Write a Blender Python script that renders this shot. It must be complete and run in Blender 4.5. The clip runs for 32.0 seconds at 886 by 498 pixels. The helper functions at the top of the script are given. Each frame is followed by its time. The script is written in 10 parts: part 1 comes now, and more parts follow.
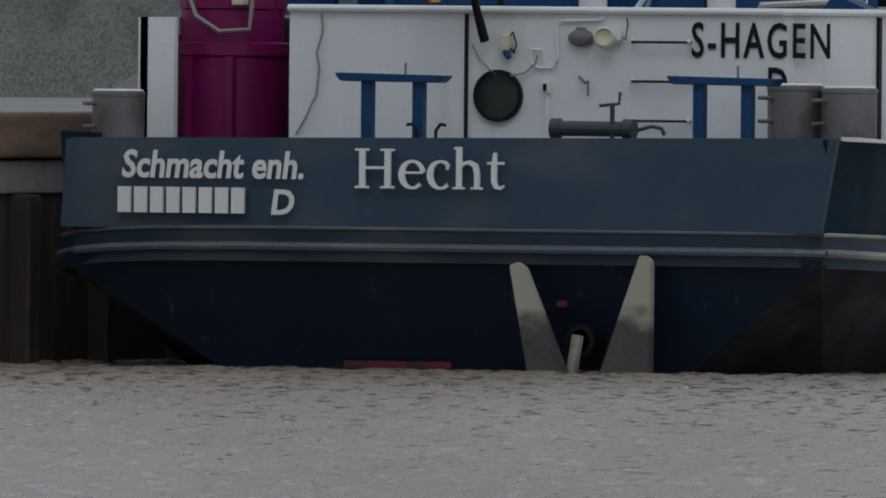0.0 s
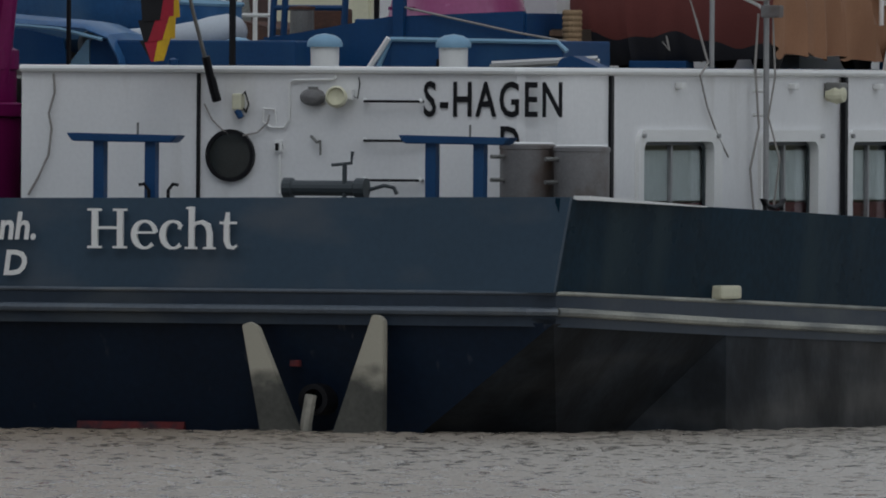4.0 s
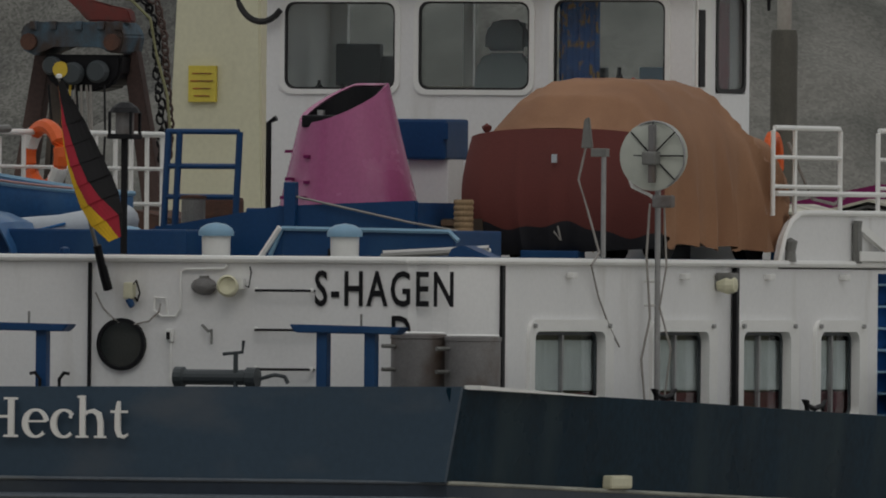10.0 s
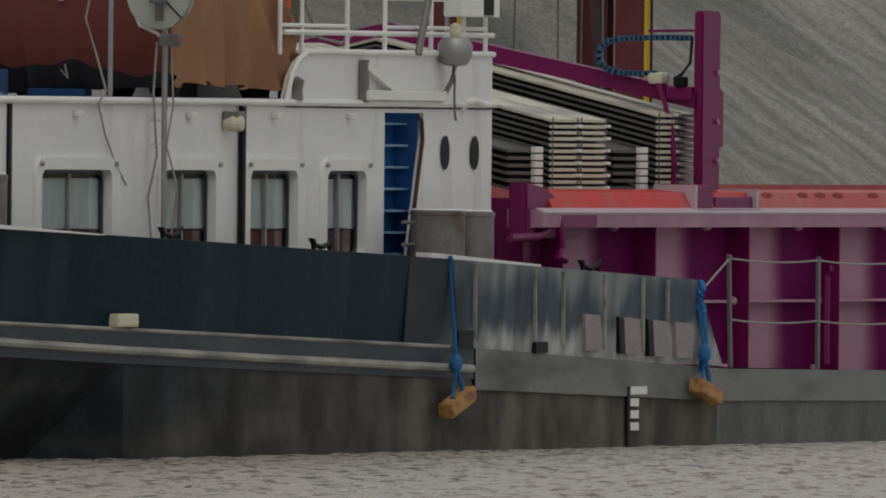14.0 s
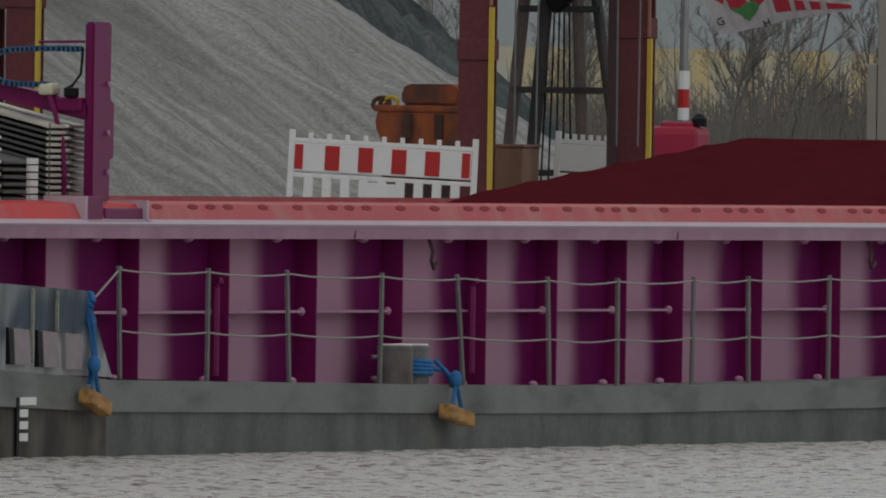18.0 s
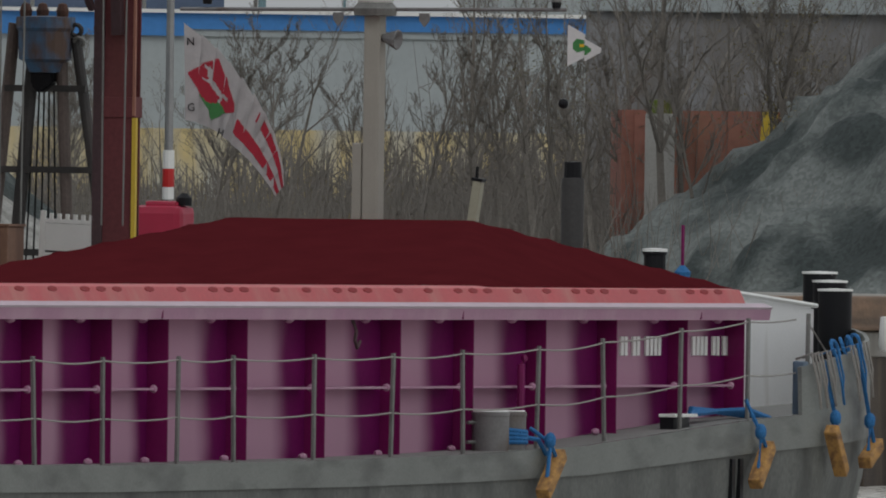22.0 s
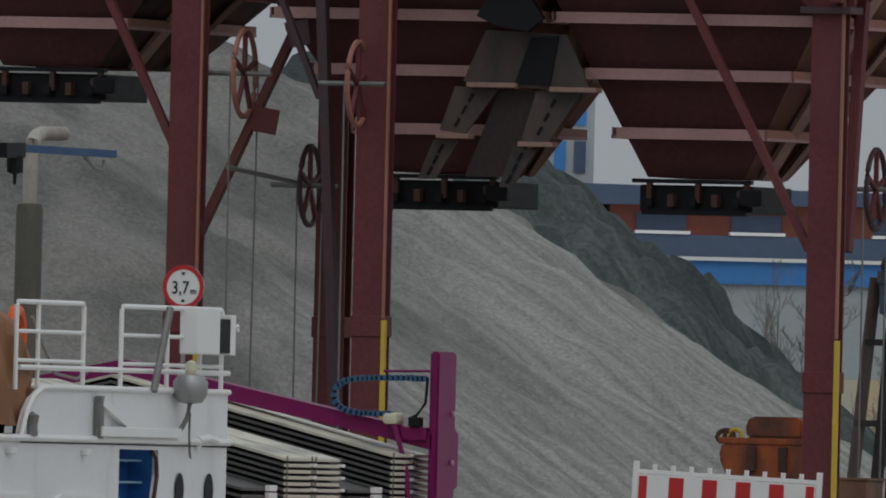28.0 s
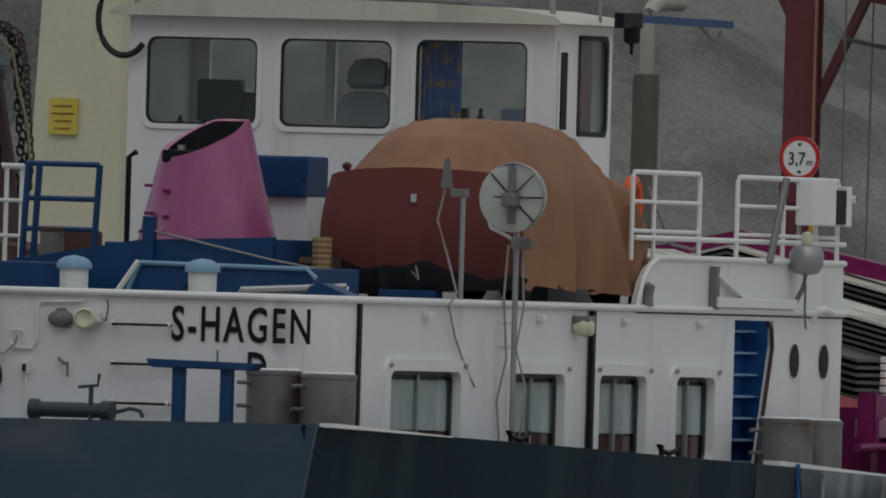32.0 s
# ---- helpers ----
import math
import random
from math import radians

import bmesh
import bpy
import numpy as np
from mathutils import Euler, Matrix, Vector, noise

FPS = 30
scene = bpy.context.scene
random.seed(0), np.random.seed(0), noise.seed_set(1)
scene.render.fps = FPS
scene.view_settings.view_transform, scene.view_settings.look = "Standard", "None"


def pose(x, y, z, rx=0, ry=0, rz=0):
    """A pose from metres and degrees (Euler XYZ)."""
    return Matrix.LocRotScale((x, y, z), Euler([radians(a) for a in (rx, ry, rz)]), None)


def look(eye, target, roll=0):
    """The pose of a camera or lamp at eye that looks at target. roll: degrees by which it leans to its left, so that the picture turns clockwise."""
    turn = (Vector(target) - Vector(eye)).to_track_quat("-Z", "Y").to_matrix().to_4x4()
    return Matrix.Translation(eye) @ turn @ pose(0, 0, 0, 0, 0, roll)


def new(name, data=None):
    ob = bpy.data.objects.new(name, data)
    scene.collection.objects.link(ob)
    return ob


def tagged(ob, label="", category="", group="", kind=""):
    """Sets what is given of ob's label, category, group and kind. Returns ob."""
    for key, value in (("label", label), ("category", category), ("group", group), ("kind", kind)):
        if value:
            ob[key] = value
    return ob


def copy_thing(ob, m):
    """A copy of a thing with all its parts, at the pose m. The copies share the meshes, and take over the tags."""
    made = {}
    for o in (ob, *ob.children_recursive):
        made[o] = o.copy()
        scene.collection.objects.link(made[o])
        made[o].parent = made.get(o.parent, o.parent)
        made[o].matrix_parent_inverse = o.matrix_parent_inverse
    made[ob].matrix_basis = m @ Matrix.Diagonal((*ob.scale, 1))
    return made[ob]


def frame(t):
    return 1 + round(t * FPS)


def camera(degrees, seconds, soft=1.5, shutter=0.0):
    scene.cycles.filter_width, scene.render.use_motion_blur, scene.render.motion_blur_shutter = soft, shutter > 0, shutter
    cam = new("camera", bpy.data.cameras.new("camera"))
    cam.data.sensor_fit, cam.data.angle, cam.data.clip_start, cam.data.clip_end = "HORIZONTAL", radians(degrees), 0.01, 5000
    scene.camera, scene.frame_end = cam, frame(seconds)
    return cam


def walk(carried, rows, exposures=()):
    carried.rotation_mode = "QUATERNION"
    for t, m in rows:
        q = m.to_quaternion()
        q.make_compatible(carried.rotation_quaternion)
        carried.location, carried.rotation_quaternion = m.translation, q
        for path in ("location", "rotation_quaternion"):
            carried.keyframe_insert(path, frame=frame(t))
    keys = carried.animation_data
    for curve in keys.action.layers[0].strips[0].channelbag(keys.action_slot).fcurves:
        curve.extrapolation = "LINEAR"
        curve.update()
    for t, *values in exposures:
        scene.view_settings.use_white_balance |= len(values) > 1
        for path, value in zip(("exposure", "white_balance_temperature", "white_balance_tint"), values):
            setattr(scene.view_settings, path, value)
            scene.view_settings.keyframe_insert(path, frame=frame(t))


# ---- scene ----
# seconds, stops, white balance
EXPOSURES = [(0.0, -1.21, 6020, 10), (3.0, -1.23, 6060, 10), (6.0, -1.25, 6400, 10), (9.0, -1.31, 6800, 10), (12.0, -1.25, 6950, 10), (14.0, -1.2, 6950, 10), (17.0, -1.17, 6650, 10),
             (19.0, -1.21, 6550, 10), (21.0, -1.33, 6550, 10), (22.0, -0.88, 6600, 10), (23.0, -0.99, 6650, 10), (24.0, -1.28, 6700, 10), (27.0, -1.3, 6550, 10), (27.5, -1.2, 6500, 10), (28.0, -1.09, 6400, 10), (28.7, -1.3, 6400, 10), (32.0, -1.34, 6450, 10)]
cam = camera(2.0, 32.0, soft=1.9)
# the camera stands on the far bank and only pans, tilts and leans: seconds, pan, tilt, lean
EYE = (-220.55, -90.19, 3.39)
PANS = [
    (0, -66.8580, -0.5320, 0.541), (0.5, -66.8627, -0.5571, 0.408), (1, -66.8853, -0.5921, 0.261),
    (1.5, -66.9489, -0.6285, 0.327), (2, -67.0448, -0.6532, 0.318), (2.5, -67.1651, -0.6472, 0.498),
    (3, -67.2842, -0.5974, 0.448), (3.5, -67.4023, -0.5119, 0.367), (5.5, -67.4945, -0.0517, 0.513),
    (6, -67.4382, 0.0691, 0.555), (6.5, -67.3810, 0.1736, 0.476), (7, -67.3382, 0.2143, 0.422),
    (7.5, -67.3281, 0.2142, 0.449), (8, -67.3731, 0.2140, 0.466), (8.5, -67.4415, 0.2132, 0.539),
    (9, -67.5275, 0.1815, 0.581), (9.5, -67.6170, 0.1225, 0.629), (10, -67.7084, 0.0363, 0.492),
    (10.5, -67.8056, -0.0674, 0.505), (11, -67.9118, -0.1694, 0.512), (11.5, -68.0411, -0.2612, 0.508),
    (12, -68.1888, -0.3012, 0.526), (12.5, -68.3357, -0.2992, 0.385), (13, -68.4891, -0.3044, 0.345),
    (13.5, -68.6526, -0.3118, 0.402), (14, -68.8216, -0.3178, 0.617), (14.5, -68.9899, -0.3120, 0.633),
    (16.5, -69.6326, -0.2810, 0.851), (17, -69.8127, -0.2796, 0.985), (17.5, -70.0043, -0.2769, 0.951),
    (18, -70.1976, -0.2744, 0.867), (18.5, -70.4064, -0.2790, 0.849), (19, -70.6218, -0.3004, 0.807),
    (19.5, -70.8196, -0.3274, 0.851), (20, -71.0201, -0.3578, 0.925), (20.5, -71.1559, -0.3788, 0.985),
    (21, -71.3128, -0.3339, 0.817), (21.5, -71.3859, -0.2434, 0.752), (22, -71.3606, -0.0786, 0.799),
    (22.5, -71.3049, 0.0625, 0.912), (23, -71.0589, 0.3115, 1.155), (23.5, -70.9156, 0.3504, 1.075),
    (24, -70.7296, 0.3929, 1.194), (24.5, -70.5711, 0.4589, 1.121), (26.5, -70.1676, 0.8720, 1.140),
    (27, -69.8609, 0.7135, 1.015), (27.5, -69.6000, 0.5806, 1.277), (28, -69.4208, 0.4583, 1.396),
    (28.5, -69.2488, 0.4046, 1.162), (29, -69.0356, 0.3392, 1.217), (29.5, -68.8542, 0.2840, 1.193),
    (30, -68.6505, 0.2266, 1.287), (30.5, -68.4830, 0.1849, 1.493), (31, -68.2957, 0.1478, 1.678),
    (31.5, -68.1654, 0.1416, 1.660), (32, -68.0307, 0.1298, 1.661),
]
walk(cam, [(t, pose(*EYE, 90 + tilt, -lean, pan)) for t, pan, tilt, lean in PANS], exposures=EXPOSURES)

# ---- sky and sun ----
def make_world():
    w = bpy.data.worlds.new("overcast_sky")
    w.use_nodes = True
    nt = w.node_tree
    nt.nodes.clear()
    out = nt.nodes.new("ShaderNodeOutputWorld")
    bg = nt.nodes.new("ShaderNodeBackground")
    sky = nt.nodes.new("ShaderNodeTexSky")
    sky.sky_type = "NISHITA"
    sky.sun_disc = False
    sky.sun_elevation = radians(38)
    sky.sun_rotation = radians(215)
    sky.air_density, sky.dust_density, sky.ozone_density = 1.0, 4.0, 1.0
    hs = nt.nodes.new("ShaderNodeHueSaturation")
    hs.inputs["Saturation"].default_value = 0.12
    nt.links.new(sky.outputs[0], hs.inputs["Color"])
    # a closed cloud layer over the clear sky
    cloud = nt.nodes.new("ShaderNodeMix")
    cloud.data_type = "RGBA"
    cloud.inputs[0].default_value = 0.88
    cloud.inputs[7].default_value = (6.9, 7.3, 7.7, 1)
    nt.links.new(hs.outputs[0], cloud.inputs[6])
    # an overcast sky is brightest overhead
    tc, sep, up, gain = (nt.nodes.new(k) for k in ("ShaderNodeTexCoord", "ShaderNodeSeparateXYZ", "ShaderNodeMapRange", "ShaderNodeVectorMath"))
    up.inputs["To Min"].default_value, up.inputs["To Max"].default_value = 1.0, 2.1
    gain.operation = "SCALE"
    nt.links.new(tc.outputs["Generated"], sep.inputs[0])
    nt.links.new(sep.outputs[2], up.inputs[0])
    nt.links.new(cloud.outputs[2], gain.inputs[0])
    nt.links.new(up.outputs[0], gain.inputs["Scale"])
    nt.links.new(gain.outputs[0], bg.inputs[0])
    bg.inputs[1].default_value = 0.1
    nt.links.new(bg.outputs[0], out.inputs[0])
    scene.world = w


make_world()
sun_data = bpy.data.lights.new("sun", "SUN")
sun_data.energy, sun_data.angle, sun_data.color = 0.5, radians(20), (1.0, 0.98, 0.95)
sun = new("sun", sun_data)
sun.matrix_world = look((0, 0, 0), (0.62, 0.25, -0.75)) 

# ---- building helpers ----


def thing(name, label, category, at=(0, 0, 0), turn=0, group="", kind=""):
    ob = new(name)
    ob.empty_display_size = 0.2
    ob.matrix_basis = pose(*at, 0, 0, turn)
    return tagged(ob, label, category, group, kind)


def part(name, bm, material, parent, label="", smooth=False):
    """One mesh object under a thing or a part, in the thing's own space."""
    me = bpy.data.meshes.new(name)
    bmesh.ops.recalc_face_normals(bm, faces=bm.faces)
    bm.to_mesh(me)
    bm.free()
    me.materials.append(material)
    if smooth:
        for p in me.polygons:
            p.use_smooth = True
        me.set_sharp_from_angle(angle=radians(38))
    ob = new(name, me)
    ob.parent = parent
    return tagged(ob, label)


def setting(name, bm, material, label, category, smooth=False, kind="structure"):
    return tagged(part(name, bm, material, None, "", smooth), label, category, "", kind)


def box(bm, x0, y0, z0, x1, y1, z1, m=None):
    v = [bm.verts.new(c) for c in ((x0, y0, z0), (x1, y0, z0), (x1, y1, z0), (x0, y1, z0),
                                   (x0, y0, z1), (x1, y0, z1), (x1, y1, z1), (x0, y1, z1))]
    for f in ((0, 3, 2, 1), (4, 5, 6, 7), (0, 1, 5, 4), (1, 2, 6, 5), (2, 3, 7, 6), (3, 0, 4, 7)):
        bm.faces.new([v[i] for i in f])
    if m is not None:
        bmesh.ops.transform(bm, matrix=m, verts=v)
    return v


def boxed(*args, bevel=0.0, m=None):
    bm = bmesh.new()
    box(bm, *args, m=m)
    if bevel:
        bmesh.ops.bevel(bm, geom=bm.edges[:], offset=bevel, segments=2, affect="EDGES", profile=0.6)
    return bm


def tube(bm, pts, r, n=8, closed=False, r_end=None):
    """A round bar along a line of points."""
    pts = [Vector(p) for p in pts]
    rings, k = [], len(pts)
    ref = Vector((0, 0, 1))
    for i, p in enumerate(pts):
        a, b = pts[(i - 1) % k if closed else max(i - 1, 0)], pts[(i + 1) % k if closed else min(i + 1, k - 1)]
        d = (b - a).normalized()
        side = d.cross(ref if abs(d.dot(ref)) < 0.95 else Vector((1, 0, 0))).normalized()
        up = side.cross(d)
        rr = r if r_end is None else r + (r_end - r) * i / (k - 1)
        rings.append([bm.verts.new(p + rr * (math.cos(2 * math.pi * j / n) * side + math.sin(2 * math.pi * j / n) * up)) for j in range(n)])
    for i in range(k if closed else k - 1):
        a, b = rings[i], rings[(i + 1) % k]
        for j in range(n):
            bm.faces.new((a[j], a[(j + 1) % n], b[(j + 1) % n], b[j]))
    if not closed:
        bm.faces.new(rings[0])
        bm.faces.new(rings[-1][::-1])
    return bm


def tubed(pts, r, n=8, closed=False, r_end=None):
    return tube(bmesh.new(), pts, r, n, closed, r_end)


def lathe(bm, profile, n=20, axis=(0, 0, 0), m=None):
    """A turned shape: rows of (radius, height) about the upright axis."""
    rings, made = [], []
    for r, z in profile:
        if r < 1e-5:
            rings.append([bm.verts.new((axis[0], axis[1], axis[2] + z))])
        else:
            rings.append([bm.verts.new((axis[0] + r * math.cos(2 * math.pi * j / n), axis[1] + r * math.sin(2 * math.pi * j / n), axis[2] + z)) for j in range(n)])
        made += rings[-1]
    for a, b in zip(rings, rings[1:]):
        for j in range(n):
            q = [a[j % len(a)], a[(j + 1) % len(a)], b[(j + 1) % len(b)], b[j % len(b)]]
            q = list(dict.fromkeys(q))
            if len(q) > 2:
                bm.faces.new(q)
    if len(rings[0]) > 2:
        bm.faces.new(rings[0])
    if len(rings[-1]) > 2:
        bm.faces.new(rings[-1])
    if m is not None:
        bmesh.ops.transform(bm, matrix=m, verts=made)
    return bm


def lathed(profile, n=20, axis=(0, 0, 0), m=None):
    return lathe(bmesh.new(), profile, n, axis, m)


def prism(bm, outline, a, b, plane="xz"):
    """An outline of two coordinates pulled along the third from a to b."""
    def at(u, v, w):
        return {"xz": (u, w, v), "xy": (u, v, w), "yz": (w, u, v)}[plane]
    lo, hi = [bm.verts.new(at(u, v, a)) for u, v in outline], [bm.verts.new(at(u, v, b)) for u, v in outline]
    bm.faces.new(lo)
    bm.faces.new(hi[::-1])
    k = len(outline)
    for i in range(k):
        bm.faces.new((lo[i], hi[i], hi[(i + 1) % k], lo[(i + 1) % k]))
    return bm


def prismed(outline, a, b, plane="xz", bevel=0.0):
    bm = prism(bmesh.new(), outline, a, b, plane)
    if bevel:
        bmesh.ops.bevel(bm, geom=bm.edges[:], offset=bevel, segments=2, affect="EDGES")
    return bm


def sheet(bm, rows):
    """A surface through rows of points, all rows of one length."""
    vs = [[bm.verts.new(p) for p in row] for row in rows]
    for a, b in zip(vs, vs[1:]):
        for j in range(len(a) - 1):
            bm.faces.new((a[j], a[j + 1], b[j + 1], b[j]))
    return vs


def solid(rows, thick):
    bm = bmesh.new()
    sheet(bm, rows)
    bmesh.ops.recalc_face_normals(bm, faces=bm.faces)
    bmesh.ops.solidify(bm, geom=bm.faces[:] + bm.edges[:] + bm.verts[:], thickness=thick)
    return bm


def beam(bm, a, b, w, h):
    """A square bar from a to b."""
    a, b = Vector(a), Vector(b)
    d = (b - a).normalized()
    ref = Vector((0, 0, 1)) if abs(d.z) < 0.9 else Vector((1, 0, 0))
    s = d.cross(ref).normalized()
    u = s.cross(d)
    vs = [bm.verts.new(p + s * w / 2 * i + u * h / 2 * j) for p in (a, b) for i, j in ((-1, -1), (1, -1), (1, 1), (-1, 1))]
    for f in ((0, 1, 2, 3), (7, 6, 5, 4), (0, 4, 5, 1), (1, 5, 6, 2), (2, 6, 7, 3), (3, 7, 4, 0)):
        bm.faces.new([vs[i] for i in f])
    return bm


def beamed(a, b, w, h):
    return beam(bmesh.new(), a, b, w, h)


def lerp_table(table, x):
    for (x0, y0), (x1, y1) in zip(table, table[1:]):
        if x <= x1:
            return y0 + (y1 - y0) * max(0.0, (x - x0) / (x1 - x0))
    return table[-1][1]


def writing(text, size, material, parent, m, label="", wide=1.0, depth=0.004, name="lettering", bold=0.0, slant=0.0, space=1.0):
    """Raised letters as a mesh: text in the plane of m, x to the right."""
    cu = bpy.data.curves.new(name, "FONT")
    cu.body, cu.size, cu.extrude, cu.resolution_u = text, size, depth, 3
    cu.offset, cu.shear, cu.space_character = bold, slant, space
    tmp = new(name, cu)
    dg = bpy.context.evaluated_depsgraph_get()
    me = bpy.data.meshes.new_from_object(tmp.evaluated_get(dg))
    bpy.data.objects.remove(tmp)
    me.transform(m @ Matrix.Diagonal((wide, 1, 1, 1)))
    me.materials.clear()
    me.materials.append(material)
    ob = new(name, me)
    ob.parent = parent
    return tagged(ob, label)


AFT = Matrix(((0, 0, -1, 0), (-1, 0, 0, 0), (0, 1, 0, 0), (0, 0, 0, 1)))  # letters that face aft

# ---- materials ----
def surface(name, colour, rough=0.6, metal=0.0, vary=0.15, scale=3.0, fine=60.0, bump=0.15, stain=None, stain_at=0.55,
            stain_soft=0.12, stain_scale=(1.5, 1.5, 0.4), spec=0.5, rough_vary=0.1, islands=0.0):
    """A paint, metal, wood or earth: two scales of variation, optional stains, fine relief."""
    m = bpy.data.materials.new(name)
    m.use_nodes = True
    nt = m.node_tree
    n, l = nt.nodes, nt.links
    bsdf = n["Principled BSDF"]
    tc = n.new("ShaderNodeTexCoord")

    def noise_at(sc, detail, stretch=None):
        t = n.new("ShaderNodeTexNoise")
        t.inputs["Scale"].default_value = sc
        t.inputs["Detail"].default_value = detail
        if stretch:
            mp = n.new("ShaderNodeMapping")
            mp.inputs["Scale"].default_value = stretch
            l.new(tc.outputs["Object"], mp.inputs[0])
            l.new(mp.outputs[0], t.inputs["Vector"])
        else:
            l.new(tc.outputs["Object"], t.inputs["Vector"])
        return t.outputs[0]

    big, small = noise_at(scale, 4), noise_at(fine, 3)
    add = n.new("ShaderNodeMath")
    add.operation = "ADD"
    l.new(big, add.inputs[0])
    l.new(small, add.inputs[1])
    rng = n.new("ShaderNodeMapRange")
    rng.inputs["From Min"].default_value, rng.inputs["From Max"].default_value = 0.6, 1.4
    rng.inputs["To Min"].default_value, rng.inputs["To Max"].default_value = 1 - vary, 1 + vary
    l.new(add.outputs[0], rng.inputs[0])
    mul = n.new("ShaderNodeVectorMath")
    mul.operation = "SCALE"
    rgb = n.new("ShaderNodeRGB")
    rgb.outputs[0].default_value = (*colour, 1)
    l.new(rgb.outputs[0], mul.inputs[0])
    l.new(rng.outputs[0], mul.inputs["Scale"])
    col = mul.outputs[0]
    if islands:
        oi = n.new("ShaderNodeObjectInfo")
        r2 = n.new("ShaderNodeMapRange")
        r2.inputs["To Min"].default_value, r2.inputs["To Max"].default_value = 1 - islands, 1 + islands
        l.new(oi.outputs["Random"], r2.inputs[0])
        m2 = n.new("ShaderNodeVectorMath")
        m2.operation = "SCALE"
        l.new(col, m2.inputs[0])
        l.new(r2.outputs[0], m2.inputs["Scale"])
        col = m2.outputs[0]
    if stain:
        s = noise_at(1.0, 6, stain_scale)
        sr = n.new("ShaderNodeMapRange")
        sr.inputs["From Min"].default_value, sr.inputs["From Max"].default_value = stain_at - stain_soft, stain_at + stain_soft
        l.new(s, sr.inputs[0])
        mx = n.new("ShaderNodeMix")
        mx.data_type = "RGBA"
        l.new(sr.outputs[0], mx.inputs[0])
        l.new(col, mx.inputs[6])
        mx.inputs[7].default_value = (*stain, 1)
        col = mx.outputs[2]
    l.new(col, bsdf.inputs["Base Color"])
    rr = n.new("ShaderNodeMapRange")
    rr.inputs["To Min"].default_value, rr.inputs["To Max"].default_value = max(0.02, rough - rough_vary), min(1, rough + rough_vary)
    l.new(big, rr.inputs[0])
    l.new(rr.outputs[0], bsdf.inputs["Roughness"])
    bsdf.inputs["Metallic"].default_value = metal
    bsdf.inputs["Specular IOR Level"].default_value = spec
    if bump:
        b = n.new("ShaderNodeBump")
        b.inputs["Strength"].default_value = bump
        b.inputs["Distance"].default_value = 0.02
        l.new(add.outputs[0], b.inputs["Height"])
        l.new(b.outputs[0], bsdf.inputs["Normal"])
    return m


WHITE = surface("white_paint", (0.78, 0.78, 0.78), 0.42, vary=0.05, scale=1.2, fine=25, bump=0.06, stain=(0.52, 0.5, 0.46), stain_at=0.72, stain_soft=0.14, stain_scale=(2.2, 2.2, 0.35))
WHITE_TRIM = surface("white_trim", (0.8, 0.8, 0.78), 0.4, vary=0.06, scale=3, bump=0.05)
PINKSTEEL = surface("dusty_pink_flange", (0.44, 0.26, 0.25), 0.7, vary=0.15, scale=1.0, fine=18, bump=0.1)
ROOFGREY = surface("weathered_roof_paint", (0.58, 0.56, 0.47), 0.6, vary=0.1, scale=1.5, fine=20, bump=0.06, stain=(0.36, 0.34, 0.28), stain_at=0.66)
CREAM = surface("cream_paint", (0.62, 0.6, 0.44), 0.55, vary=0.08, scale=1.5, fine=20, bump=0.06, stain=(0.35, 0.32, 0.22), stain_at=0.74)
# same hull paint as the transom; its darker facing is put into colour
NAVY = surface("shaded_blue_hull_paint", (0.0055, 0.021, 0.036), 0.3, vary=0.4, scale=0.8, fine=12, bump=0.05, stain=(0.02, 0.037, 0.047), stain_at=0.6, stain_scale=(1.4, 1.4, 0.3), spec=0.07)
NAVY.node_tree.nodes["Principled BSDF"].inputs["IOR"].default_value = 1.28
# lighter copy of the hull paint: the transom's light put into its colour
TRANSOM = surface("lit_blue_hull_paint", (0.037, 0.066, 0.1), 0.5, spec=0.3, vary=0.12, scale=0.7, fine=15, bump=0.05, stain=(0.085, 0.1, 0.12), stain_at=0.6, stain_scale=(0.6, 0.6, 1.4))
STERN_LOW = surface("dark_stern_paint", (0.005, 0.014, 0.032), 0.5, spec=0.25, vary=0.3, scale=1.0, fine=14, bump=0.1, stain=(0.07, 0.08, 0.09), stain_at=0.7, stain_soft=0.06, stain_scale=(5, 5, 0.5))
RAILBLUE = surface("rubbed_blue_rail", (0.085, 0.105, 0.13), 0.4, vary=0.25, scale=1.5, fine=25, bump=0.1, stain=(0.2, 0.21, 0.2), stain_at=0.68, stain_scale=(1, 1, 3))
STRAKE = surface("grey_rubbed_steel", (0.18, 0.19, 0.178), 0.55, 0.0, vary=0.25, scale=1.5, fine=30, bump=0.15, stain=(0.05, 0.05, 0.05), stain_at=0.62, stain_scale=(0.6, 2, 2))
DECK = surface("grey_deck_paint", (0.2, 0.2, 0.19), 0.7, vary=0.2, scale=2, fine=30, bump=0.15)
GREYBOLLARD = surface("grey_bollard_paint", (0.17, 0.165, 0.165), 0.55, vary=0.2, scale=4, fine=40, bump=0.12, stain=(0.09, 0.06, 0.045), stain_at=0.6, stain_scale=(3, 3, 2))
BLUE = surface("blue_paint", (0.008, 0.052, 0.15), 0.4, spec=0.3, vary=0.15, scale=2.5, fine=30, bump=0.06, stain=(0.02, 0.075, 0.17), stain_at=0.62)
PALEBLUE = surface("pale_blue_paint", (0.2, 0.36, 0.5), 0.45, vary=0.1, scale=4, bump=0.05)
MAGENTA = surface("magenta_paint", (0.175, 0.007, 0.085), 0.38, spec=0.3, vary=0.12, scale=2, fine=25, bump=0.05)
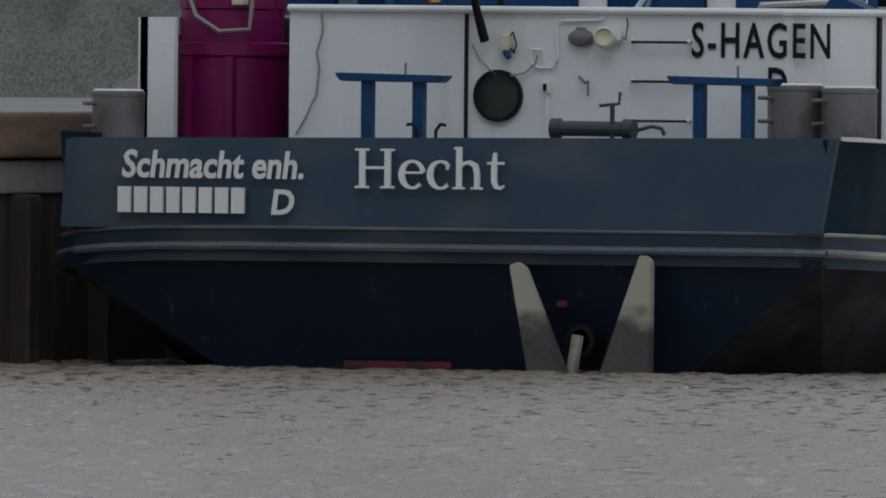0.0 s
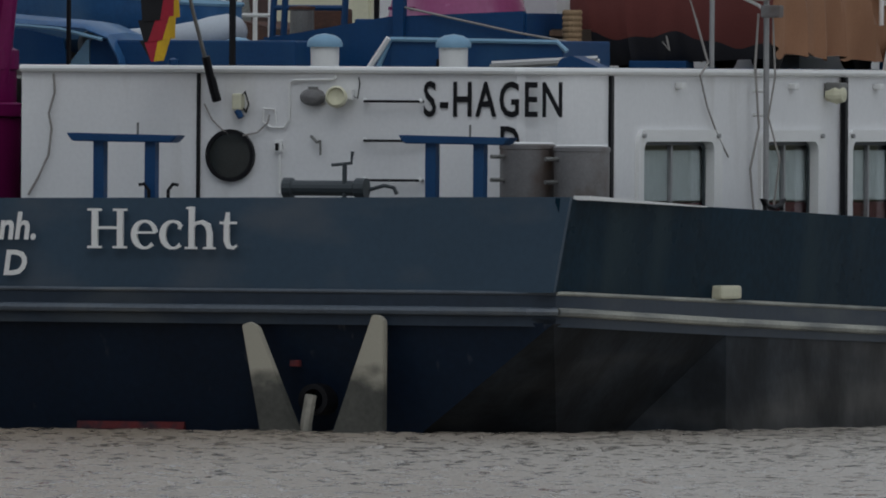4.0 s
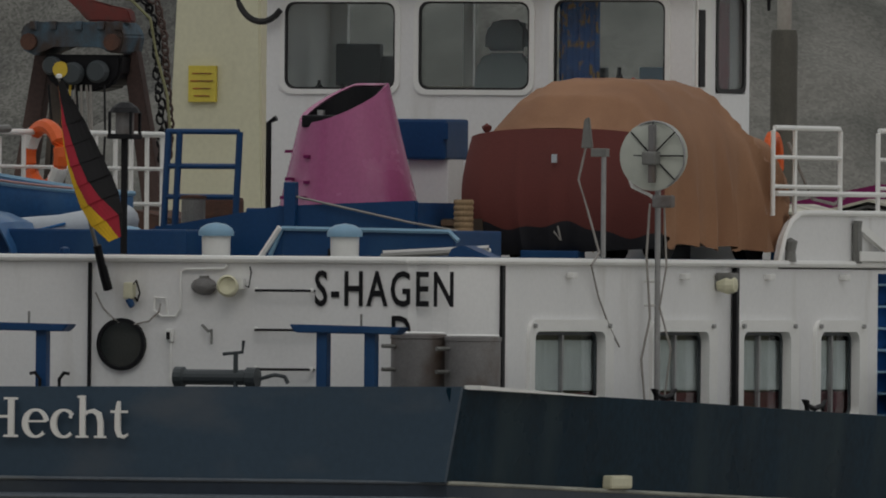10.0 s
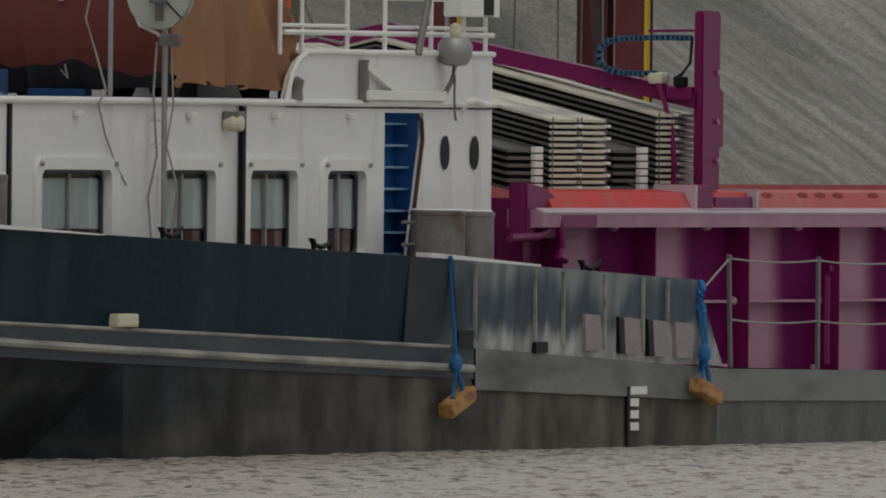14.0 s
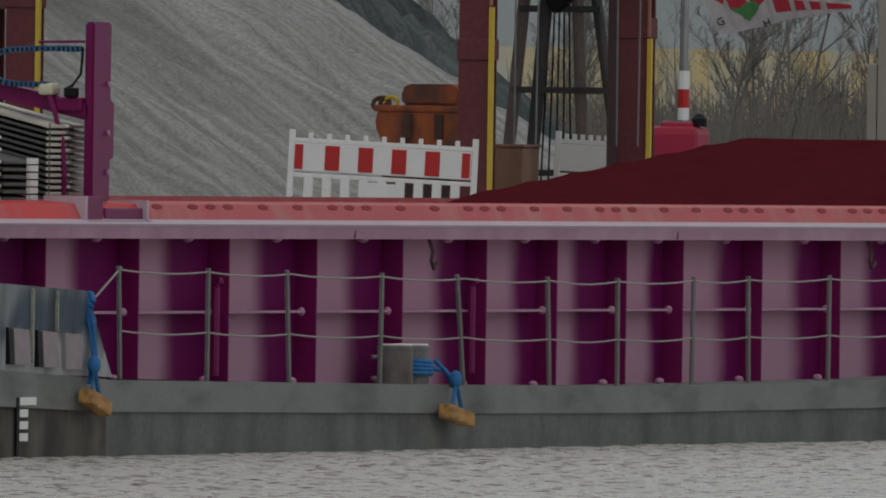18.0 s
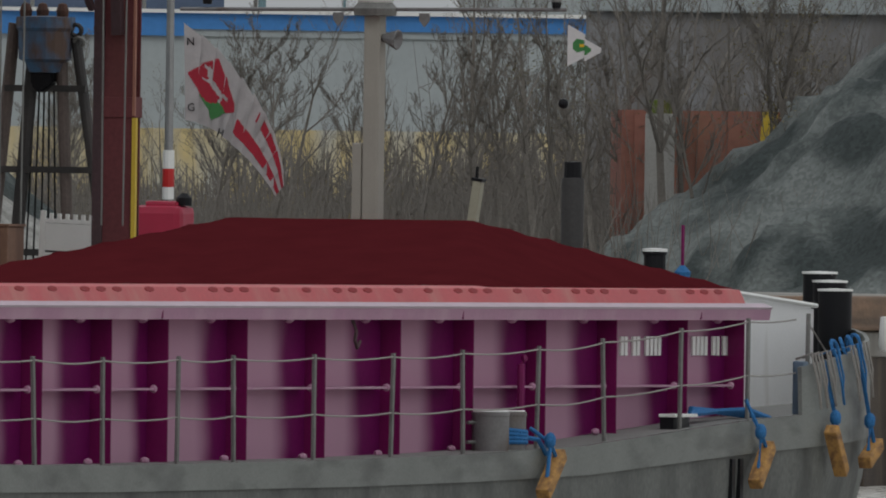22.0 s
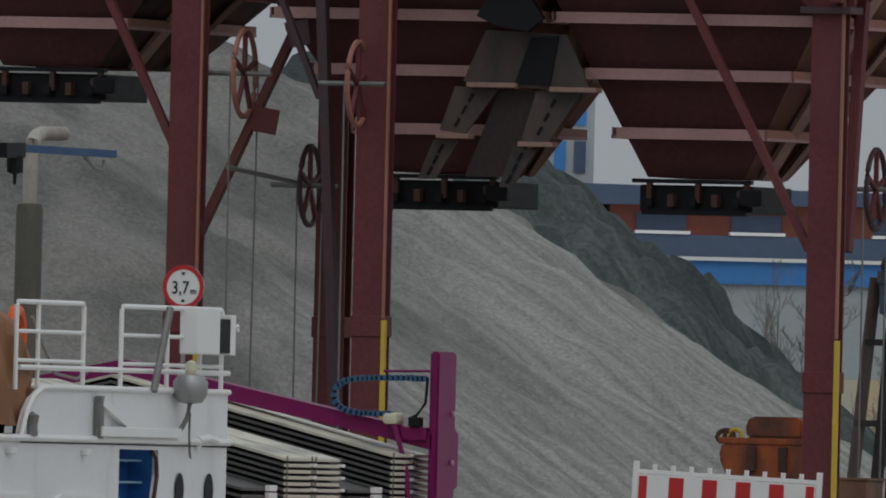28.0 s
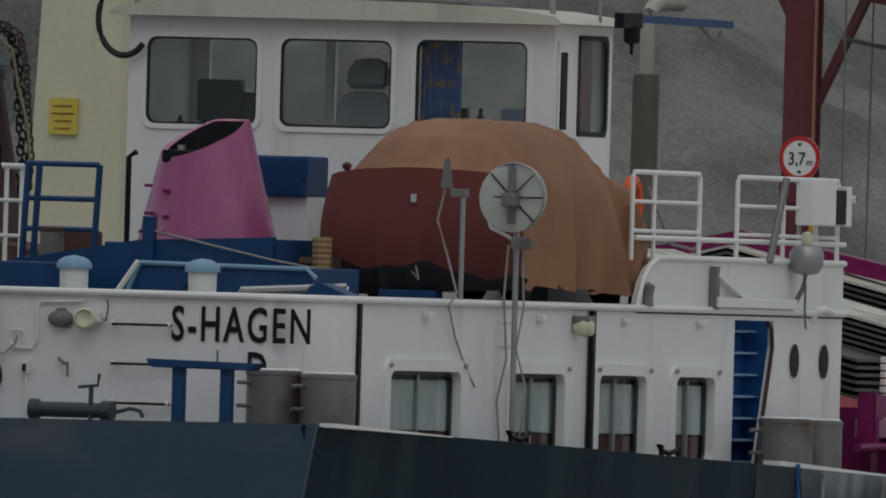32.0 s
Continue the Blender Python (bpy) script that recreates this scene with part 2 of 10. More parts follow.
PINK = surface("faded_pink_paint", (0.38, 0.09, 0.22), 0.25, vary=0.12, scale=2, fine=25, bump=0.05, stain=(0.52, 0.27, 0.38), stain_at=0.6)
LILAC = surface("faded_lilac_paint", (0.4, 0.2, 0.3), 0.5, vary=0.1, scale=1.4, fine=20, bump=0.06, stain=(0.46, 0.28, 0.36), stain_at=0.6)
RIMPALE = surface("pale_worn_rim", (0.5, 0.4, 0.46), 0.55, vary=0.15, scale=3, bump=0.1)
PALERAIL = surface("pale_rubbed_rail", (0.36, 0.36, 0.31), 0.6, vary=0.25, scale=1.2, fine=20, bump=0.2, stain=(0.1, 0.11, 0.11), stain_at=0.56, stain_scale=(0.6, 0.6, 3))
CORAL = surface("faded_coral_paint", (0.5, 0.085, 0.095), 0.55, vary=0.12, scale=1.5, fine=20, bump=0.08, stain=(0.5, 0.2, 0.17), stain_at=0.62)
RED = surface("red_paint", (0.5, 0.02, 0.02), 0.45, vary=0.12, scale=2, bump=0.05)
BLACK = surface("black_paint", (0.009, 0.009, 0.011), 0.5, spec=0.2, vary=0.2, scale=5, bump=0.05)
STEEL = surface("galvanised_steel", (0.35, 0.35, 0.35), 0.42, 0.7, vary=0.15, scale=6, fine=60, bump=0.08)
DULLSTEEL = surface("dull_steel", (0.2, 0.2, 0.19), 0.5, 0.4, vary=0.25, scale=6, fine=60, bump=0.15)
RUST = surface("rusty_steel", (0.095, 0.043, 0.029), 0.8, 0.1, vary=0.35, scale=4, fine=40, bump=0.35, stain=(0.05, 0.035, 0.03), stain_at=0.55, stain_scale=(3, 3, 2))
SILO = surface("oxide_red_steel", (0.135, 0.037, 0.042), 0.6, spec=0.25, vary=0.22, scale=1.0, fine=18, bump=0.12, stain=(0.14, 0.05, 0.045), stain_at=0.6, stain_scale=(1.3, 1.3, 0.3))
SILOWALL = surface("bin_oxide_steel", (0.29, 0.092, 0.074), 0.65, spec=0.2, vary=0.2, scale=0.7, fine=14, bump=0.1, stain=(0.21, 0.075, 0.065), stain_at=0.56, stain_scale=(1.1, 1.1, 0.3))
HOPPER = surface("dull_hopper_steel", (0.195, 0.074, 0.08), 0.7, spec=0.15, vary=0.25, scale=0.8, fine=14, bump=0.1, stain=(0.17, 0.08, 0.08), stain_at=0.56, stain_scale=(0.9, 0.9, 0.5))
SILODUST = surface("dusty_chute_steel", (0.045, 0.038, 0.037), 0.75, vary=0.35, scale=1.6, fine=18, bump=0.15, stain=(0.09, 0.066, 0.056), stain_at=0.55, stain_scale=(2, 2, 0.6))
NOTICE = surface("faded_yellow_plate", (0.62, 0.5, 0.07), 0.6, vary=0.15, scale=5, bump=0.05)
BOATBLUE = surface("scuffed_boat_blue", (0.035, 0.12, 0.28), 0.35, vary=0.2, scale=2.5, fine=25, bump=0.06, stain=(0.1, 0.2, 0.34), stain_at=0.58)
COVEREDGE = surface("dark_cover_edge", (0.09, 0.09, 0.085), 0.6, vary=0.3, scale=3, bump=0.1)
MIDHULL = surface("grey_weathered_hull", (0.125, 0.132, 0.122), 0.6, vary=0.4, scale=1.2, fine=14, bump=0.15, stain=(0.05, 0.052, 0.05), stain_at=0.57, stain_scale=(1.3, 1.3, 0.8))
YELLOW = surface("yellow_paint", (0.6, 0.42, 0.04), 0.5, vary=0.12, scale=4, bump=0.06)
ORANGE = surface("orange_rusty_paint", (0.37, 0.085, 0.02), 0.6, vary=0.2, scale=3, fine=25, bump=0.15, stain=(0.08, 0.035, 0.025), stain_at=0.55, stain_scale=(2.5, 2.5, 1.2))
BRIGHTORANGE = surface("bright_orange", (0.75, 0.12, 0.02), 0.5, vary=0.08, scale=4, bump=0.05)
CARGO = surface("dark_red_bulk", (0.085, 0.0125, 0.016), 1.0, vary=0.15, scale=2.0, fine=90, bump=0.3, spec=0.0)
TIMBER = surface("weathered_timber", (0.2, 0.125, 0.08), 0.75, vary=0.3, scale=3, fine=30, bump=0.3, stain=(0.12, 0.08, 0.055), stain_at=0.55, stain_scale=(0.6, 5, 5), islands=0.2)
DARKTIMBER = surface("dark_wet_timber", (0.05, 0.038, 0.03), 0.7, vary=0.3, scale=3, fine=30, bump=0.3, stain=(0.1, 0.075, 0.055), stain_at=0.6, stain_scale=(5, 5, 0.6))
BLOCKWOOD = surface("fresh_fender_wood", (0.45, 0.24, 0.07), 0.7, vary=0.25, scale=5, fine=40, bump=0.3, stain=(0.2, 0.1, 0.04), stain_at=0.55, stain_scale=(3, 12, 12))
CONCRETE = surface("concrete", (0.33, 0.32, 0.3), 0.9, vary=0.15, scale=1.2, fine=25, bump=0.3, stain=(0.2, 0.19, 0.17), stain_at=0.6)
ASPHALT = surface("dusty_yard_ground", (0.3, 0.29, 0.265), 0.95, vary=0.2, scale=0.5, fine=12, bump=0.4, stain=(0.2, 0.19, 0.17), stain_at=0.55, stain_scale=(0.2, 0.2, 0.2))
GRASS = surface("dull_grass", (0.1, 0.1, 0.05), 0.95, vary=0.35, scale=0.6, fine=8, bump=0.6)
ROPEBLUE = surface("blue_rope", (0.022, 0.15, 0.37), 0.8, vary=0.25, scale=20, fine=120, bump=0.5)
ROPEGREY = surface("grey_wire_rope", (0.3, 0.28, 0.26), 0.7, vary=0.2, scale=20, fine=120, bump=0.3)
TAN = surface("tan_canvas", (0.31, 0.16, 0.088), 0.85, vary=0.2, scale=1.5, fine=80, bump=0.25, stain=(0.25, 0.125, 0.07), stain_at=0.58)
BROWNCANVAS = surface("brown_canvas", (0.13, 0.03, 0.025), 0.85, vary=0.12, scale=1.5, fine=80, bump=0.25)
RUBBER = surface("black_rubber", (0.015, 0.015, 0.016), 0.65, vary=0.2, scale=8, bump=0.15)
ALU = surface("aluminium_cover", (0.58, 0.56, 0.46), 0.5, 0.0, vary=0.12, scale=2, fine=30, bump=0.08, stain=(0.26, 0.25, 0.23), stain_at=0.6, stain_scale=(1, 3, 3))
HOSE = surface("grey_plastic_boat", (0.46, 0.5, 0.54), 0.45, vary=0.1, scale=3, bump=0.08)

def blended(first, second, axis, lo, hi, rag, stretch=(1, 1, 1), blotch=0.0, blotch_scale=(1, 1, 1)):
    """One paint that gives way to another along an axis of the object, with a ragged border."""
    m = first.copy()
    n, l = m.node_tree.nodes, m.node_tree.links
    bsdf = n["Principled BSDF"]
    src = bsdf.inputs["Base Color"].links[0].from_socket
    tc, sep, mp, ns = (n.new(k) for k in ("ShaderNodeTexCoord", "ShaderNodeSeparateXYZ", "ShaderNodeMapping", "ShaderNodeTexNoise"))
    l.new(tc.outputs["Object"], sep.inputs[0])
    mp.inputs["Scale"].default_value = stretch
    l.new(tc.outputs["Object"], mp.inputs[0])
    l.new(mp.outputs[0], ns.inputs["Vector"])
    ns.inputs["Scale"].default_value, ns.inputs["Detail"].default_value = 1.0, 6
    ad, mr, mx = n.new("ShaderNodeMath"), n.new("ShaderNodeMapRange"), n.new("ShaderNodeMix")
    ad.operation = "MULTIPLY_ADD"
    ad.inputs[1].default_value = rag
    l.new(ns.outputs[0], ad.inputs[0])
    l.new(sep.outputs[axis], ad.inputs[2])
    mr.inputs["From Min"].default_value, mr.inputs["From Max"].default_value = lo + rag / 2, hi + rag / 2
    mr.interpolation_type = "SMOOTHSTEP"
    l.new(ad.outputs[0], mr.inputs[0])
    mx.data_type = "RGBA"
    l.new(mr.outputs[0], mx.inputs[0])
    l.new(src, mx.inputs[6])
    mx.inputs[7].default_value = (*second, 1)
    col = mx.outputs[2]
    if blotch:
        mp2, n2, r2, sc = (n.new(k) for k in ("ShaderNodeMapping", "ShaderNodeTexNoise", "ShaderNodeMapRange", "ShaderNodeVectorMath"))
        mp2.inputs["Scale"].default_value = blotch_scale
        l.new(tc.outputs["Object"], mp2.inputs[0])
        l.new(mp2.outputs[0], n2.inputs["Vector"])
        n2.inputs["Scale"].default_value, n2.inputs["Detail"].default_value = 1.0, 7
        r2.inputs["From Min"].default_value, r2.inputs["From Max"].default_value = 0.36, 0.64
        r2.inputs["To Min"].default_value, r2.inputs["To Max"].default_value = 1 - blotch, 1 + blotch
        sc.operation = "SCALE"
        l.new(n2.outputs[0], r2.inputs[0])
        l.new(col, sc.inputs[0])
        l.new(r2.outputs[0], sc.inputs["Scale"])
        col = sc.outputs[0]
    l.new(col, bsdf.inputs["Base Color"])
    return m


# darker towards the stern quarter: shade put into the paint; streaks are wear
LOWERHULL = blended(surface("worn_shaded_lower_hull", (0.016, 0.02, 0.025), 0.65, spec=0.2, vary=0.4, scale=0.9, fine=12, bump=0.15, stain=(0.045, 0.046, 0.046), stain_at=0.6, stain_scale=(0.3, 0.3, 1.8)), (0.1, 0.09, 0.077), 0, 3.0, 15.0, 6.0, (0.35, 0.35, 2.4), 0.5, (1.6, 1.6, 1.1))
RUBBED = blended(surface("rubbed_bulwark_paint", (0.37, 0.375, 0.38), 0.6, vary=0.15, scale=1.2, fine=20, bump=0.12, stain=(0.24, 0.255, 0.265), stain_at=0.55, stain_soft=0.15, stain_scale=(2.0, 2.0, 0.6)), (0.04, 0.06, 0.085), 2, 1.06, 1.3, 0.75, (2.4, 2.4, 0.2))
RUBBED = blended(RUBBED, (0.19, 0.205, 0.215), 2, 1.42, 1.8, 1.9, (1.1, 1.1, 0.12), 0.3, (3.5, 3.5, 0.35))
RUBBED = blended(RUBBED, (0.003, 0.011, 0.02), 0, 13.4, 12.1, 1.6, (0.7, 0.7, 1.6))
FINPAINT = blended(surface("stained_fin_paint", (0.07, 0.07, 0.06), 0.75, vary=0.3, scale=3, fine=20, bump=0.2), (0.4, 0.375, 0.3), 2, 0.42, 0.62, 0.6, (2, 2, 3))
BANDBLUE = surface("dark_band_paint", (0.024, 0.036, 0.054), 0.45, spec=0.3, vary=0.2, scale=0.8, fine=12, bump=0.06, stain=(0.07, 0.08, 0.085), stain_at=0.62, stain_scale=(0.5, 0.5, 1.5))
SLOTRED = surface("dark_red_slot", (0.26, 0.006, 0.01), 0.6, vary=0.1, scale=4, bump=0.05)
MOSS = surface("mossy_ledge", (0.13, 0.17, 0.03), 0.95, vary=0.3, scale=2.5, fine=20, bump=0.4, stain=(0.14, 0.07, 0.05), stain_at=0.6)
DARKSTEEL = surface("dark_oxide_steel", (0.06, 0.03, 0.035), 0.65, vary=0.25, scale=2, fine=20, bump=0.1)
CHUTELIP = surface("dusty_rust_lip", (0.3, 0.185, 0.15), 0.75, vary=0.25, scale=2, fine=20, bump=0.1)
# lighter copy of the oxide steel: light on starboard faces put into colour
SILOLIGHT = surface("pale_oxide_steel", (0.34, 0.15, 0.105), 0.65, vary=0.12, scale=1.0, fine=18, bump=0.1, stain=(0.24, 0.1, 0.07), stain_at=0.58, stain_scale=(1.3, 1.3, 0.3))
# bark lightened so that its colour carries the far bank's haze
BARK = surface("hazed_grey_brown_bark", (0.19, 0.172, 0.152), 0.9, vary=0.3, scale=4, fine=20, bump=0.4)
LEAF = surface("dry_olive_leaves", (0.17, 0.14, 0.06), 0.85, vary=0.35, scale=1.5, fine=10, bump=0.1)
BRICKFAR = surface("red_brick_facade", (0.3, 0.1, 0.07), 0.9, vary=0.12, scale=0.8, fine=8, bump=0.15)
SLATE = surface("dark_blue_cladding", (0.06, 0.09, 0.15), 0.6, vary=0.12, scale=0.8, fine=8, bump=0.06)
FARBLUE = surface("bright_blue_cladding", (0.05, 0.22, 0.55), 0.55, vary=0.1, scale=0.7, fine=8, bump=0.05)
PALEHALL = surface("pale_metal_cladding", (0.38, 0.418, 0.426), 0.6, vary=0.08, scale=0.7, fine=8, bump=0.05)
REED = surface("dry_reeds", (0.26, 0.21, 0.12), 0.9, vary=0.3, scale=1.0, fine=8, bump=0.3)
TEALPOLE = surface("blue_green_pole_paint", (0.16, 0.26, 0.29), 0.5, vary=0.1, scale=2, bump=0.05)
FLAGBLACK = surface("black_cloth", (0.012, 0.012, 0.014), 0.9, vary=0.15, scale=8, bump=0.1)
FLAGRED = surface("red_cloth", (0.36, 0.02, 0.04), 0.9, vary=0.15, scale=8, bump=0.1)
FLAGGOLD = surface("golden_cloth", (0.65, 0.4, 0.02), 0.9, vary=0.15, scale=8, bump=0.1)
FLAGWHITE = surface("white_cloth", (0.6, 0.58, 0.58), 0.9, vary=0.1, scale=8, bump=0.1)
FLAGGREEN = surface("green_cloth", (0.05, 0.2, 0.06), 0.9, vary=0.15, scale=8, bump=0.1)
CURTAINBLUE = surface("patterned_blue_curtain", (0.04, 0.13, 0.36), 0.9, vary=0.5, scale=9, bump=0.1, stain=(0.34, 0.22, 0.08), stain_at=0.58, stain_soft=0.05, stain_scale=(9, 9, 6))


def glass(name, tint=(0.75, 0.8, 0.8), rough=0.02):
    m = bpy.data.materials.new(name)
    m.use_nodes = True
    n, l = m.node_tree.nodes, m.node_tree.links
    out = n["Material Output"]
    n.remove(n["Principled BSDF"])
    tr, gl, mx, lw = n.new("ShaderNodeBsdfTransparent"), n.new("ShaderNodeBsdfGlossy"), n.new("ShaderNodeMixShader"), n.new("ShaderNodeLayerWeight")
    tr.inputs[0].default_value = (*tint, 1)
    gl.inputs["Roughness"].default_value = rough
    # gloss grows towards grazing angles, alike from both sides of the pane
    pw, ad = n.new("ShaderNodeMath"), n.new("ShaderNodeMath")
    pw.operation, ad.operation = "POWER", "MULTIPLY_ADD"
    pw.inputs[1].default_value = 5.0
    ad.inputs[1].default_value, ad.inputs[2].default_value = 0.9, 0.03
    l.new(lw.outputs["Facing"], pw.inputs[0])
    l.new(pw.outputs[0], ad.inputs[0])
    l.new(ad.outputs[0], mx.inputs[0])
    l.new(tr.outputs[0], mx.inputs[1])
    l.new(gl.outputs[0], mx.inputs[2])
    l.new(mx.outputs[0], out.inputs[0])
    return m


GLASS = glass("window_glass", (0.9, 0.93, 0.93))


def water_material():
    m = bpy.data.materials.new("brown_harbour_water")
    m.use_nodes = True
    n, l = m.node_tree.nodes, m.node_tree.links
    bsdf = n["Principled BSDF"]
    bsdf.inputs["Roughness"].default_value = 0.36
    bsdf.inputs["IOR"].default_value = 1.33
    tc = n.new("ShaderNodeTexCoord")
    rot = n.new("ShaderNodeVectorRotate")
    rot.rotation_type = "Z_AXIS"
    rot.inputs["Angle"].default_value = radians(66.86)
    l.new(tc.outputs["Object"], rot.inputs["Vector"])

    def waves(across, along, detail):
        mp = n.new("ShaderNodeMapping")
        mp.inputs["Scale"].default_value = (1 / across, 1 / along, 1)
        t = n.new("ShaderNodeTexNoise")
        t.inputs["Scale"].default_value, t.inputs["Detail"].default_value = 1.0, detail
        l.new(rot.outputs[0], mp.inputs[0])
        l.new(mp.outputs[0], t.inputs["Vector"])
        return t.outputs[0]

    # silt in the water: slow patches of brown and grey
    calm = n.new("ShaderNodeMapRange")
    calm.inputs["From Min"].default_value, calm.inputs["From Max"].default_value = 0.5, 0.63
    calm.inputs["To Min"].default_value, calm.inputs["To Max"].default_value = 0.34, 0.06
    l.new(waves(0.22, 0.7, 4), calm.inputs[0])
    l.new(calm.outputs[0], bsdf.inputs["Roughness"])
    silt = n.new("ShaderNodeMix")
    silt.data_type = "RGBA"
    silt.inputs[6].default_value, silt.inputs[7].default_value = (0.27, 0.21, 0.15, 1), (0.34, 0.285, 0.225, 1)
    patch = n.new("ShaderNodeMapRange")
    patch.inputs["From Min"].default_value, patch.inputs["From Max"].default_value = 0.35, 0.65
    l.new(waves(5.0, 30.0, 3), patch.inputs[0])
    l.new(patch.outputs[0], silt.inputs[0])
    # base paler forward along the barge: stronger sky reflection put into the colour
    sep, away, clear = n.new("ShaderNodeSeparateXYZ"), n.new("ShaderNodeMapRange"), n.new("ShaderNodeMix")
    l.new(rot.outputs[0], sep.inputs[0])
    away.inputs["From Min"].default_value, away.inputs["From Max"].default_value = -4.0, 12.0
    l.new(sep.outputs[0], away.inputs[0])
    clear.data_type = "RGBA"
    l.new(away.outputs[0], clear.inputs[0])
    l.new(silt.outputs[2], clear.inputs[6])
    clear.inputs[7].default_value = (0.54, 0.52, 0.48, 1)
    l.new(clear.outputs[2], bsdf.inputs["Base Color"])
    last = None
    for across, along, strength, dist in ((0.28, 1.2, 1.0, 0.12), (0.1, 0.5, 1.0, 0.05)):
        b = n.new("ShaderNodeBump")
        b.inputs["Strength"].default_value, b.inputs["Distance"].default_value = strength, dist
        l.new(waves(across, along, 3), b.inputs["Height"])
        if last:
            l.new(last, b.inputs["Normal"])
        last = b.outputs[0]
    l.new(last, bsdf.inputs["Normal"])
    return m


WATER = water_material()


def gravel_material(name, dark, mid, shade, light, streaks, speckle=0.16, grain=16.0):
    """Crushed stone: single stones, damp patches, and sorted streaks down the flank where the heap carries them."""
    m = bpy.data.materials.new(name)
    m.use_nodes = True
    n, l = m.node_tree.nodes, m.node_tree.links
    bsdf = n["Principled BSDF"]
    tc = n.new("ShaderNodeTexCoord")

    def noise_at(scale, detail, src=None, stretch=(1, 1, 1)):
        mp = n.new("ShaderNodeMapping")
        mp.inputs["Scale"].default_value = stretch
        l.new(src or tc.outputs["Object"], mp.inputs[0])
        t = n.new("ShaderNodeTexNoise")
        t.inputs["Scale"].default_value, t.inputs["Detail"].default_value = scale, detail
        l.new(mp.outputs[0], t.inputs["Vector"])
        return t.outputs[0]

    def spread(x, a, b, lo=0.0, hi=1.0):
        r = n.new("ShaderNodeMapRange")
        r.inputs["From Min"].default_value, r.inputs["From Max"].default_value = a, b
        r.inputs["To Min"].default_value, r.inputs["To Max"].default_value = lo, hi
        l.new(x, r.inputs[0])
        return r.outputs[0]

    def mix(f, a, b):
        x = n.new("ShaderNodeMix")
        x.data_type = "RGBA"
        l.new(f, x.inputs[0])
        for s, i in ((a, 6), (b, 7)):
            if isinstance(s, tuple):
                x.inputs[i].default_value = (*s, 1)
            else:
                l.new(s, x.inputs[i])
        return x.outputs[2]

    at = n.new("ShaderNodeAttribute")
    at.attribute_name = "flow"
    sep = n.new("ShaderNodeSeparateXYZ")
    l.new(at.outputs["Vector"], sep.inputs[0])
    patch = spread(noise_at(0.5, 9), 0.4, 0.58)
    col = mix(patch, dark, mid)
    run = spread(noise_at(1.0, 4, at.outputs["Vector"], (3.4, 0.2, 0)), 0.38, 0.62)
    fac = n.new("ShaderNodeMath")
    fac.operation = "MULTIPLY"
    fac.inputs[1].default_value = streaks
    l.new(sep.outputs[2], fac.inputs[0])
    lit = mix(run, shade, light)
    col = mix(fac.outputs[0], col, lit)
    vor = n.new("ShaderNodeTexVoronoi")
    vor.inputs["Scale"].default_value = grain
    l.new(tc.outputs["Object"], vor.inputs["Vector"])
    one = n.new("ShaderNodeSeparateColor")
    l.new(vor.outputs["Color"], one.inputs[0])
    stones = one.outputs[0]
    sc = n.new("ShaderNodeVectorMath")
    sc.operation = "SCALE"
    l.new(col, sc.inputs[0])
    l.new(spread(stones, 0.0, 1.0, 1 - speckle, 1 + speckle), sc.inputs["Scale"])
    l.new(sc.outputs[0], bsdf.inputs["Base Color"])
    bsdf.inputs["Roughness"].default_value = 0.95
    bsdf.inputs["Specular IOR Level"].default_value = 0.2
    b = n.new("ShaderNodeBump")
    b.inputs["Strength"].default_value, b.inputs["Distance"].default_value = 0.9, 0.06
    l.new(stones, b.inputs["Height"])
    l.new(b.outputs[0], bsdf.inputs["Normal"])
    return m


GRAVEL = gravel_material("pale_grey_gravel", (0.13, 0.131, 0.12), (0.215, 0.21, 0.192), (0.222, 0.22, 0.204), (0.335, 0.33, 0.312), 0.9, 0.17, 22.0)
BANKGRAVEL = gravel_material("patchy_grey_gravel", (0.108, 0.108, 0.102), (0.172, 0.17, 0.156), (0.2, 0.2, 0.2), (0.3, 0.3, 0.28), 0.0, 0.3, 30.0)
DARKGRAVEL = gravel_material("dark_green_grey_gravel", (0.025, 0.034, 0.034), (0.06, 0.075, 0.074), (0.065, 0.08, 0.078), (0.15, 0.158, 0.152), 0.6, 0.2)
GANTRYBLUE = surface("deep_blue_crane_paint", (0.03, 0.1, 0.22), 0.5, vary=0.15, scale=1.5, bump=0.06)
CRIMSON = surface("crimson_machine_paint", (0.36, 0.015, 0.05), 0.45, vary=0.12, scale=3, bump=0.05)
GREENGRAVEL = gravel_material("green_grey_gravel", (0.05, 0.06, 0.059), (0.17, 0.185, 0.178), (0.16, 0.175, 0.17), (0.27, 0.28, 0.27), 0.35, 0.2)
SEATGREY = surface("grey_seat_cloth", (0.3, 0.33, 0.335), 0.85, vary=0.15, scale=4, bump=0.1)
SCREENGREY = surface("dark_screen_back", (0.04, 0.05, 0.056), 0.5, vary=0.1, scale=4, bump=0.05)
LEVERRED = surface("worn_red_lever", (0.15, 0.025, 0.02), 0.6, vary=0.25, scale=5, bump=0.15, stain=(0.06, 0.04, 0.035), stain_at=0.6, stain_scale=(3, 3, 3))

# ---- the place: water, quay, yard ----
GROUND = 2.25
LAT = Vector((0.393, -0.9195, 0))
DEP = Vector((0.9195, 0.393, 0))


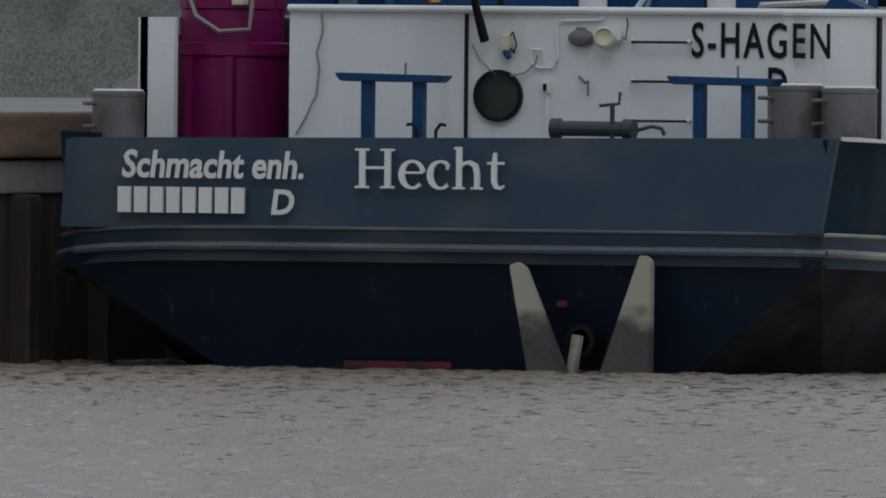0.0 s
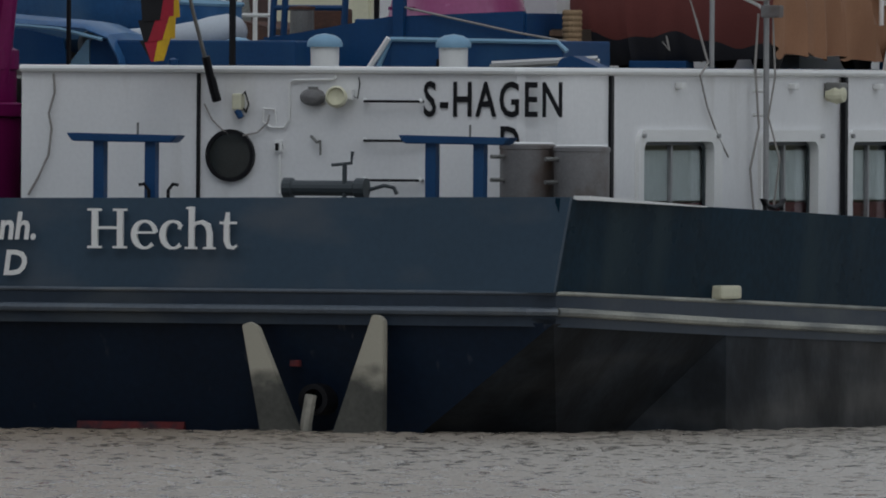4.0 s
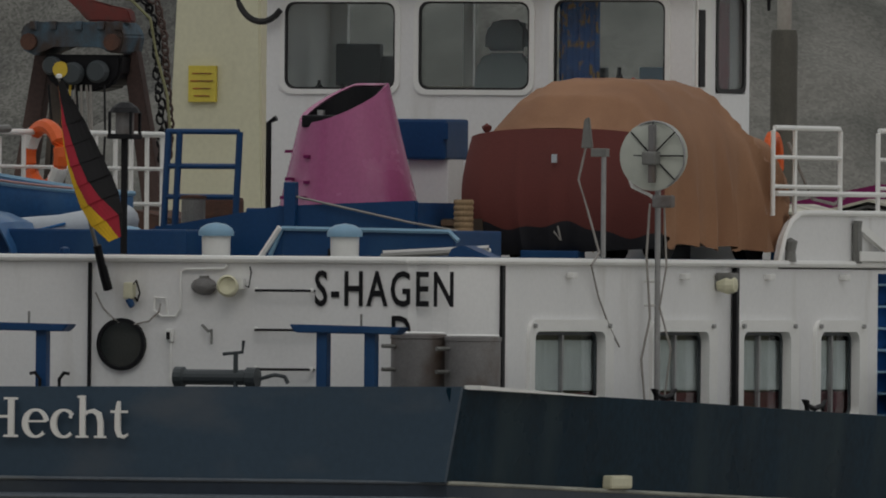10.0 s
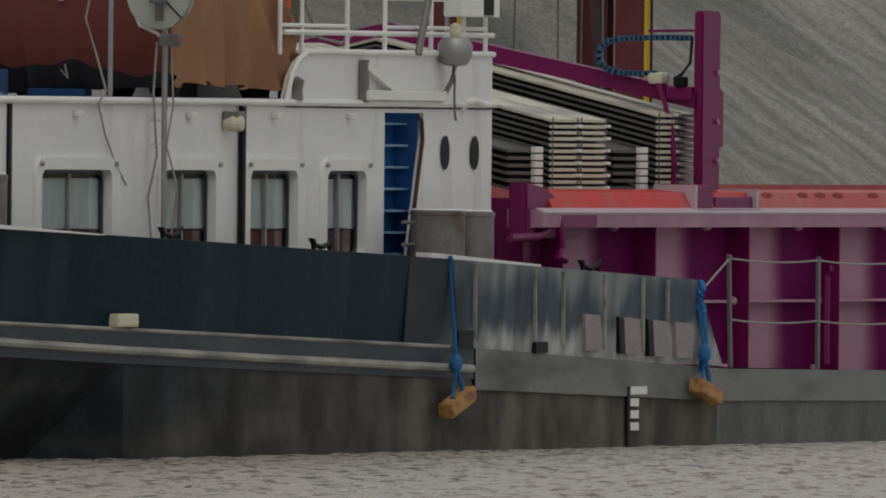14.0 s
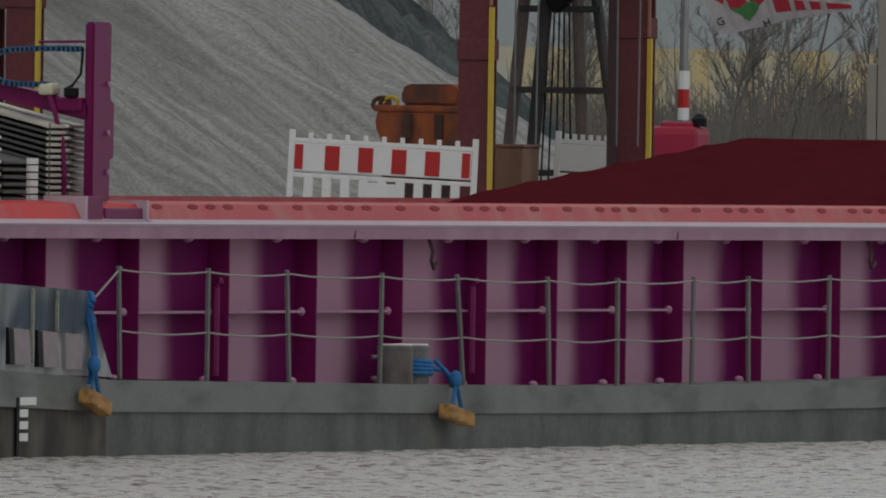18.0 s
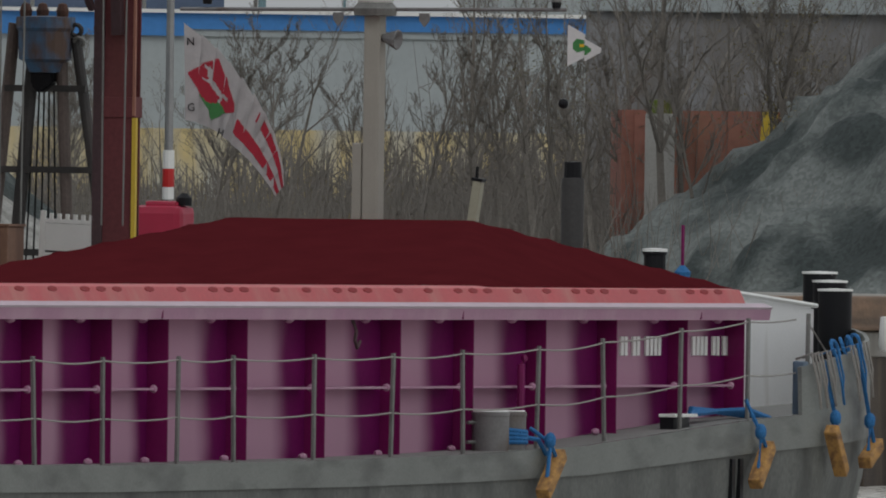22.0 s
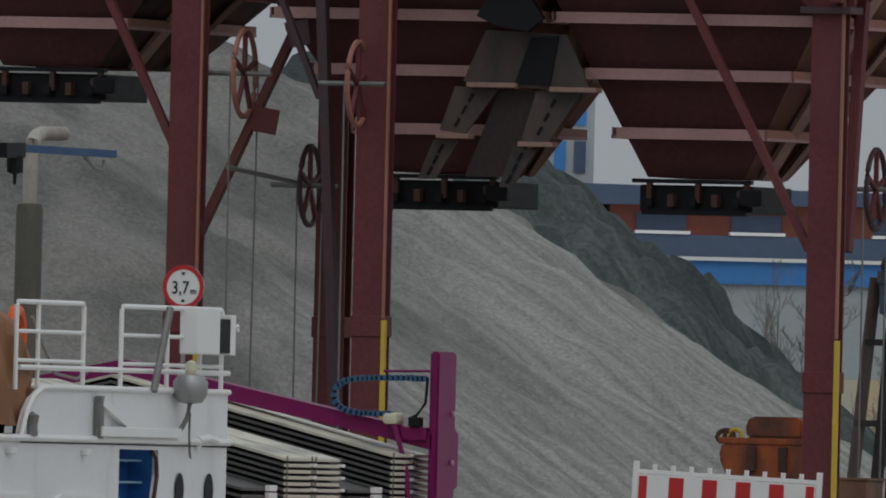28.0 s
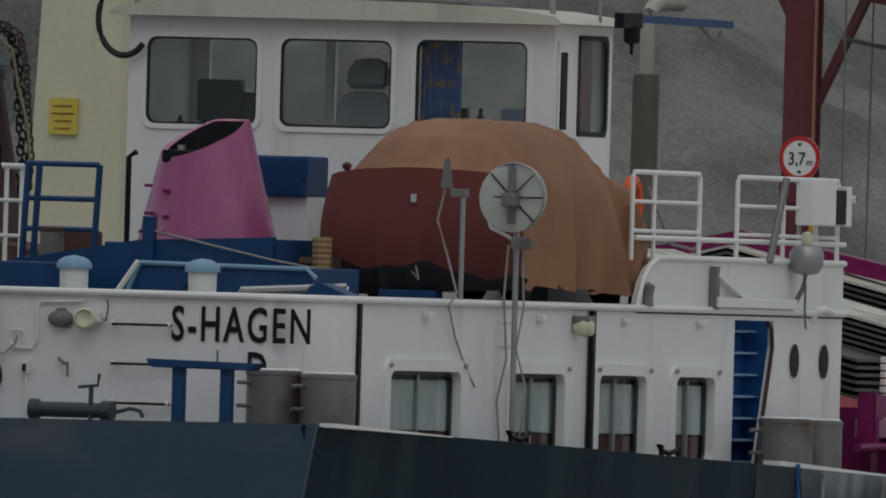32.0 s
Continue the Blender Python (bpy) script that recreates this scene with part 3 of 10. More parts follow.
def rippled_water():
    """Wavelets as real relief on the stretch before the barge; a plain sheet carries on to the sides."""
    nu, nv, du, dv = 262, 1040, 0.13, 0.14
    u, v = np.meshgrid(-7 + du * np.arange(nu), 150 + dv * np.arange(nv))
    rs = np.random.RandomState(4)
    z = np.zeros_like(u)
    for k in range(42):
        length = 0.32 * 2.6 ** rs.rand()
        ang = rs.normal(0.9, 0.8)
        kx, ky = 2 * np.pi / length * np.cos(ang), 2 * np.pi / length * np.sin(ang)
        gate = 0.7 + 0.6 * np.sin(0.2 * u * rs.randn() + 0.1 * v * rs.randn() + rs.rand() * 6)
        z += 0.005 * length * gate * np.sin(kx * u + ky * v + rs.rand() * 6.28)
    fade = np.clip(np.minimum.reduce([u + 7, -7 + du * nu - u, v - 150, 150 + dv * nv - v]) / 2, 0, 1)
    z = 0.01 + z * fade * np.clip(1.15 - 0.045 * u, 0.45, 1.0)
    x0, y0 = EYE[0], EYE[1]
    co = np.stack([x0 + LAT.x * u + DEP.x * v, y0 + LAT.y * u + DEP.y * v, z], -1).reshape(-1, 3)
    i = np.arange(nu * nv).reshape(nv, nu)
    quads = np.stack([i[:-1, :-1], i[:-1, 1:], i[1:, 1:], i[1:, :-1]], -1).reshape(-1, 4)
    far = np.array([(-2500, -86.2, -0.03), (2500, -86.2, -0.03), (2500, 8.6, -0.03), (-2500, 8.6, -0.03)])
    me = bpy.data.meshes.new("water")
    n = len(co)
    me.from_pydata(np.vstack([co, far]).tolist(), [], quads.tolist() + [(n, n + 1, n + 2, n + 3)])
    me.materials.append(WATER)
    me.polygons.foreach_set("use_smooth", np.ones(len(me.polygons), bool))
    return tagged(new("water", me), "rippled grey-brown harbour water", "water", "", "structure")


water = rippled_water()
bm = bmesh.new()
sheet(bm, [[(x, y, GROUND) for x in (-2500, -300, 0, 200, 500, 2500)] for y in (9.3, 60, 200, 700, 2600)])
setting("ground", bm, ASPHALT, "dusty grey yard of the loading quay", "ground")
bm = bmesh.new()
sheet(bm, [[(x, y, 1.7) for x in (-2500, -300, 0, 500, 2500)] for y in (-2500, -300, -86.6)])
box(bm, -2500, -86.6, -1.5, 2500, -86.0, 1.72)
setting("ground_bank", bm, GRASS, "grassy bank across the water", "ground")


def quay():
    bm = boxed(-600, 8.9, -1.5, 800, 9.4, GROUND - 0.02)
    wall = setting("wall_quay", bm, DARKTIMBER, "dark timber-faced quay wall above the water", "quay wall")
    bm = boxed(-600, 8.78, GROUND - 0.28, 800, 9.5, GROUND + 0.16, bevel=0.04)
    part("capping_beam", bm, TIMBER, wall, "weathered brown timber capping")
    bm = boxed(-600, 8.86, GROUND - 0.62, 800, 8.98, GROUND - 0.3, bevel=0.02)
    part("waler", bm, CONCRETE, wall)
    me = None
    for i in range(62):
        x = -12 + i * 1.85
        if me is None:
            bm = boxed(-0.13, -0.16, -1.5, 0.13, 0.1, 1.62, bevel=0.03)
            ob = part("pile", bm, DARKTIMBER, wall)
            me = ob.data
        else:
            ob = new("pile", me)
            ob.parent = wall
        ob.location = (x, 8.85, 0)


quay()


def heap(name, label, material, ridge, height, slope, reach, cell, rough, streak, seed, cut=(), sorted_to=None, fade=-99.0):
    """A tipped heap: a ridge line with flanks at the angle of repose, rills down the flanks."""
    a, b = Vector(ridge[0]), Vector(ridge[1])
    d = b - a
    lo = Vector((min(a.x, b.x) - reach, min(a.y, b.y) - reach))
    nx, ny = int((abs(d.x) + 2 * reach) / cell), int((abs(d.y) + 2 * reach) / cell)
    off = Vector((seed * 13.7, seed * 7.1, 0))
    verts, faces, idx, flow = [], [], {}, []
    for j in range(ny + 1):
        for i in range(nx + 1):
            p = Vector((lo.x + i * cell, lo.y + j * cell))
            k = max(0.0, min(1.0, (p - a).dot(d) / d.length_squared))
            q = a + d * k
            v = p - q
            r = v.length
            bend = 0.4 * noise.noise(Vector((p.x, p.y, 0)) * 0.12 + off)
            rill = noise.noise(Vector((q.x * 1.4, q.y * 1.4, math.atan2(v.y, v.x) * 6)) + off) * streak * min(1, r / 3)
            h = height + 0.4 * noise.noise(Vector((q.x, q.y, 3)) * 0.22 + off)
            for c, depth in cut:
                h -= depth * math.exp(-((p - Vector(c)).length / 3.0) ** 2)
            z = h - slope * max(0.0, math.sqrt(r * r + 0.5) - 0.7) + bend + rill
            z += rough * noise.turbulence(Vector((p.x, p.y, 0)) * 0.9 + off, 4, False) - rough * 0.5
            if z > GROUND - 0.6:
                idx[i, j] = len(verts)
                verts.append((p.x, p.y, max(z, GROUND - 0.25)))
                grade = 0.0
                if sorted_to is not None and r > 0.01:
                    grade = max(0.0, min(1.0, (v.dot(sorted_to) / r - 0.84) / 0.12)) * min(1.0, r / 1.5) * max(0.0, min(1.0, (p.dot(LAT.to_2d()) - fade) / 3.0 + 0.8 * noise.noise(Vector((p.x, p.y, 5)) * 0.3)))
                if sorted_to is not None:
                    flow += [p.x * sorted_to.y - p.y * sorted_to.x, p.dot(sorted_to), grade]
                else:
                    flow += [(q - a).length + math.atan2(v.y, v.x) * 5.0, r, 0.0]
    for j in range(ny):
        for i in range(nx):
            q = [(i, j), (i + 1, j), (i + 1, j + 1), (i, j + 1)]
            if all(c in idx for c in q):
                faces.append([idx[c] for c in q])
    me = bpy.data.meshes.new(name)
    me.from_pydata(verts, [], faces)
    me.materials.append(material)
    me.attributes.new("flow", "FLOAT_VECTOR", "POINT").data.foreach_set("vector", flow)
    for p in me.polygons:
        p.use_smooth = True
    return tagged(new(name, me), label, "gravel heap", "", "stuff")


DOWN = (LAT * 0.87 - DEP * 0.5).to_2d()
FADE = 9.0
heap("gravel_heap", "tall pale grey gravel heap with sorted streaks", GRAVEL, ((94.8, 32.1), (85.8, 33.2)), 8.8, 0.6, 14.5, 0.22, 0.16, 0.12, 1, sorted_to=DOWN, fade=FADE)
heap("gravel_heap", "long grey gravel bank with damp patches", BANKGRAVEL, ((93.2, 37.5), (72.0, 88.0)), 9.4, 0.75, 12.5, 0.26, 0.55, 0.3, 4)
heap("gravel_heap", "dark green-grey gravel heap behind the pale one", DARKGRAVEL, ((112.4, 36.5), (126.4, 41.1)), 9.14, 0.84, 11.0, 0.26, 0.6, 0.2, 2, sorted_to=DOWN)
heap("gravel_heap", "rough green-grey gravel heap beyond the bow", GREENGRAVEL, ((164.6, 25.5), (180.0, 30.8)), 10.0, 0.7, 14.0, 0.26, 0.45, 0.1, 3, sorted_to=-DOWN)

# ---- the cargo barge: x runs forward from the transom, y to port from the starboard side, z up from the water ----
barge = thing("cargo_barge", "old cargo barge with dark blue hull and magenta hold", "barge")
BEAM = 8.2
BULWARK_TOP = [(0, 2.24), (5.5, 2.10), (12.3, 1.91), (19.2, 1.69)]
KNUCKLE = [(0, 1.36), (5.5, 1.22), (12.5, 1.05), (20.2, 0.78), (35, 0.645), (46, 0.685), (51.6, 0.78), (58, 1.07), (63, 1.2), (67, 1.3)]
STRAKE_LOW = [(0, 0.86), (6, 0.78), (13, 0.62), (20, 0.46), (35, 0.36), (46, 0.38), (52, 0.46), (58, 0.68), (63, 0.82), (67, 0.95)]


def side_y(x, z=1.0):
    """How far the starboard side lies in from the widest line."""
    y = 0.0
    if x < 8:
        y += 0.2 * ((8 - x) / 8) ** 2
    if x > 60:
        u = min(1.0, (x - 60) / 7.5)
        y += 4.1 * (1 - math.sqrt(max(0.0, 1 - u ** 2.4)))
    if z < 0.6 and x > 56:
        y += (x - 56) / 11 * (0.6 - z) * 0.35
    return min(y, 4.1)


HULL_XS = [0, 1, 2, 4, 6, 8, 12, 16, 20, 24, 28, 32, 36, 40, 44, 48, 52, 55, 57, 58.5, 60, 61, 62, 63, 64, 65, 65.7, 66.3, 66.7, 66.95, 67]


def shell(xs, low, high, lift=0.0, rows=2):
    """Both sides and the bow between two heights, as one strip from starboard round to port."""
    out = []
    for r in range(rows):
        k = r / (rows - 1)
        line = []
        for x in xs:
            z = low(x) + (high(x) - low(x)) * k
            line.append((x, side_y(x, z) - lift, z))
        if xs[-1] >= 67:
            line[-1] = (67 + lift, 4.1, line[-1][2])
        port = [(x, BEAM - y, z) for x, y, z in reversed(line[:-1])] if xs[-1] >= 67 else []
        out.append(line + port)
    return out


BAND_LOW = [(0, 1.03), (5.5, 0.88), (13.1, 0.72)]


# the hull below the deck line, both sides
def hull_low(x):
    return -0.6


bm = bmesh.new()
sheet(bm, shell(HULL_XS[8:], hull_low, lambda x: lerp_table(STRAKE_LOW, x) + 0.02, rows=4))
hull = part("hull_side", bm, MIDHULL, barge, "grey weathered lower hull plating")
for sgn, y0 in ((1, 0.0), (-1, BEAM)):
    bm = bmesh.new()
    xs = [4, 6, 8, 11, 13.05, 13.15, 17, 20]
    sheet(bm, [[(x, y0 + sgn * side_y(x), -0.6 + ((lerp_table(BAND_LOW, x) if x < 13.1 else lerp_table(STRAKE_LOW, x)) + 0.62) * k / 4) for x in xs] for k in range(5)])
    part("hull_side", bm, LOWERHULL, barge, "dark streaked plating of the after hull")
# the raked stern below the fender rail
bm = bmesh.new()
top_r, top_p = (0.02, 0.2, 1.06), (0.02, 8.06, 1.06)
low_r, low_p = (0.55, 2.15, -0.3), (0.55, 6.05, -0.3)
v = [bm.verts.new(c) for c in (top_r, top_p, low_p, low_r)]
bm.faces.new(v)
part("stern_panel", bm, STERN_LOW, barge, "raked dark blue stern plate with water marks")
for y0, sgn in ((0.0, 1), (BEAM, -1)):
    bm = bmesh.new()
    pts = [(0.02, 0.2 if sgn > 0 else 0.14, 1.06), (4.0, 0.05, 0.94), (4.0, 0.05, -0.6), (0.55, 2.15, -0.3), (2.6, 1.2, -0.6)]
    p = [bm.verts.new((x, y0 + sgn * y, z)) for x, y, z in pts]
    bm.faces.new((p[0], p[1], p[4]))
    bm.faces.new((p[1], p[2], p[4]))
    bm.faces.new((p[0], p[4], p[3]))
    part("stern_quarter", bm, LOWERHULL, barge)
# the plan of the stern at the knuckle, from starboard round to port, with the drop of the sheer at the port corner
STERN_PLAN = [(13.1, -0.02, 0), (8, -0.02, 0), (4, 0.03, 0), (2, 0.08, 0), (1, 0.1, 0), (0.4, 0.14, 0), (0.12, 0.22, 0), (0.0, 0.45, 0), (-0.03, 2.0, 0), (-0.05, 4.1, 0),
              (-0.04, 6.0, 0), (-0.02, 7.0, 0.01), (0.0, 7.5, 0.03), (0.06, 7.85, 0.06), (0.2, 8.08, 0.1), (0.5, 8.2, 0.13), (1.2, 8.25, 0.15), (4, 8.23, 0.12), (8, 8.22, 0.05), (13.1, 8.22, 0)]
bm = bmesh.new()
sheet(bm, [[(x, y, lerp_table(KNUCKLE, x) - d - (lerp_table(KNUCKLE, x) - lerp_table(BAND_LOW, x)) * k) for x, y, d in STERN_PLAN] for k in (0, 0.5, 1.0)])
part("stern_band", bm, BANDBLUE, barge, "dark blue-grey band under the bulwark", smooth=True)
bm = bmesh.new()
sheet(bm, [[(x + (0.3 if x < 1 else 0), y + (0.25 if y < 4 else -0.25), lerp_table(table, x) - d) for x, y, d in STERN_PLAN] if inner else [(x, y, lerp_table(table, x) - d) for x, y, d in STERN_PLAN] for table, inner in ((KNUCKLE, False), (KNUCKLE, True))])
part("stern_ledge", bm, BANDBLUE, barge)
# the transom bulwark, slightly raked
rows = [[(-0.02, 0.19, 1.35), (-0.02, 8.0, 1.33)], [(0.0, 0.04, 2.2), (0.0, 7.96, 2.16)], [(0.0, 0.03, 2.25), (0.0, 7.88, 2.18)]]
bm = solid([[Vector(a).lerp(Vector(b), k / 6) for k in range(7)] for a, b in rows], 0.06)
part("transom", bm, TRANSOM, barge, "blue hull transom in a lighter tone, carrying the ship's name")
# the starboard and port bulwarks of the after body
for sgn, y0 in ((1, 0.0), (-1, BEAM)):
    xs = [0, 0.5, 1, 2, 3, 4, 5.5, 7, 8.5, 10, 11.2]
    rows = [[(x, y0 + sgn * (side_y(x) - 0.02 + 0.08 * (1 - k)), lerp_table(KNUCKLE, x) + (lerp_table(BULWARK_TOP, x) - lerp_table(KNUCKLE, x)) * k) for x in xs] for k in (0, 0.33, 0.66, 1)]
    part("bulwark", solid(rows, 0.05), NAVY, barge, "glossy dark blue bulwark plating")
    xs = [11.2, 12, 13, 14, 15, 16, 17, 18, 19.2]
    rows = [[(x + (0.9 * (1 - k) if x > 19 else 0), y0 + sgn * (side_y(x) - 0.02 + 0.05 * (1 - k)), lerp_table(KNUCKLE, x) + (lerp_table(BULWARK_TOP, x) - lerp_table(KNUCKLE, x)) * k) for x in xs] for k in (0, 0.33, 0.66, 1)]
    part("bulwark", solid(rows, 0.05), RUBBED, barge, "bulwark with grey patches of worn paint")
# fender rails round the stern and along the quarters
RAILS = (([(0, 1.345), (5.5, 1.21), (12.5, 1.04), (13.2, 1.0)], 12.4, 0.0, 0.02), ([(0, 1.17), (5.5, 1.0), (13.1, 0.82), (13.5, 0.81)], 13.0, 0.02, 0.042))
for table, end, out, r in RAILS:
    path = [(min(x, end), y - out if y < 0.3 else y + out if y > 7.9 else y, lerp_table(table, min(x, end)) - d) for x, y, d in STERN_PLAN]
    path = [(x - out if 0.3 <= y <= 7.9 else x, y, z) for x, y, z in path]
    part("fender_rail", tubed(path[:7], r, 8), PALERAIL, barge, "pale rubbed half-round rail")
    part("fender_rail", tubed(path[6:16], r, 8), RAILBLUE, barge, "dark blue rubbed rail round the stern")
    part("fender_rail", tubed(path[15:], r, 8), PALERAIL, barge)
# strake along the sides at deck height
bm = bmesh.new()
sheet(bm, shell([13.12] + [x for x in HULL_XS if x > 13.1], lambda x: lerp_table(STRAKE_LOW, x), lambda x: lerp_table(KNUCKLE, x), lift=0.03, rows=3))
part("sheer_strake", bm, STRAKE, barge, "grey rubbed steel strake at deck height")
# the decks
bm = bmesh.new()
deck = [(x, side_y(x)) for x in HULL_XS]
rows = [[(x, y, lerp_table(KNUCKLE, x) if x > 20 else 1.1 - 0.015 * x) for x, y in deck], [(x, BEAM - y, lerp_table(KNUCKLE, x) if x > 20 else 1.1 - 0.015 * x) for x, y in deck]]
sheet(bm, rows)
part("deck", bm, DECK, barge, "grey steel deck")

# ---- hold: coaming, ribs, rim ----
RIBS = [16.9, 19.53, 22.23, 24.89, 27.52, 30.15, 32.76, 35.0, 37.23, 39.08, 41.7, 44.34, 46.92, 49.47, 52.04, 54.6, 57.2, 59.31]
HOLD0, HOLD1 = 16.4, 59.9


def two_tone_bay():
    """Magenta paint that turns to lilac towards the after side of each bay."""
    m = surface("magenta_lilac_paint", (0.135, 0.006, 0.08), 0.6, vary=0.12, scale=2, fine=20, bump=0.05, spec=0.15)
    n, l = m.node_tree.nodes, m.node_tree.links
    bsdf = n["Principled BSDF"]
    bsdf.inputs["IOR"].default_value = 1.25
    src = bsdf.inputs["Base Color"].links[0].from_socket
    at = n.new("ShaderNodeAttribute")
    at.attribute_name = "lilac_share"
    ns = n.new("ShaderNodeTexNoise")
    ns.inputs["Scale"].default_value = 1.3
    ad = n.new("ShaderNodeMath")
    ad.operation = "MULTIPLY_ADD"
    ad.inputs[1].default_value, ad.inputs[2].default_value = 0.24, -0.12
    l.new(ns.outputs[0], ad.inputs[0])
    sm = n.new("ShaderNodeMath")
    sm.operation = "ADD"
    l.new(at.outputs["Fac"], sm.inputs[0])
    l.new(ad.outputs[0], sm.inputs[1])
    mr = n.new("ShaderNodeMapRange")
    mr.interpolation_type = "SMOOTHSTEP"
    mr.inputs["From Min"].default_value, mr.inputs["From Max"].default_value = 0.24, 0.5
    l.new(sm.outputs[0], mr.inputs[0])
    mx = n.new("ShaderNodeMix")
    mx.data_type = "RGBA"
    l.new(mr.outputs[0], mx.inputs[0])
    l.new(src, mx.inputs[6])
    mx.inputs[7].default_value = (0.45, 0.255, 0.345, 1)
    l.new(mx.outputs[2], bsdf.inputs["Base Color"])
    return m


BAY = two_tone_bay()
coaming = part("coaming", boxed(HOLD0, 0.74, 0.5, HOLD1, 0.82, 2.46), MAGENTA, barge, "magenta hold coaming with upright ribs")
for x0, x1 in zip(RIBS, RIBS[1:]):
    # one bay of plating, lilac on its after half
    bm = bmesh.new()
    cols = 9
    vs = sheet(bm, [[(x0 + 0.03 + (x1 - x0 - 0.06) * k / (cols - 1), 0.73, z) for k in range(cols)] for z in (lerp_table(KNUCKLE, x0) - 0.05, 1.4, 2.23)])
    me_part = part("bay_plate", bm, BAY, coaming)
    att = me_part.data.attributes.new("lilac_share", "FLOAT", "POINT")
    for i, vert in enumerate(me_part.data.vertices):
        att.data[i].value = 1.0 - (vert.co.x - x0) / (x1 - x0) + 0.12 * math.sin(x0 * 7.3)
for x in RIBS:
    zb = lerp_table(KNUCKLE, x) - 0.05
    bm = prismed([(0.5, 2.22), (0.74, 2.22), (0.74, zb), (0.5, zb)], x - 0.012, x + 0.012, "yz")
    part("rib", bm, MAGENTA, coaming)
for x0, x1 in zip(RIBS, RIBS[1:]):
    part("stiffener", boxed(x0 + 0.02, 0.56, 1.44, x1 - 0.25, 0.735, 1.465), LILAC, coaming)
    bm = bmesh.new()
    bmesh.ops.create_uvsphere(bm, u_segments=8, v_segments=6, radius=0.045, matrix=pose(x1 - 0.25, 0.58, 1.455))
    part("stiffener_knob", bm, LILAC, coaming)
    bm = bmesh.new()
    bmesh.ops.create_uvsphere(bm, u_segments=8, v_segments=6, radius=0.06, matrix=pose((x0 + x1) / 2 + 0.35, 0.6, 2.21) @ Matrix.Diagonal((1.2, 1, 0.7, 1)))
    part("lug", bm, LILAC, coaming)
    bm = bmesh.new()
    bmesh.ops.create_uvsphere(bm, u_segments=8, v_segments=5, radius=0.05, matrix=pose(x1 - 0.45, 0.6, lerp_table(KNUCKLE, x1) + 0.02) @ Matrix.Diagonal((1.6, 1, 0.8, 1)))
    part("drain_cap", bm, LILAC, coaming)
def across(pts):
    """The same outline on the port side."""
    return [(BEAM - y, z) for y, z in pts]


LIP = [(0.42, 2.21), (0.4, 2.34), (0.5, 2.39), (0.8, 2.39), (0.8, 2.21)]
RAIL_OUT = [(0.5, 2.395), (0.58, 2.56), (0.9, 2.59), (0.9, 2.395)]
FRESHRED = surface("fresh_red_rail_paint", (0.62, 0.02, 0.02), 0.45, vary=0.15, scale=2, fine=20, bump=0.06, stain=(0.5, 0.09, 0.09), stain_at=0.6)
part("coaming_lip", prismed(LIP, 16.1, 60.0, "yz"), LILAC, barge, "faded lilac rim of the hold")
part("coaming_lip", prismed(across(LIP), 17.0, 60.4, "yz"), LILAC, barge)
part("rim_edge", prismed([(0.395, 2.335), (0.38, 2.36), (0.49, 2.405), (0.5, 2.39)], 16.1, 60.0, "yz"), RIMPALE, barge)
part("hatch_rail", prismed(RAIL_OUT, 22.3, 59.35, "yz"), CORAL, barge, "faded coral hatch rail with oval slots")
part("hatch_rail", prismed(RAIL_OUT, 16.6, 22.3, "yz"), FRESHRED, barge, "hatch rail freshly painted bright red")
part("hatch_rail", prismed(across(RAIL_OUT), 17.0, 59.6, "yz"), CORAL, barge)
for x in (28.4, 38.6, 48.8, 57.4):
    part("rim_joint", boxed(x, 0.405, 2.22, x + 0.03, 0.43, 2.34), MAGENTA, barge)
x, k = 22.9, 0
while x < 59.0:
    bm = bmesh.new()
    lathe(bm, [(0.0, 0.008), (0.06, 0.008), (0.07, 0.0)], 8, m=pose(x, 0.57, 2.535, 64, 0, 0) @ Matrix.Diagonal((2.5, 0.5, 1, 1)))
    part("slot", bm, SLOTRED, barge)
    k += 1
    x += 0.52 if k % 5 in (2, 3) else 1.05
# hold ends and far coaming
part("hold_bulkhead", boxed(16.3, 0.7, 0.9, 16.5, 7.5, 2.5), MAGENTA, barge)
part("hold_bulkhead", boxed(59.8, 0.8, 0.9, 60.0, 7.4, 2.45), MAGENTA, barge)
part("coaming", boxed(HOLD0, 7.4, 0.5, HOLD1, 7.5, 2.5), MAGENTA, barge)

# ---- after deckhouse ----
def house_outline():
    pts = [(15.6, 0.78), (2.95, 0.78)]
    for k in range(1, 7):
        a = math.radians(15 * k)
        pts.append((2.95 - 0.9 * math.sin(a), 0.78 + 0.55 * (1 - math.cos(a))))
    pts += [(2.0, 1.4), (2.0, 6.52)]
    return pts


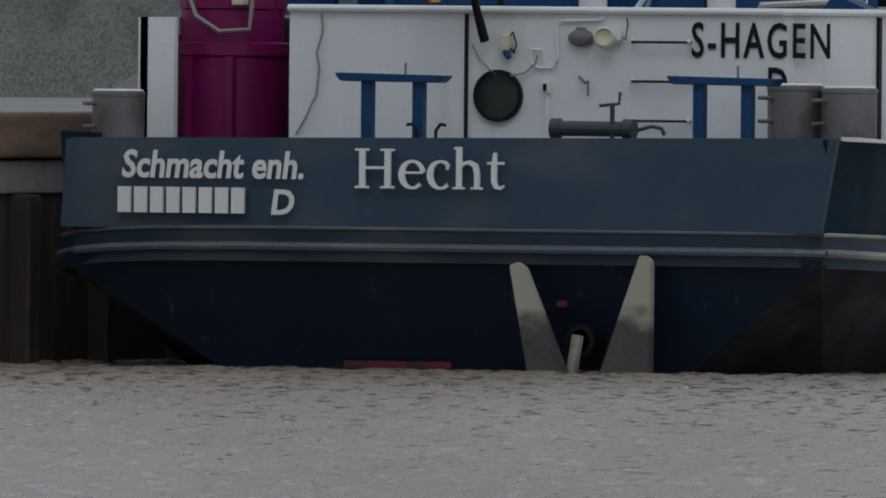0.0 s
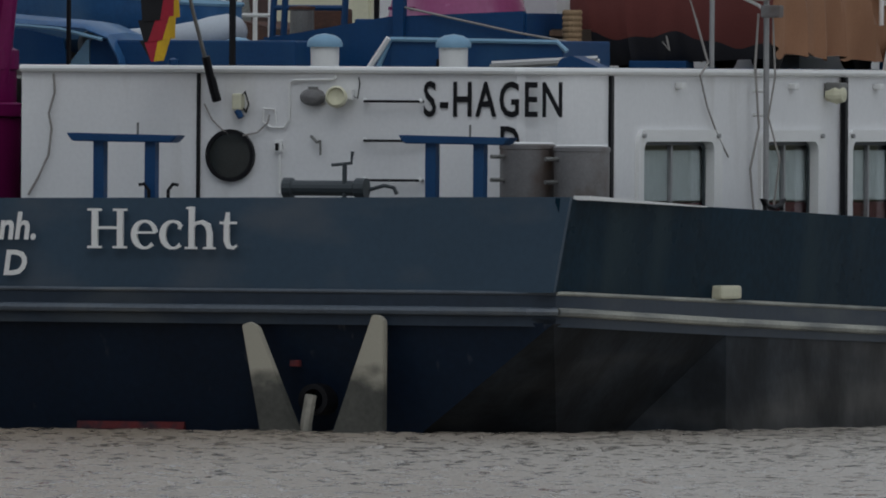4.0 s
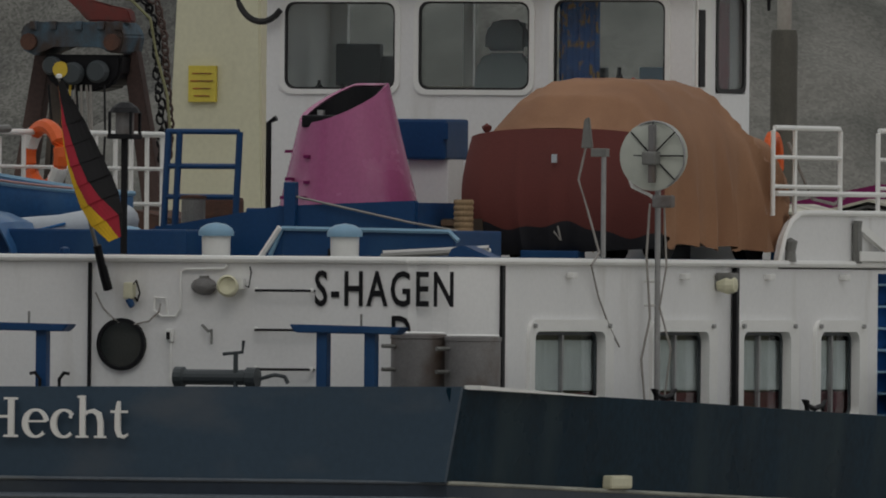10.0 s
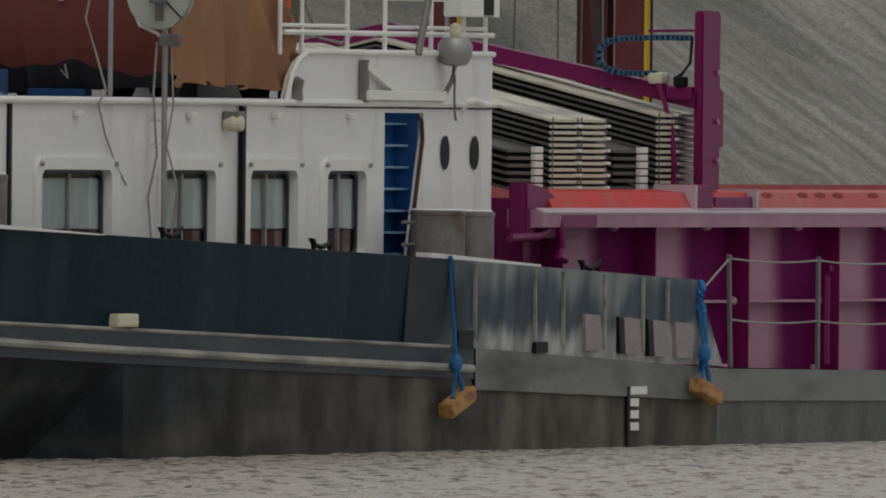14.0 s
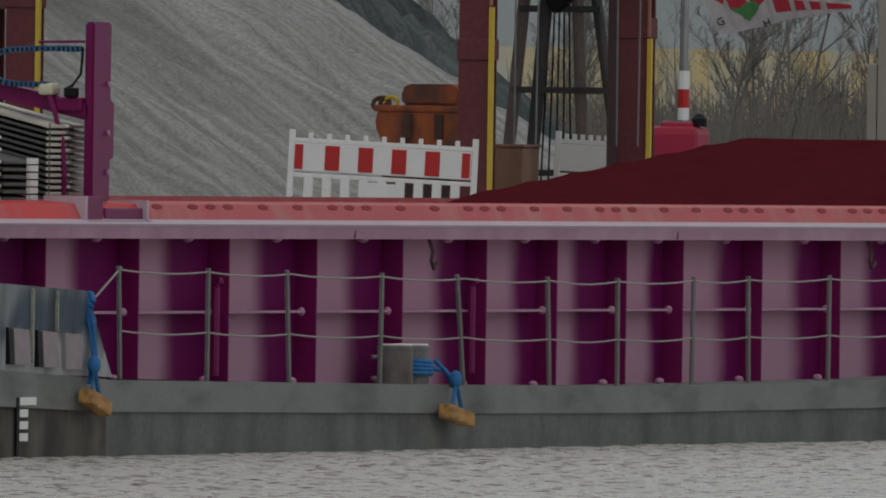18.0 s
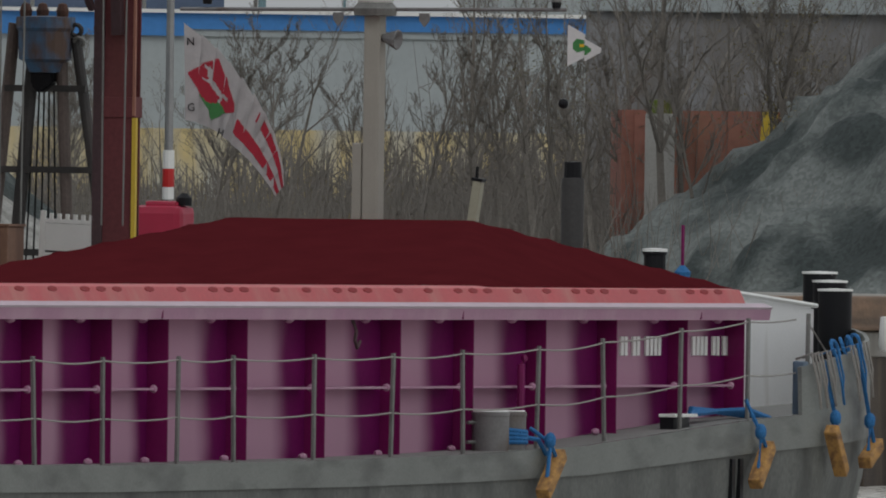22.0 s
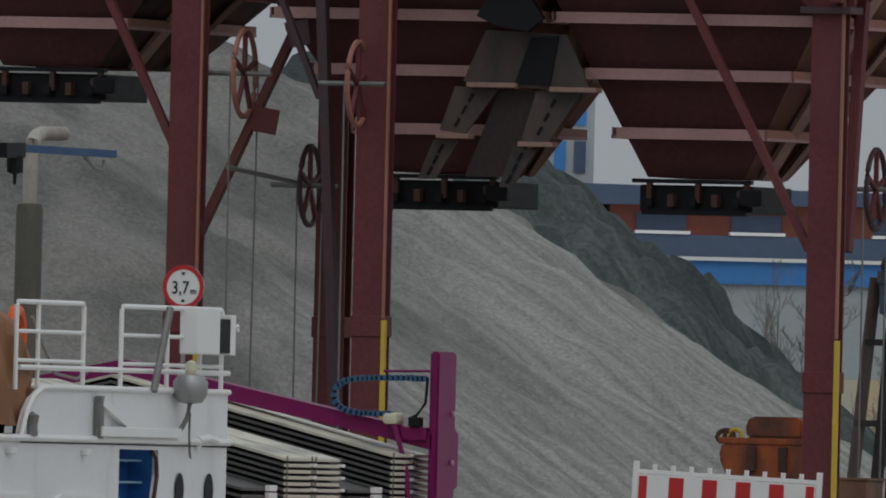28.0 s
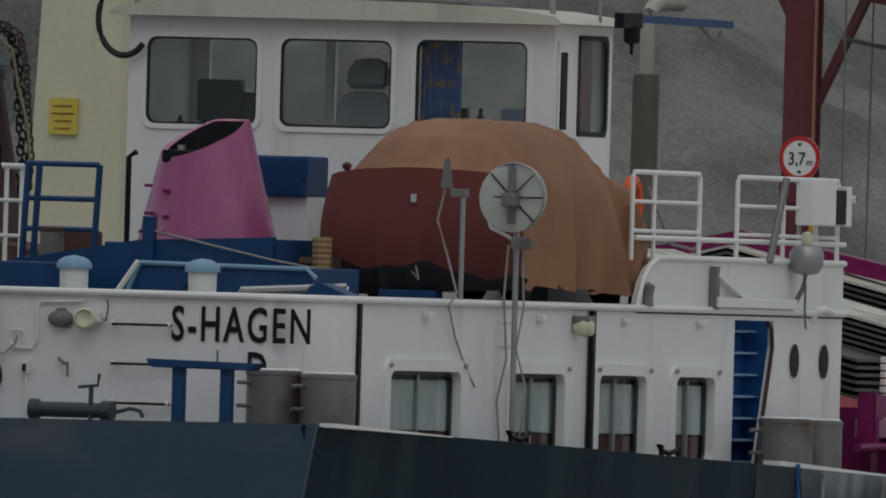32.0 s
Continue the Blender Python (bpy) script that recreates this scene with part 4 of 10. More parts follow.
def wall_strip(pts, z0, z1, thick, holes=()):
    """A wall along a plan line; holes are (plan index of the segment, from, to, low, high) in metres along it."""
    bm = bmesh.new()
    for i, (a, b) in enumerate(zip(pts, pts[1:])):
        a, b = Vector((*a, 0)), Vector((*b, 0))
        d = (b - a)
        ln = d.length
        d.normalize()
        nrm = Vector((d.y, -d.x, 0))
        cuts = sorted((h[1:] for h in holes if h[0] == i))
        us = sorted({0.0, ln, *(c for h in cuts for c in h[:2])})
        for u0, u1 in zip(us, us[1:]):
            mid = (u0 + u1) / 2
            gap = [h for h in cuts if h[0] <= mid <= h[1]]
            spans = [(z0, z1)] if not gap else [(z0, gap[0][2]), (gap[0][3], z1)]
            for s0, s1 in spans:
                if s1 - s0 < 0.01:
                    continue
                q = [a + d * u0, a + d * u1]
                v = [bm.verts.new((*(p + nrm * w).to_2d(), z)) for p in q for w in (0, thick) for z in (s0, s1)]
                for f in ((0, 4, 5, 1), (2, 3, 7, 6), (0, 1, 3, 2), (4, 6, 7, 5), (1, 5, 7, 3), (0, 2, 6, 4)):
                    bm.faces.new([v[j] for j in f])
    bmesh.ops.remove_doubles(bm, verts=bm.verts[:], dist=0.012)
    return bm


SIDE_WINDOWS = [(3.58, 5.4), (6.72, 8.1), (8.98, 10.26), (11.03, 12.1)]
WZ0, WZ1 = 1.92, 2.78
holes = [(0, 15.6 - b, 15.6 - a, WZ0, WZ1) for a, b in SIDE_WINDOWS] + [(0, 15.6 - 13.72, 15.6 - 12.66, 1.0, 3.34)]
deckhouse = part("deckhouse_wall", wall_strip(house_outline(), 1.0, 3.4, 0.06, holes), WHITE, barge, "white painted steel wall of the after deckhouse", smooth=True)
part("deckhouse_wall", boxed(15.55, 0.8, 1.0, 15.62, 7.4, 3.9), WHITE, barge)
part("deckhouse_wall", boxed(2.0, 7.72, 1.0, 2.08, 8.1, 3.33), WHITE, barge)
part("deckhouse_wall", boxed(2.0, 8.0, 1.0, 15.6, 8.08, 3.33), WHITE, barge)
roof_pts = [(15.64, 0.82), (13.7, 0.82), (13.7, 2.5), (12.7, 2.5), (12.7, 0.82)] + [(x + 0.04, y + 0.04) for x, y in house_outline()][1:-1] + [(2.04, 6.52), (3.6, 6.52), (3.6, 7.95), (15.6, 7.95)]
part("deckhouse_roof", prismed(roof_pts, 3.36, 3.42, "xy"), DECK, barge)
rim = [(x, y - 0.0, 3.42) for x, y in house_outline()]
part("roof_rim", tubed([(x if x > 2.5 else x - 0.03, y - (0.03 if x > 2.5 else 0), 3.43) for x, y in house_outline()], 0.035, 8), WHITE_TRIM, barge)
for x, y in ((2.84, 0.79), (8.76, 0.745)):
    part("seam_strip", boxed(x - 0.035, y - 0.03, 1.0, x + 0.035, y + 0.02, 3.39), BLACK, barge)
part("seam_strip", boxed(1.97, 4.66, 1.0, 2.01, 4.69, 3.39), BLACK, barge)
# raised house by the hold
raised = [(15.6, 2.0), (15.6, 3.9), (10.75, 3.9), (10.5, 3.87), (10.25, 3.76), (10.1, 3.6), (10.02, 3.42), (10.0, 3.38), (15.0, 3.38)]
part("raised_house", prismed([(9.98, 3.38), (10.02, 3.5), (10.12, 3.68), (10.28, 3.82), (10.5, 3.9), (10.7, 3.92), (15.6, 3.92), (15.6, 3.38)], 0.78, 0.84, "xz"), WHITE, barge)
for x0, x1 in ((10.6, 12.68), (13.72, 15.6)):
    part("raised_house_top", boxed(x0, 0.8, 3.84, x1, 2.0, 3.9), WHITE, barge)
part("roof_rim", tubed([(9.98, 0.78, 3.42), (10.02, 0.77, 3.52), (10.12, 0.77, 3.7), (10.28, 0.77, 3.84), (10.5, 0.77, 3.92), (10.7, 0.77, 3.93), (15.6, 0.77, 3.93)], 0.03, 8), WHITE_TRIM, barge)
# rounded window frames, panes and curtains
CURTAIN = surface("white_net_curtain", (0.74, 0.75, 0.75), 0.9, vary=0.15, scale=6, fine=60, bump=0.1)
CUSHION = surface("dark_red_cushion", (0.13, 0.02, 0.03), 0.9, vary=0.4, scale=6, fine=30, bump=0.1)
INNER = surface("dim_cabin_lining", (0.42, 0.38, 0.32), 0.8, vary=0.2, scale=3, bump=0.05)


def rounded(x0, z0, x1, z1, r, n=5):
    out = []
    for cx, cz, a0 in ((x1 - r, z1 - r, 0), (x0 + r, z1 - r, 90), (x0 + r, z0 + r, 180), (x1 - r, z0 + r, 270)):
        for k in range(n + 1):
            a = math.radians(a0 + 90 * k / n)
            out.append((cx + r * math.cos(a), cz + r * math.sin(a)))
    return out


def ring(outer, inner, a, b, plane="xz"):
    """A frame between two outlines of one count."""
    bm = bmesh.new()
    def at(u, v, w):
        return {"xz": (u, w, v), "yz": (w, u, v)}[plane]
    rows = [[bm.verts.new(at(u, v, w)) for u, v in line] for line, w in ((outer, a), (outer, b), (inner, b), (inner, a))]
    k = len(outer)
    for r in range(4):
        p, q = rows[r], rows[(r + 1) % 4]
        for i in range(k):
            bm.faces.new((p[i], p[(i + 1) % k], q[(i + 1) % k], q[i]))
    return bm


for i, (a, b) in enumerate(SIDE_WINDOWS):
    win = part("window", ring(rounded(a - 0.12, WZ0 - 0.1, b + 0.2, WZ1 + 0.1, 0.16), rounded(a + 0.014, WZ0 + 0.014, b - 0.014, WZ1 - 0.014, 0.1), 0.74, 0.856), WHITE_TRIM, barge, "white rounded cabin window frame")
    part("pane", boxed(a, 0.86, WZ0, b, 0.866, WZ1), GLASS, win).visible_shadow = False
    m_x = a + (b - a) * 0.52
    part("glazing_bar", boxed(m_x - 0.02, 0.835, WZ0, m_x + 0.02, 0.875, WZ1), STEEL, win)
    part("frame_edge", ring(rounded(a + 0.018, WZ0 + 0.018, b - 0.018, WZ1 - 0.018, 0.1), rounded(a + 0.05, WZ0 + 0.05, b - 0.05, WZ1 - 0.05, 0.08), 0.83, 0.852), SCREENGREY, win)
    for u in (a - 0.02, b + 0.06):
        part("bolt", lathed([(0, 0), (0.025, 0), (0.025, 0.03), (0, 0.035)], 6, m=pose(u, 0.74, WZ1 + 0.04, 90, 0, 0)), STEEL, win)
    bm = bmesh.new()
    cols = 40
    sheet(bm, [[(a - 0.04 + (b - a + 0.24) * k / cols, 0.885 + 0.01 * math.sin(k * 1.9), z) for k in range(cols + 1)] for z in (WZ0 + 0.28, WZ1 - 0.1)])
    part("curtain", bm, CURTAIN, win, "white pleated net curtain")
    part("sill_cushion", boxed(a + 0.05, 0.9, WZ0, b + 0.15, 1.0, WZ0 + 0.26, bevel=0.02), CUSHION, win, "dark red cushion on the sill")
part("cabin_lining", boxed(2.4, 1.9, 1.0, 12.6, 1.96, 3.35), INNER, barge)
# a companion stair in the recess, rising to port
STEPBLUE = surface("bright_blue_stair_paint", (0.02, 0.13, 0.4), 0.45, vary=0.2, scale=3, fine=30, bump=0.06, stain=(0.01, 0.06, 0.2), stain_at=0.58, stain_scale=(2, 2, 3))
for k in range(9):
    z, y = 1.5 + 0.215 * k, 0.9 + 0.012 * k
    part("step", boxed(12.7, y - 0.05, z, 13.7, y + 0.14, z + 0.022), PALEBLUE, barge, "pale worn stair nosing")
    part("riser", boxed(12.7, y + 0.1, z - 0.193, 13.7, y + 0.12, z), STEPBLUE, barge, "bright blue stair riser")
part("stair_cheek", prismed([(13.716, 3.1), (13.716, 1.0), (13.07, 1.0)], 0.784, 0.836, "xz"), WHITE, barge)
part("stair_edge", tubed([(13.56, 0.79, 3.33), (13.68, 0.785, 3.26), (13.71, 0.785, 3.08), (13.07, 0.785, 1.0)], 0.022, 6), RUST, barge)
part("stair_side", boxed(12.62, 0.84, 1.0, 12.68, 2.46, 3.36), BLACK, barge)
part("stair_side", boxed(13.7, 0.84, 1.0, 13.76, 2.46, 3.36), STEPBLUE, barge)
part("stair_back", boxed(12.66, 2.46, 1.0, 13.74, 2.5, 3.36), STEPBLUE, barge)

# ---- wheelhouse ----
WX, WY0, WY1 = 11.0, 2.11, 6.64
def yz_panel(x0, x1, y0, y1, z0, z1, wins):
    bm = bmesh.new()
    ys = sorted({y0, y1, *(c for w in wins for c in w[:2])})
    zs = sorted({z0, z1, *(c for w in wins for c in w[2:])})
    for a, b in zip(ys, ys[1:]):
        for c, d in zip(zs, zs[1:]):
            if not any(w[0] <= (a + b) / 2 <= w[1] and w[2] <= (c + d) / 2 <= w[3] for w in wins):
                box(bm, x0, a, c, x1, b, d)
    bmesh.ops.remove_doubles(bm, verts=bm.verts[:], dist=0.001)
    bm.verts.index_update()
    seen = {}
    for f in bm.faces:
        seen.setdefault(frozenset(v.index for v in f.verts), []).append(f)
    bmesh.ops.delete(bm, geom=[f for fs in seen.values() if len(fs) > 1 for f in fs], context="FACES_ONLY")
    return bm


WINS = [(5.25, 6.45, 5.11, 5.99), (3.82, 5.02, 5.11, 6.0), (2.38, 3.58, 5.11, 6.02)]
wheelhouse = part("wheelhouse", yz_panel(WX, WX + 0.06, WY0, WY1, 3.4, 6.2, WINS), WHITE, barge, "white wheelhouse with wide windows")
part("wheelhouse_front", yz_panel(12.5, 12.56, 2.12, 6.62, 3.4, 6.2, [(a, b, 4.7, 6.05) for a, b in ((2.4, 3.75), (3.85, 5.05), (5.15, 6.4))]), WHITE, wheelhouse)
part("wheelhouse_side", boxed(WX + 0.06, WY1 - 0.06, 3.4, 12.5, WY1, 6.2), WHITE, wheelhouse)
bm = bmesh.new()
for args in ((WX + 0.06, WY0, 3.4, 12.5, WY0 + 0.06, 5.1), (WX + 0.06, WY0, 5.1, 11.62, WY0 + 0.06, 6.2), (12.43, WY0, 5.1, 12.5, WY0 + 0.06, 6.2), (11.62, WY0, 6.1, 12.43, WY0 + 0.06, 6.2)):
    box(bm, *args)
part("wheelhouse_side", bm, WHITE, wheelhouse)
part("pane", boxed(11.62, WY0 + 0.02, 5.1, 12.43, WY0 + 0.03, 6.1), GLASS, wheelhouse).visible_shadow = False
part("side_gasket", ring(rounded(11.625, 5.105, 12.425, 6.095, 0.1), rounded(11.68, 5.15, 12.37, 6.05, 0.09), WY0 - 0.01, WY0 + 0.015), RUBBER, wheelhouse)
# added panel that darkens the view through the side window
part("side_blind", boxed(11.64, WY0 + 0.12, 5.12, 12.3, WY0 + 0.13, 6.08), CUSHION, wheelhouse, "dark red panel added to darken the side window")
for a, b, c, d in WINS:
    win = part("window", ring(rounded(a - 0.04, c - 0.04, b + 0.04, d + 0.04, 0.13), rounded(a + 0.01, c + 0.01, b - 0.01, d - 0.01, 0.1), WX - 0.025, WX + 0.03, "yz"), WHITE_TRIM, wheelhouse, "wheelhouse window with rounded white frame")
    part("gasket", ring(rounded(a + 0.01, c + 0.01, b - 0.01, d - 0.01, 0.1), rounded(a + 0.03, c + 0.03, b - 0.03, d - 0.03, 0.09), WX - 0.015, WX + 0.02, "yz"), RUBBER, win)
    part("pane", boxed(WX + 0.03, a, c, WX + 0.036, b, d), GLASS, win).visible_shadow = False
part("wheelhouse_roof", prismed([(1.95, 6.2), (2.05, 6.27), (2.6, 6.34), (3.4, 6.37), (4.4, 6.385), (5.4, 6.37), (6.2, 6.34), (6.7, 6.27), (6.8, 6.2), (6.75, 6.185), (2.0, 6.185)], WX - 0.2, 12.75, "yz"), ROOFGREY, wheelhouse, "pale weathered cambered roof")
part("wheelhouse_floor", boxed(WX + 0.06, WY0, 4.2, 12.5, WY1, 4.25), INNER, wheelhouse)

# ---- fittings of the barge ----
# lettering on the stern
writing("Schmacht enh.", 0.36, WHITE_TRIM, barge, Matrix.Translation((-0.1, 7.34, 1.815)) @ AFT @ pose(0, 0, 0, 0, 0, 0), "white painted home port", wide=0.9, bold=0.009, slant=0.14)
writing("D", 0.33, WHITE_TRIM, barge, Matrix.Translation((-0.1, 5.8, 1.475)) @ AFT, "", wide=1.0, bold=0.008, slant=0.14)
# the ship's name in roman letters: strokes of (along, up, width)
def arc(cx, cz, rx, rz, a0, a1, thin, thick, n=22):
    out = []
    for k in range(n + 1):
        a = radians(a0 + (a1 - a0) * k / n)
        out.append((cx + rx * math.cos(a), cz + rz * math.sin(a), thin + (thick - thin) * abs(math.cos(a)) ** 1.5 * (1 if math.cos(a) < 0 else 0.5)))
    return out


def bar(u0, u1, z, w):
    return [(u0, z, w), (u1, z, w)]


NAME = (
    ([(0.09, 0.0, 0.06), (0.09, 0.376, 0.06)], [(0.35, 0.0, 0.06), (0.35, 0.376, 0.06)], bar(0.09, 0.35, 0.195, 0.026), bar(0.015, 0.165, 0.011, 0.022), bar(0.015, 0.165, 0.365, 0.022), bar(0.275, 0.425, 0.011, 0.022), bar(0.275, 0.425, 0.365, 0.022)),
    (arc(0.605, 0.133, 0.11, 0.127, 8, 318, 0.024, 0.062), bar(0.51, 0.72, 0.152, 0.02)),
    (arc(0.895, 0.133, 0.108, 0.127, 48, 315, 0.024, 0.062), [(0.955, 0.215, 0.05), (0.985, 0.2, 0.045)]),
    ([(1.085, 0.0, 0.055), (1.085, 0.4, 0.055)], [(1.085, 0.19, 0.02), (1.13, 0.243, 0.03), (1.19, 0.256, 0.04), (1.25, 0.225, 0.055), (1.27, 0.15, 0.055), (1.27, 0.0, 0.055)], bar(1.02, 1.15, 0.01, 0.02), bar(1.205, 1.335, 0.01, 0.02), [(1.03, 0.385, 0.018), (1.085, 0.392, 0.024)]),
    ([(1.455, 0.35, 0.03), (1.445, 0.24, 0.055), (1.445, 0.08, 0.055), (1.465, 0.025, 0.045), (1.51, 0.012, 0.03), (1.555, 0.04, 0.018)], bar(1.375, 1.555, 0.25, 0.024)),
)
for k, strokes in enumerate(NAME):
    bm = bmesh.new()
    for i, line in enumerate(strokes):
        lo, hi = [], []
        for j, (u, z, w) in enumerate(line):
            (ua, za, _), (ub, zb, _) = line[max(j - 1, 0)], line[min(j + 1, len(line) - 1)]
            d = Vector((ub - ua, zb - za)).normalized() * w / 2
            lo.append((u + d.y, z - d.x))
            hi.append((u - d.y, z + d.x))
        x0 = -0.1 + 0.0012 * i
        sheet(bm, [[(x, 4.94 - u, 1.73 + z) for u, z in side] for side, x in ((lo, x0 + 0.03), (lo, x0), (hi, x0), (hi, x0 + 0.03))])
    part("letter", bm, WHITE_TRIM, barge, "white painted letter of the ship's name" if k == 0 else "")
for k in range(8):
    y = 7.37 - k * 0.168
    part("number_bar", boxed(-0.11, y - 0.13, 1.475, -0.07, y, 1.72), WHITE_TRIM, barge)
writing("S-HAGEN", 0.47, BLACK, barge, Matrix.Translation((1.985, 2.36, 3.0)) @ AFT, "black painted home port", wide=0.655, bold=0.006, space=1.17)
writing("D", 0.44, BLACK, barge, Matrix.Translation((1.985, 1.58, 2.6)) @ AFT, "", wide=0.68, bold=0.006)
# faded numbers near the bow, on the coaming
for x0, marks in ((55.35, (0, 1, 3, 4, 6.2, 7.2, 8.2, 9.2)), (58.0, (0, 1, 2, 3, 5, 6, 7.6, 8.6, 9.6))):
    for k in marks:
        part("number_bar", boxed(x0 + k * 0.15, 0.70, 1.8, x0 + k * 0.15 + 0.1, 0.725, 2.02), WHITE_TRIM, barge)

# stern fins and outlet
REDLEAD = surface("faded_red_lead", (0.16, 0.02, 0.022), 0.8, vary=0.4, scale=6, fine=30, bump=0.1, stain=(0.02, 0.02, 0.03), stain_at=0.5, stain_scale=(6, 6, 6))
FIN = surface("pale_antifouling", (0.36, 0.34, 0.28), 0.8, vary=0.2, scale=3, fine=20, bump=0.2, stain=(0.11, 0.11, 0.1), stain_at=0.52, stain_scale=(1, 3, 2.5))
part("fin", prismed([(3.28, 1.02), (3.2, 1.05), (3.12, 1.0), (2.56, -0.3), (3.03, -0.3)], -0.22, -0.12, "yz", 0.01), FINPAINT, barge, "pale worn steering fin")
part("fin", prismed([(1.95, 1.13), (1.88, 1.12), (1.83, 1.07), (1.83, -0.3), (2.46, -0.3)], -0.22, -0.12, "yz", 0.01), FINPAINT, barge)
part("outlet_ring", ring([(2.66 + 0.15 * math.cos(a), 0.32 + 0.15 * math.sin(a)) for a in [k * math.pi / 10 for k in range(20)]], [(2.66 + 0.1 * math.cos(a), 0.32 + 0.1 * math.sin(a)) for a in [k * math.pi / 10 for k in range(20)]], 0.05, 0.4, "yz"), BLACK, barge)
part("outlet_pipe", tubed([(0.0, 2.66, 0.36), (-0.06, 2.68, 0.1), (-0.08, 2.69, -0.2)], 0.06, 8), FIN, barge)
part("antifouling_patch", boxed(0.1, 2.83, 0.63, 0.35, 2.92, 0.69), REDLEAD, barge)
part("antifouling_patch", boxed(0.37, 4.12, 0.02, 0.6, 5.22, 0.09), REDLEAD, barge)

# porthole, lamps, pipes and rails on the after wall
def disc(c, r, x0, x1, mat_, name, parent=barge, n=24, label=""):
    return part(name, lathed([(0, x0), (r, x0), (r, x1), (0, x1)], n, m=Matrix.Translation((0, c[0], c[1])) @ pose(0, 0, 0, 0, 90, 0)), mat_, parent, label)


port = part("porthole", ring([(4.34 + 0.25 * math.cos(a), 2.61 + 0.25 * math.sin(a)) for a in [k * math.pi / 14 for k in range(28)]], [(4.34 + 0.215 * math.cos(a), 2.61 + 0.215 * math.sin(a)) for a in [k * math.pi / 14 for k in range(28)]], 1.95, 2.02, "yz"), BLACK, barge, "round porthole with dark frame")
disc((4.34, 2.61), 0.22, 1.972, 1.98, surface("dusty_dark_pane", (0.03, 0.034, 0.032), 0.12, vary=0.2, scale=3, bump=0.0), "pane", port)
for zz in (3.135, 2.76, 2.385):
    g = part("grab_rail", tubed([(1.99, 2.93, zz), (1.9, 2.93, zz), (1.9, 2.36, zz), (1.99, 2.36, zz)], 0.014, 6), BLACK, barge)
    for yy in (2.93, 2.36):
        bm = bmesh.new()
        bmesh.ops.create_uvsphere(bm, u_segments=8, v_segments=6, radius=0.026, matrix=pose(1.92, yy, zz + 0.005))
        part("rail_foot", bm, WHITE_TRIM, g)
lamp = part("bulkhead_lamp", lathed([(0, -0.02), (0.07, -0.02), (0.085, 0.04), (0.06, 0.09), (0, 0.11)], 14, m=pose(1.99, 3.48, 3.17, 0, -90, 0) @ Matrix.Diagonal((1, 1.6, 1, 1))), GREYBOLLARD, barge, "oval bulkhead lamp")
part("lamp_cap", boxed(1.93, 3.44, 3.24, 1.98, 3.52, 3.27), DULLSTEEL, lamp)
lamp = part("round_lamp", lathed([(0.05, 0), (0.1, 0.06), (0.105, 0.13), (0.085, 0.15), (0.08, 0.12), (0, 0.1)], 16, m=pose(1.96, 3.22, 3.155, 0, -80, 12)), CREAM, barge, "round deck lamp with pale hood")
part("lens", lathed([(0, 0.1), (0.082, 0.1)], 16, m=pose(1.96, 3.22, 3.155, 0, -80, 12)), surface("lamp_lens", (0.2, 0.24, 0.2), 0.15, bump=0.0), lamp)
part("lamp_bracket", boxed(1.9, 3.06, 3.15, 1.98, 3.1, 3.24), WHITE_TRIM, lamp)
part("conduit", tubed([(1.97, 4.0, 3.05), (1.97, 4.0, 2.93), (1.97, 3.92, 2.88), (1.97, 3.78, 2.88), (1.97, 3.73, 2.95), (1.97, 3.73, 3.3), (1.97, 3.68, 3.33), (1.97, 3.28, 3.34), (1.97, 3.25, 3.37)], 0.014, 6), WHITE_TRIM, barge)
part("conduit", tubed([(1.97, 4.0, 3.06), (1.97, 3.88, 3.05), (1.97, 3.86, 2.9)], 0.012, 6), WHITE_TRIM, barge)
part("cable", tubed([(1.97, 3.1, 3.2), (1.95, 3.02, 3.16), (1.96, 3.0, 3.3), (1.98, 3.02, 3.36)], 0.008, 5), BLACK, barge)
sock = part("power_socket", boxed(1.9, 4.2, 3.04, 2.0, 4.3, 3.2, bevel=0.02), CREAM, barge, "cream power socket with blue cap")
part("socket_cap", lathed([(0, 0), (0.035, 0), (0.03, 0.08), (0, 0.09)], 10, m=pose(1.93, 4.25, 3.04, 150, 0, 0)), BLUE, sock)
part("cable", tubed([(1.95, 4.22, 3.17), (1.9, 4.16, 3.22), (1.92, 4.13, 3.1), (1.95, 4.17, 3.02), (1.96, 4.2, 3.06)], 0.01, 6), BLACK, barge)
part("cable", tubed([(1.95, 4.6, 3.1), (1.95, 4.52, 2.95), (1.95, 4.42, 2.86), (1.96, 4.36, 2.82)], 0.009, 5), ROPEGREY, barge)
part("cable", tubed([(1.95, 4.2, 2.8), (1.95, 4.05, 2.83), (1.96, 3.95, 2.92), (1.96, 3.93, 3.0)], 0.009, 5), ROPEGREY, barge)
part("cable", tubed([(1.96, 6.17, 3.38), (1.96, 6.16, 3.2), (1.96, 6.22, 3.0), (1.96, 6.19, 2.85), (1.96, 6.22, 2.6), (1.96, 6.32, 2.4), (1.96, 6.43, 2.22)], 0.012, 5), ROPEGREY, barge, "slack grey cable")
sw = part("wall_switch", boxed(1.93, 3.8, 2.64, 1.99, 3.87, 2.76, bevel=0.01), WHITE_TRIM, barge)
part("switch_knob", boxed(1.91, 3.82, 2.66, 1.93, 3.85, 2.73), BLACK, sw)
part("conduit", tubed([(1.97, 3.83, 2.64), (1.97, 3.83, 2.25)], 0.014, 6), WHITE_TRIM, barge)
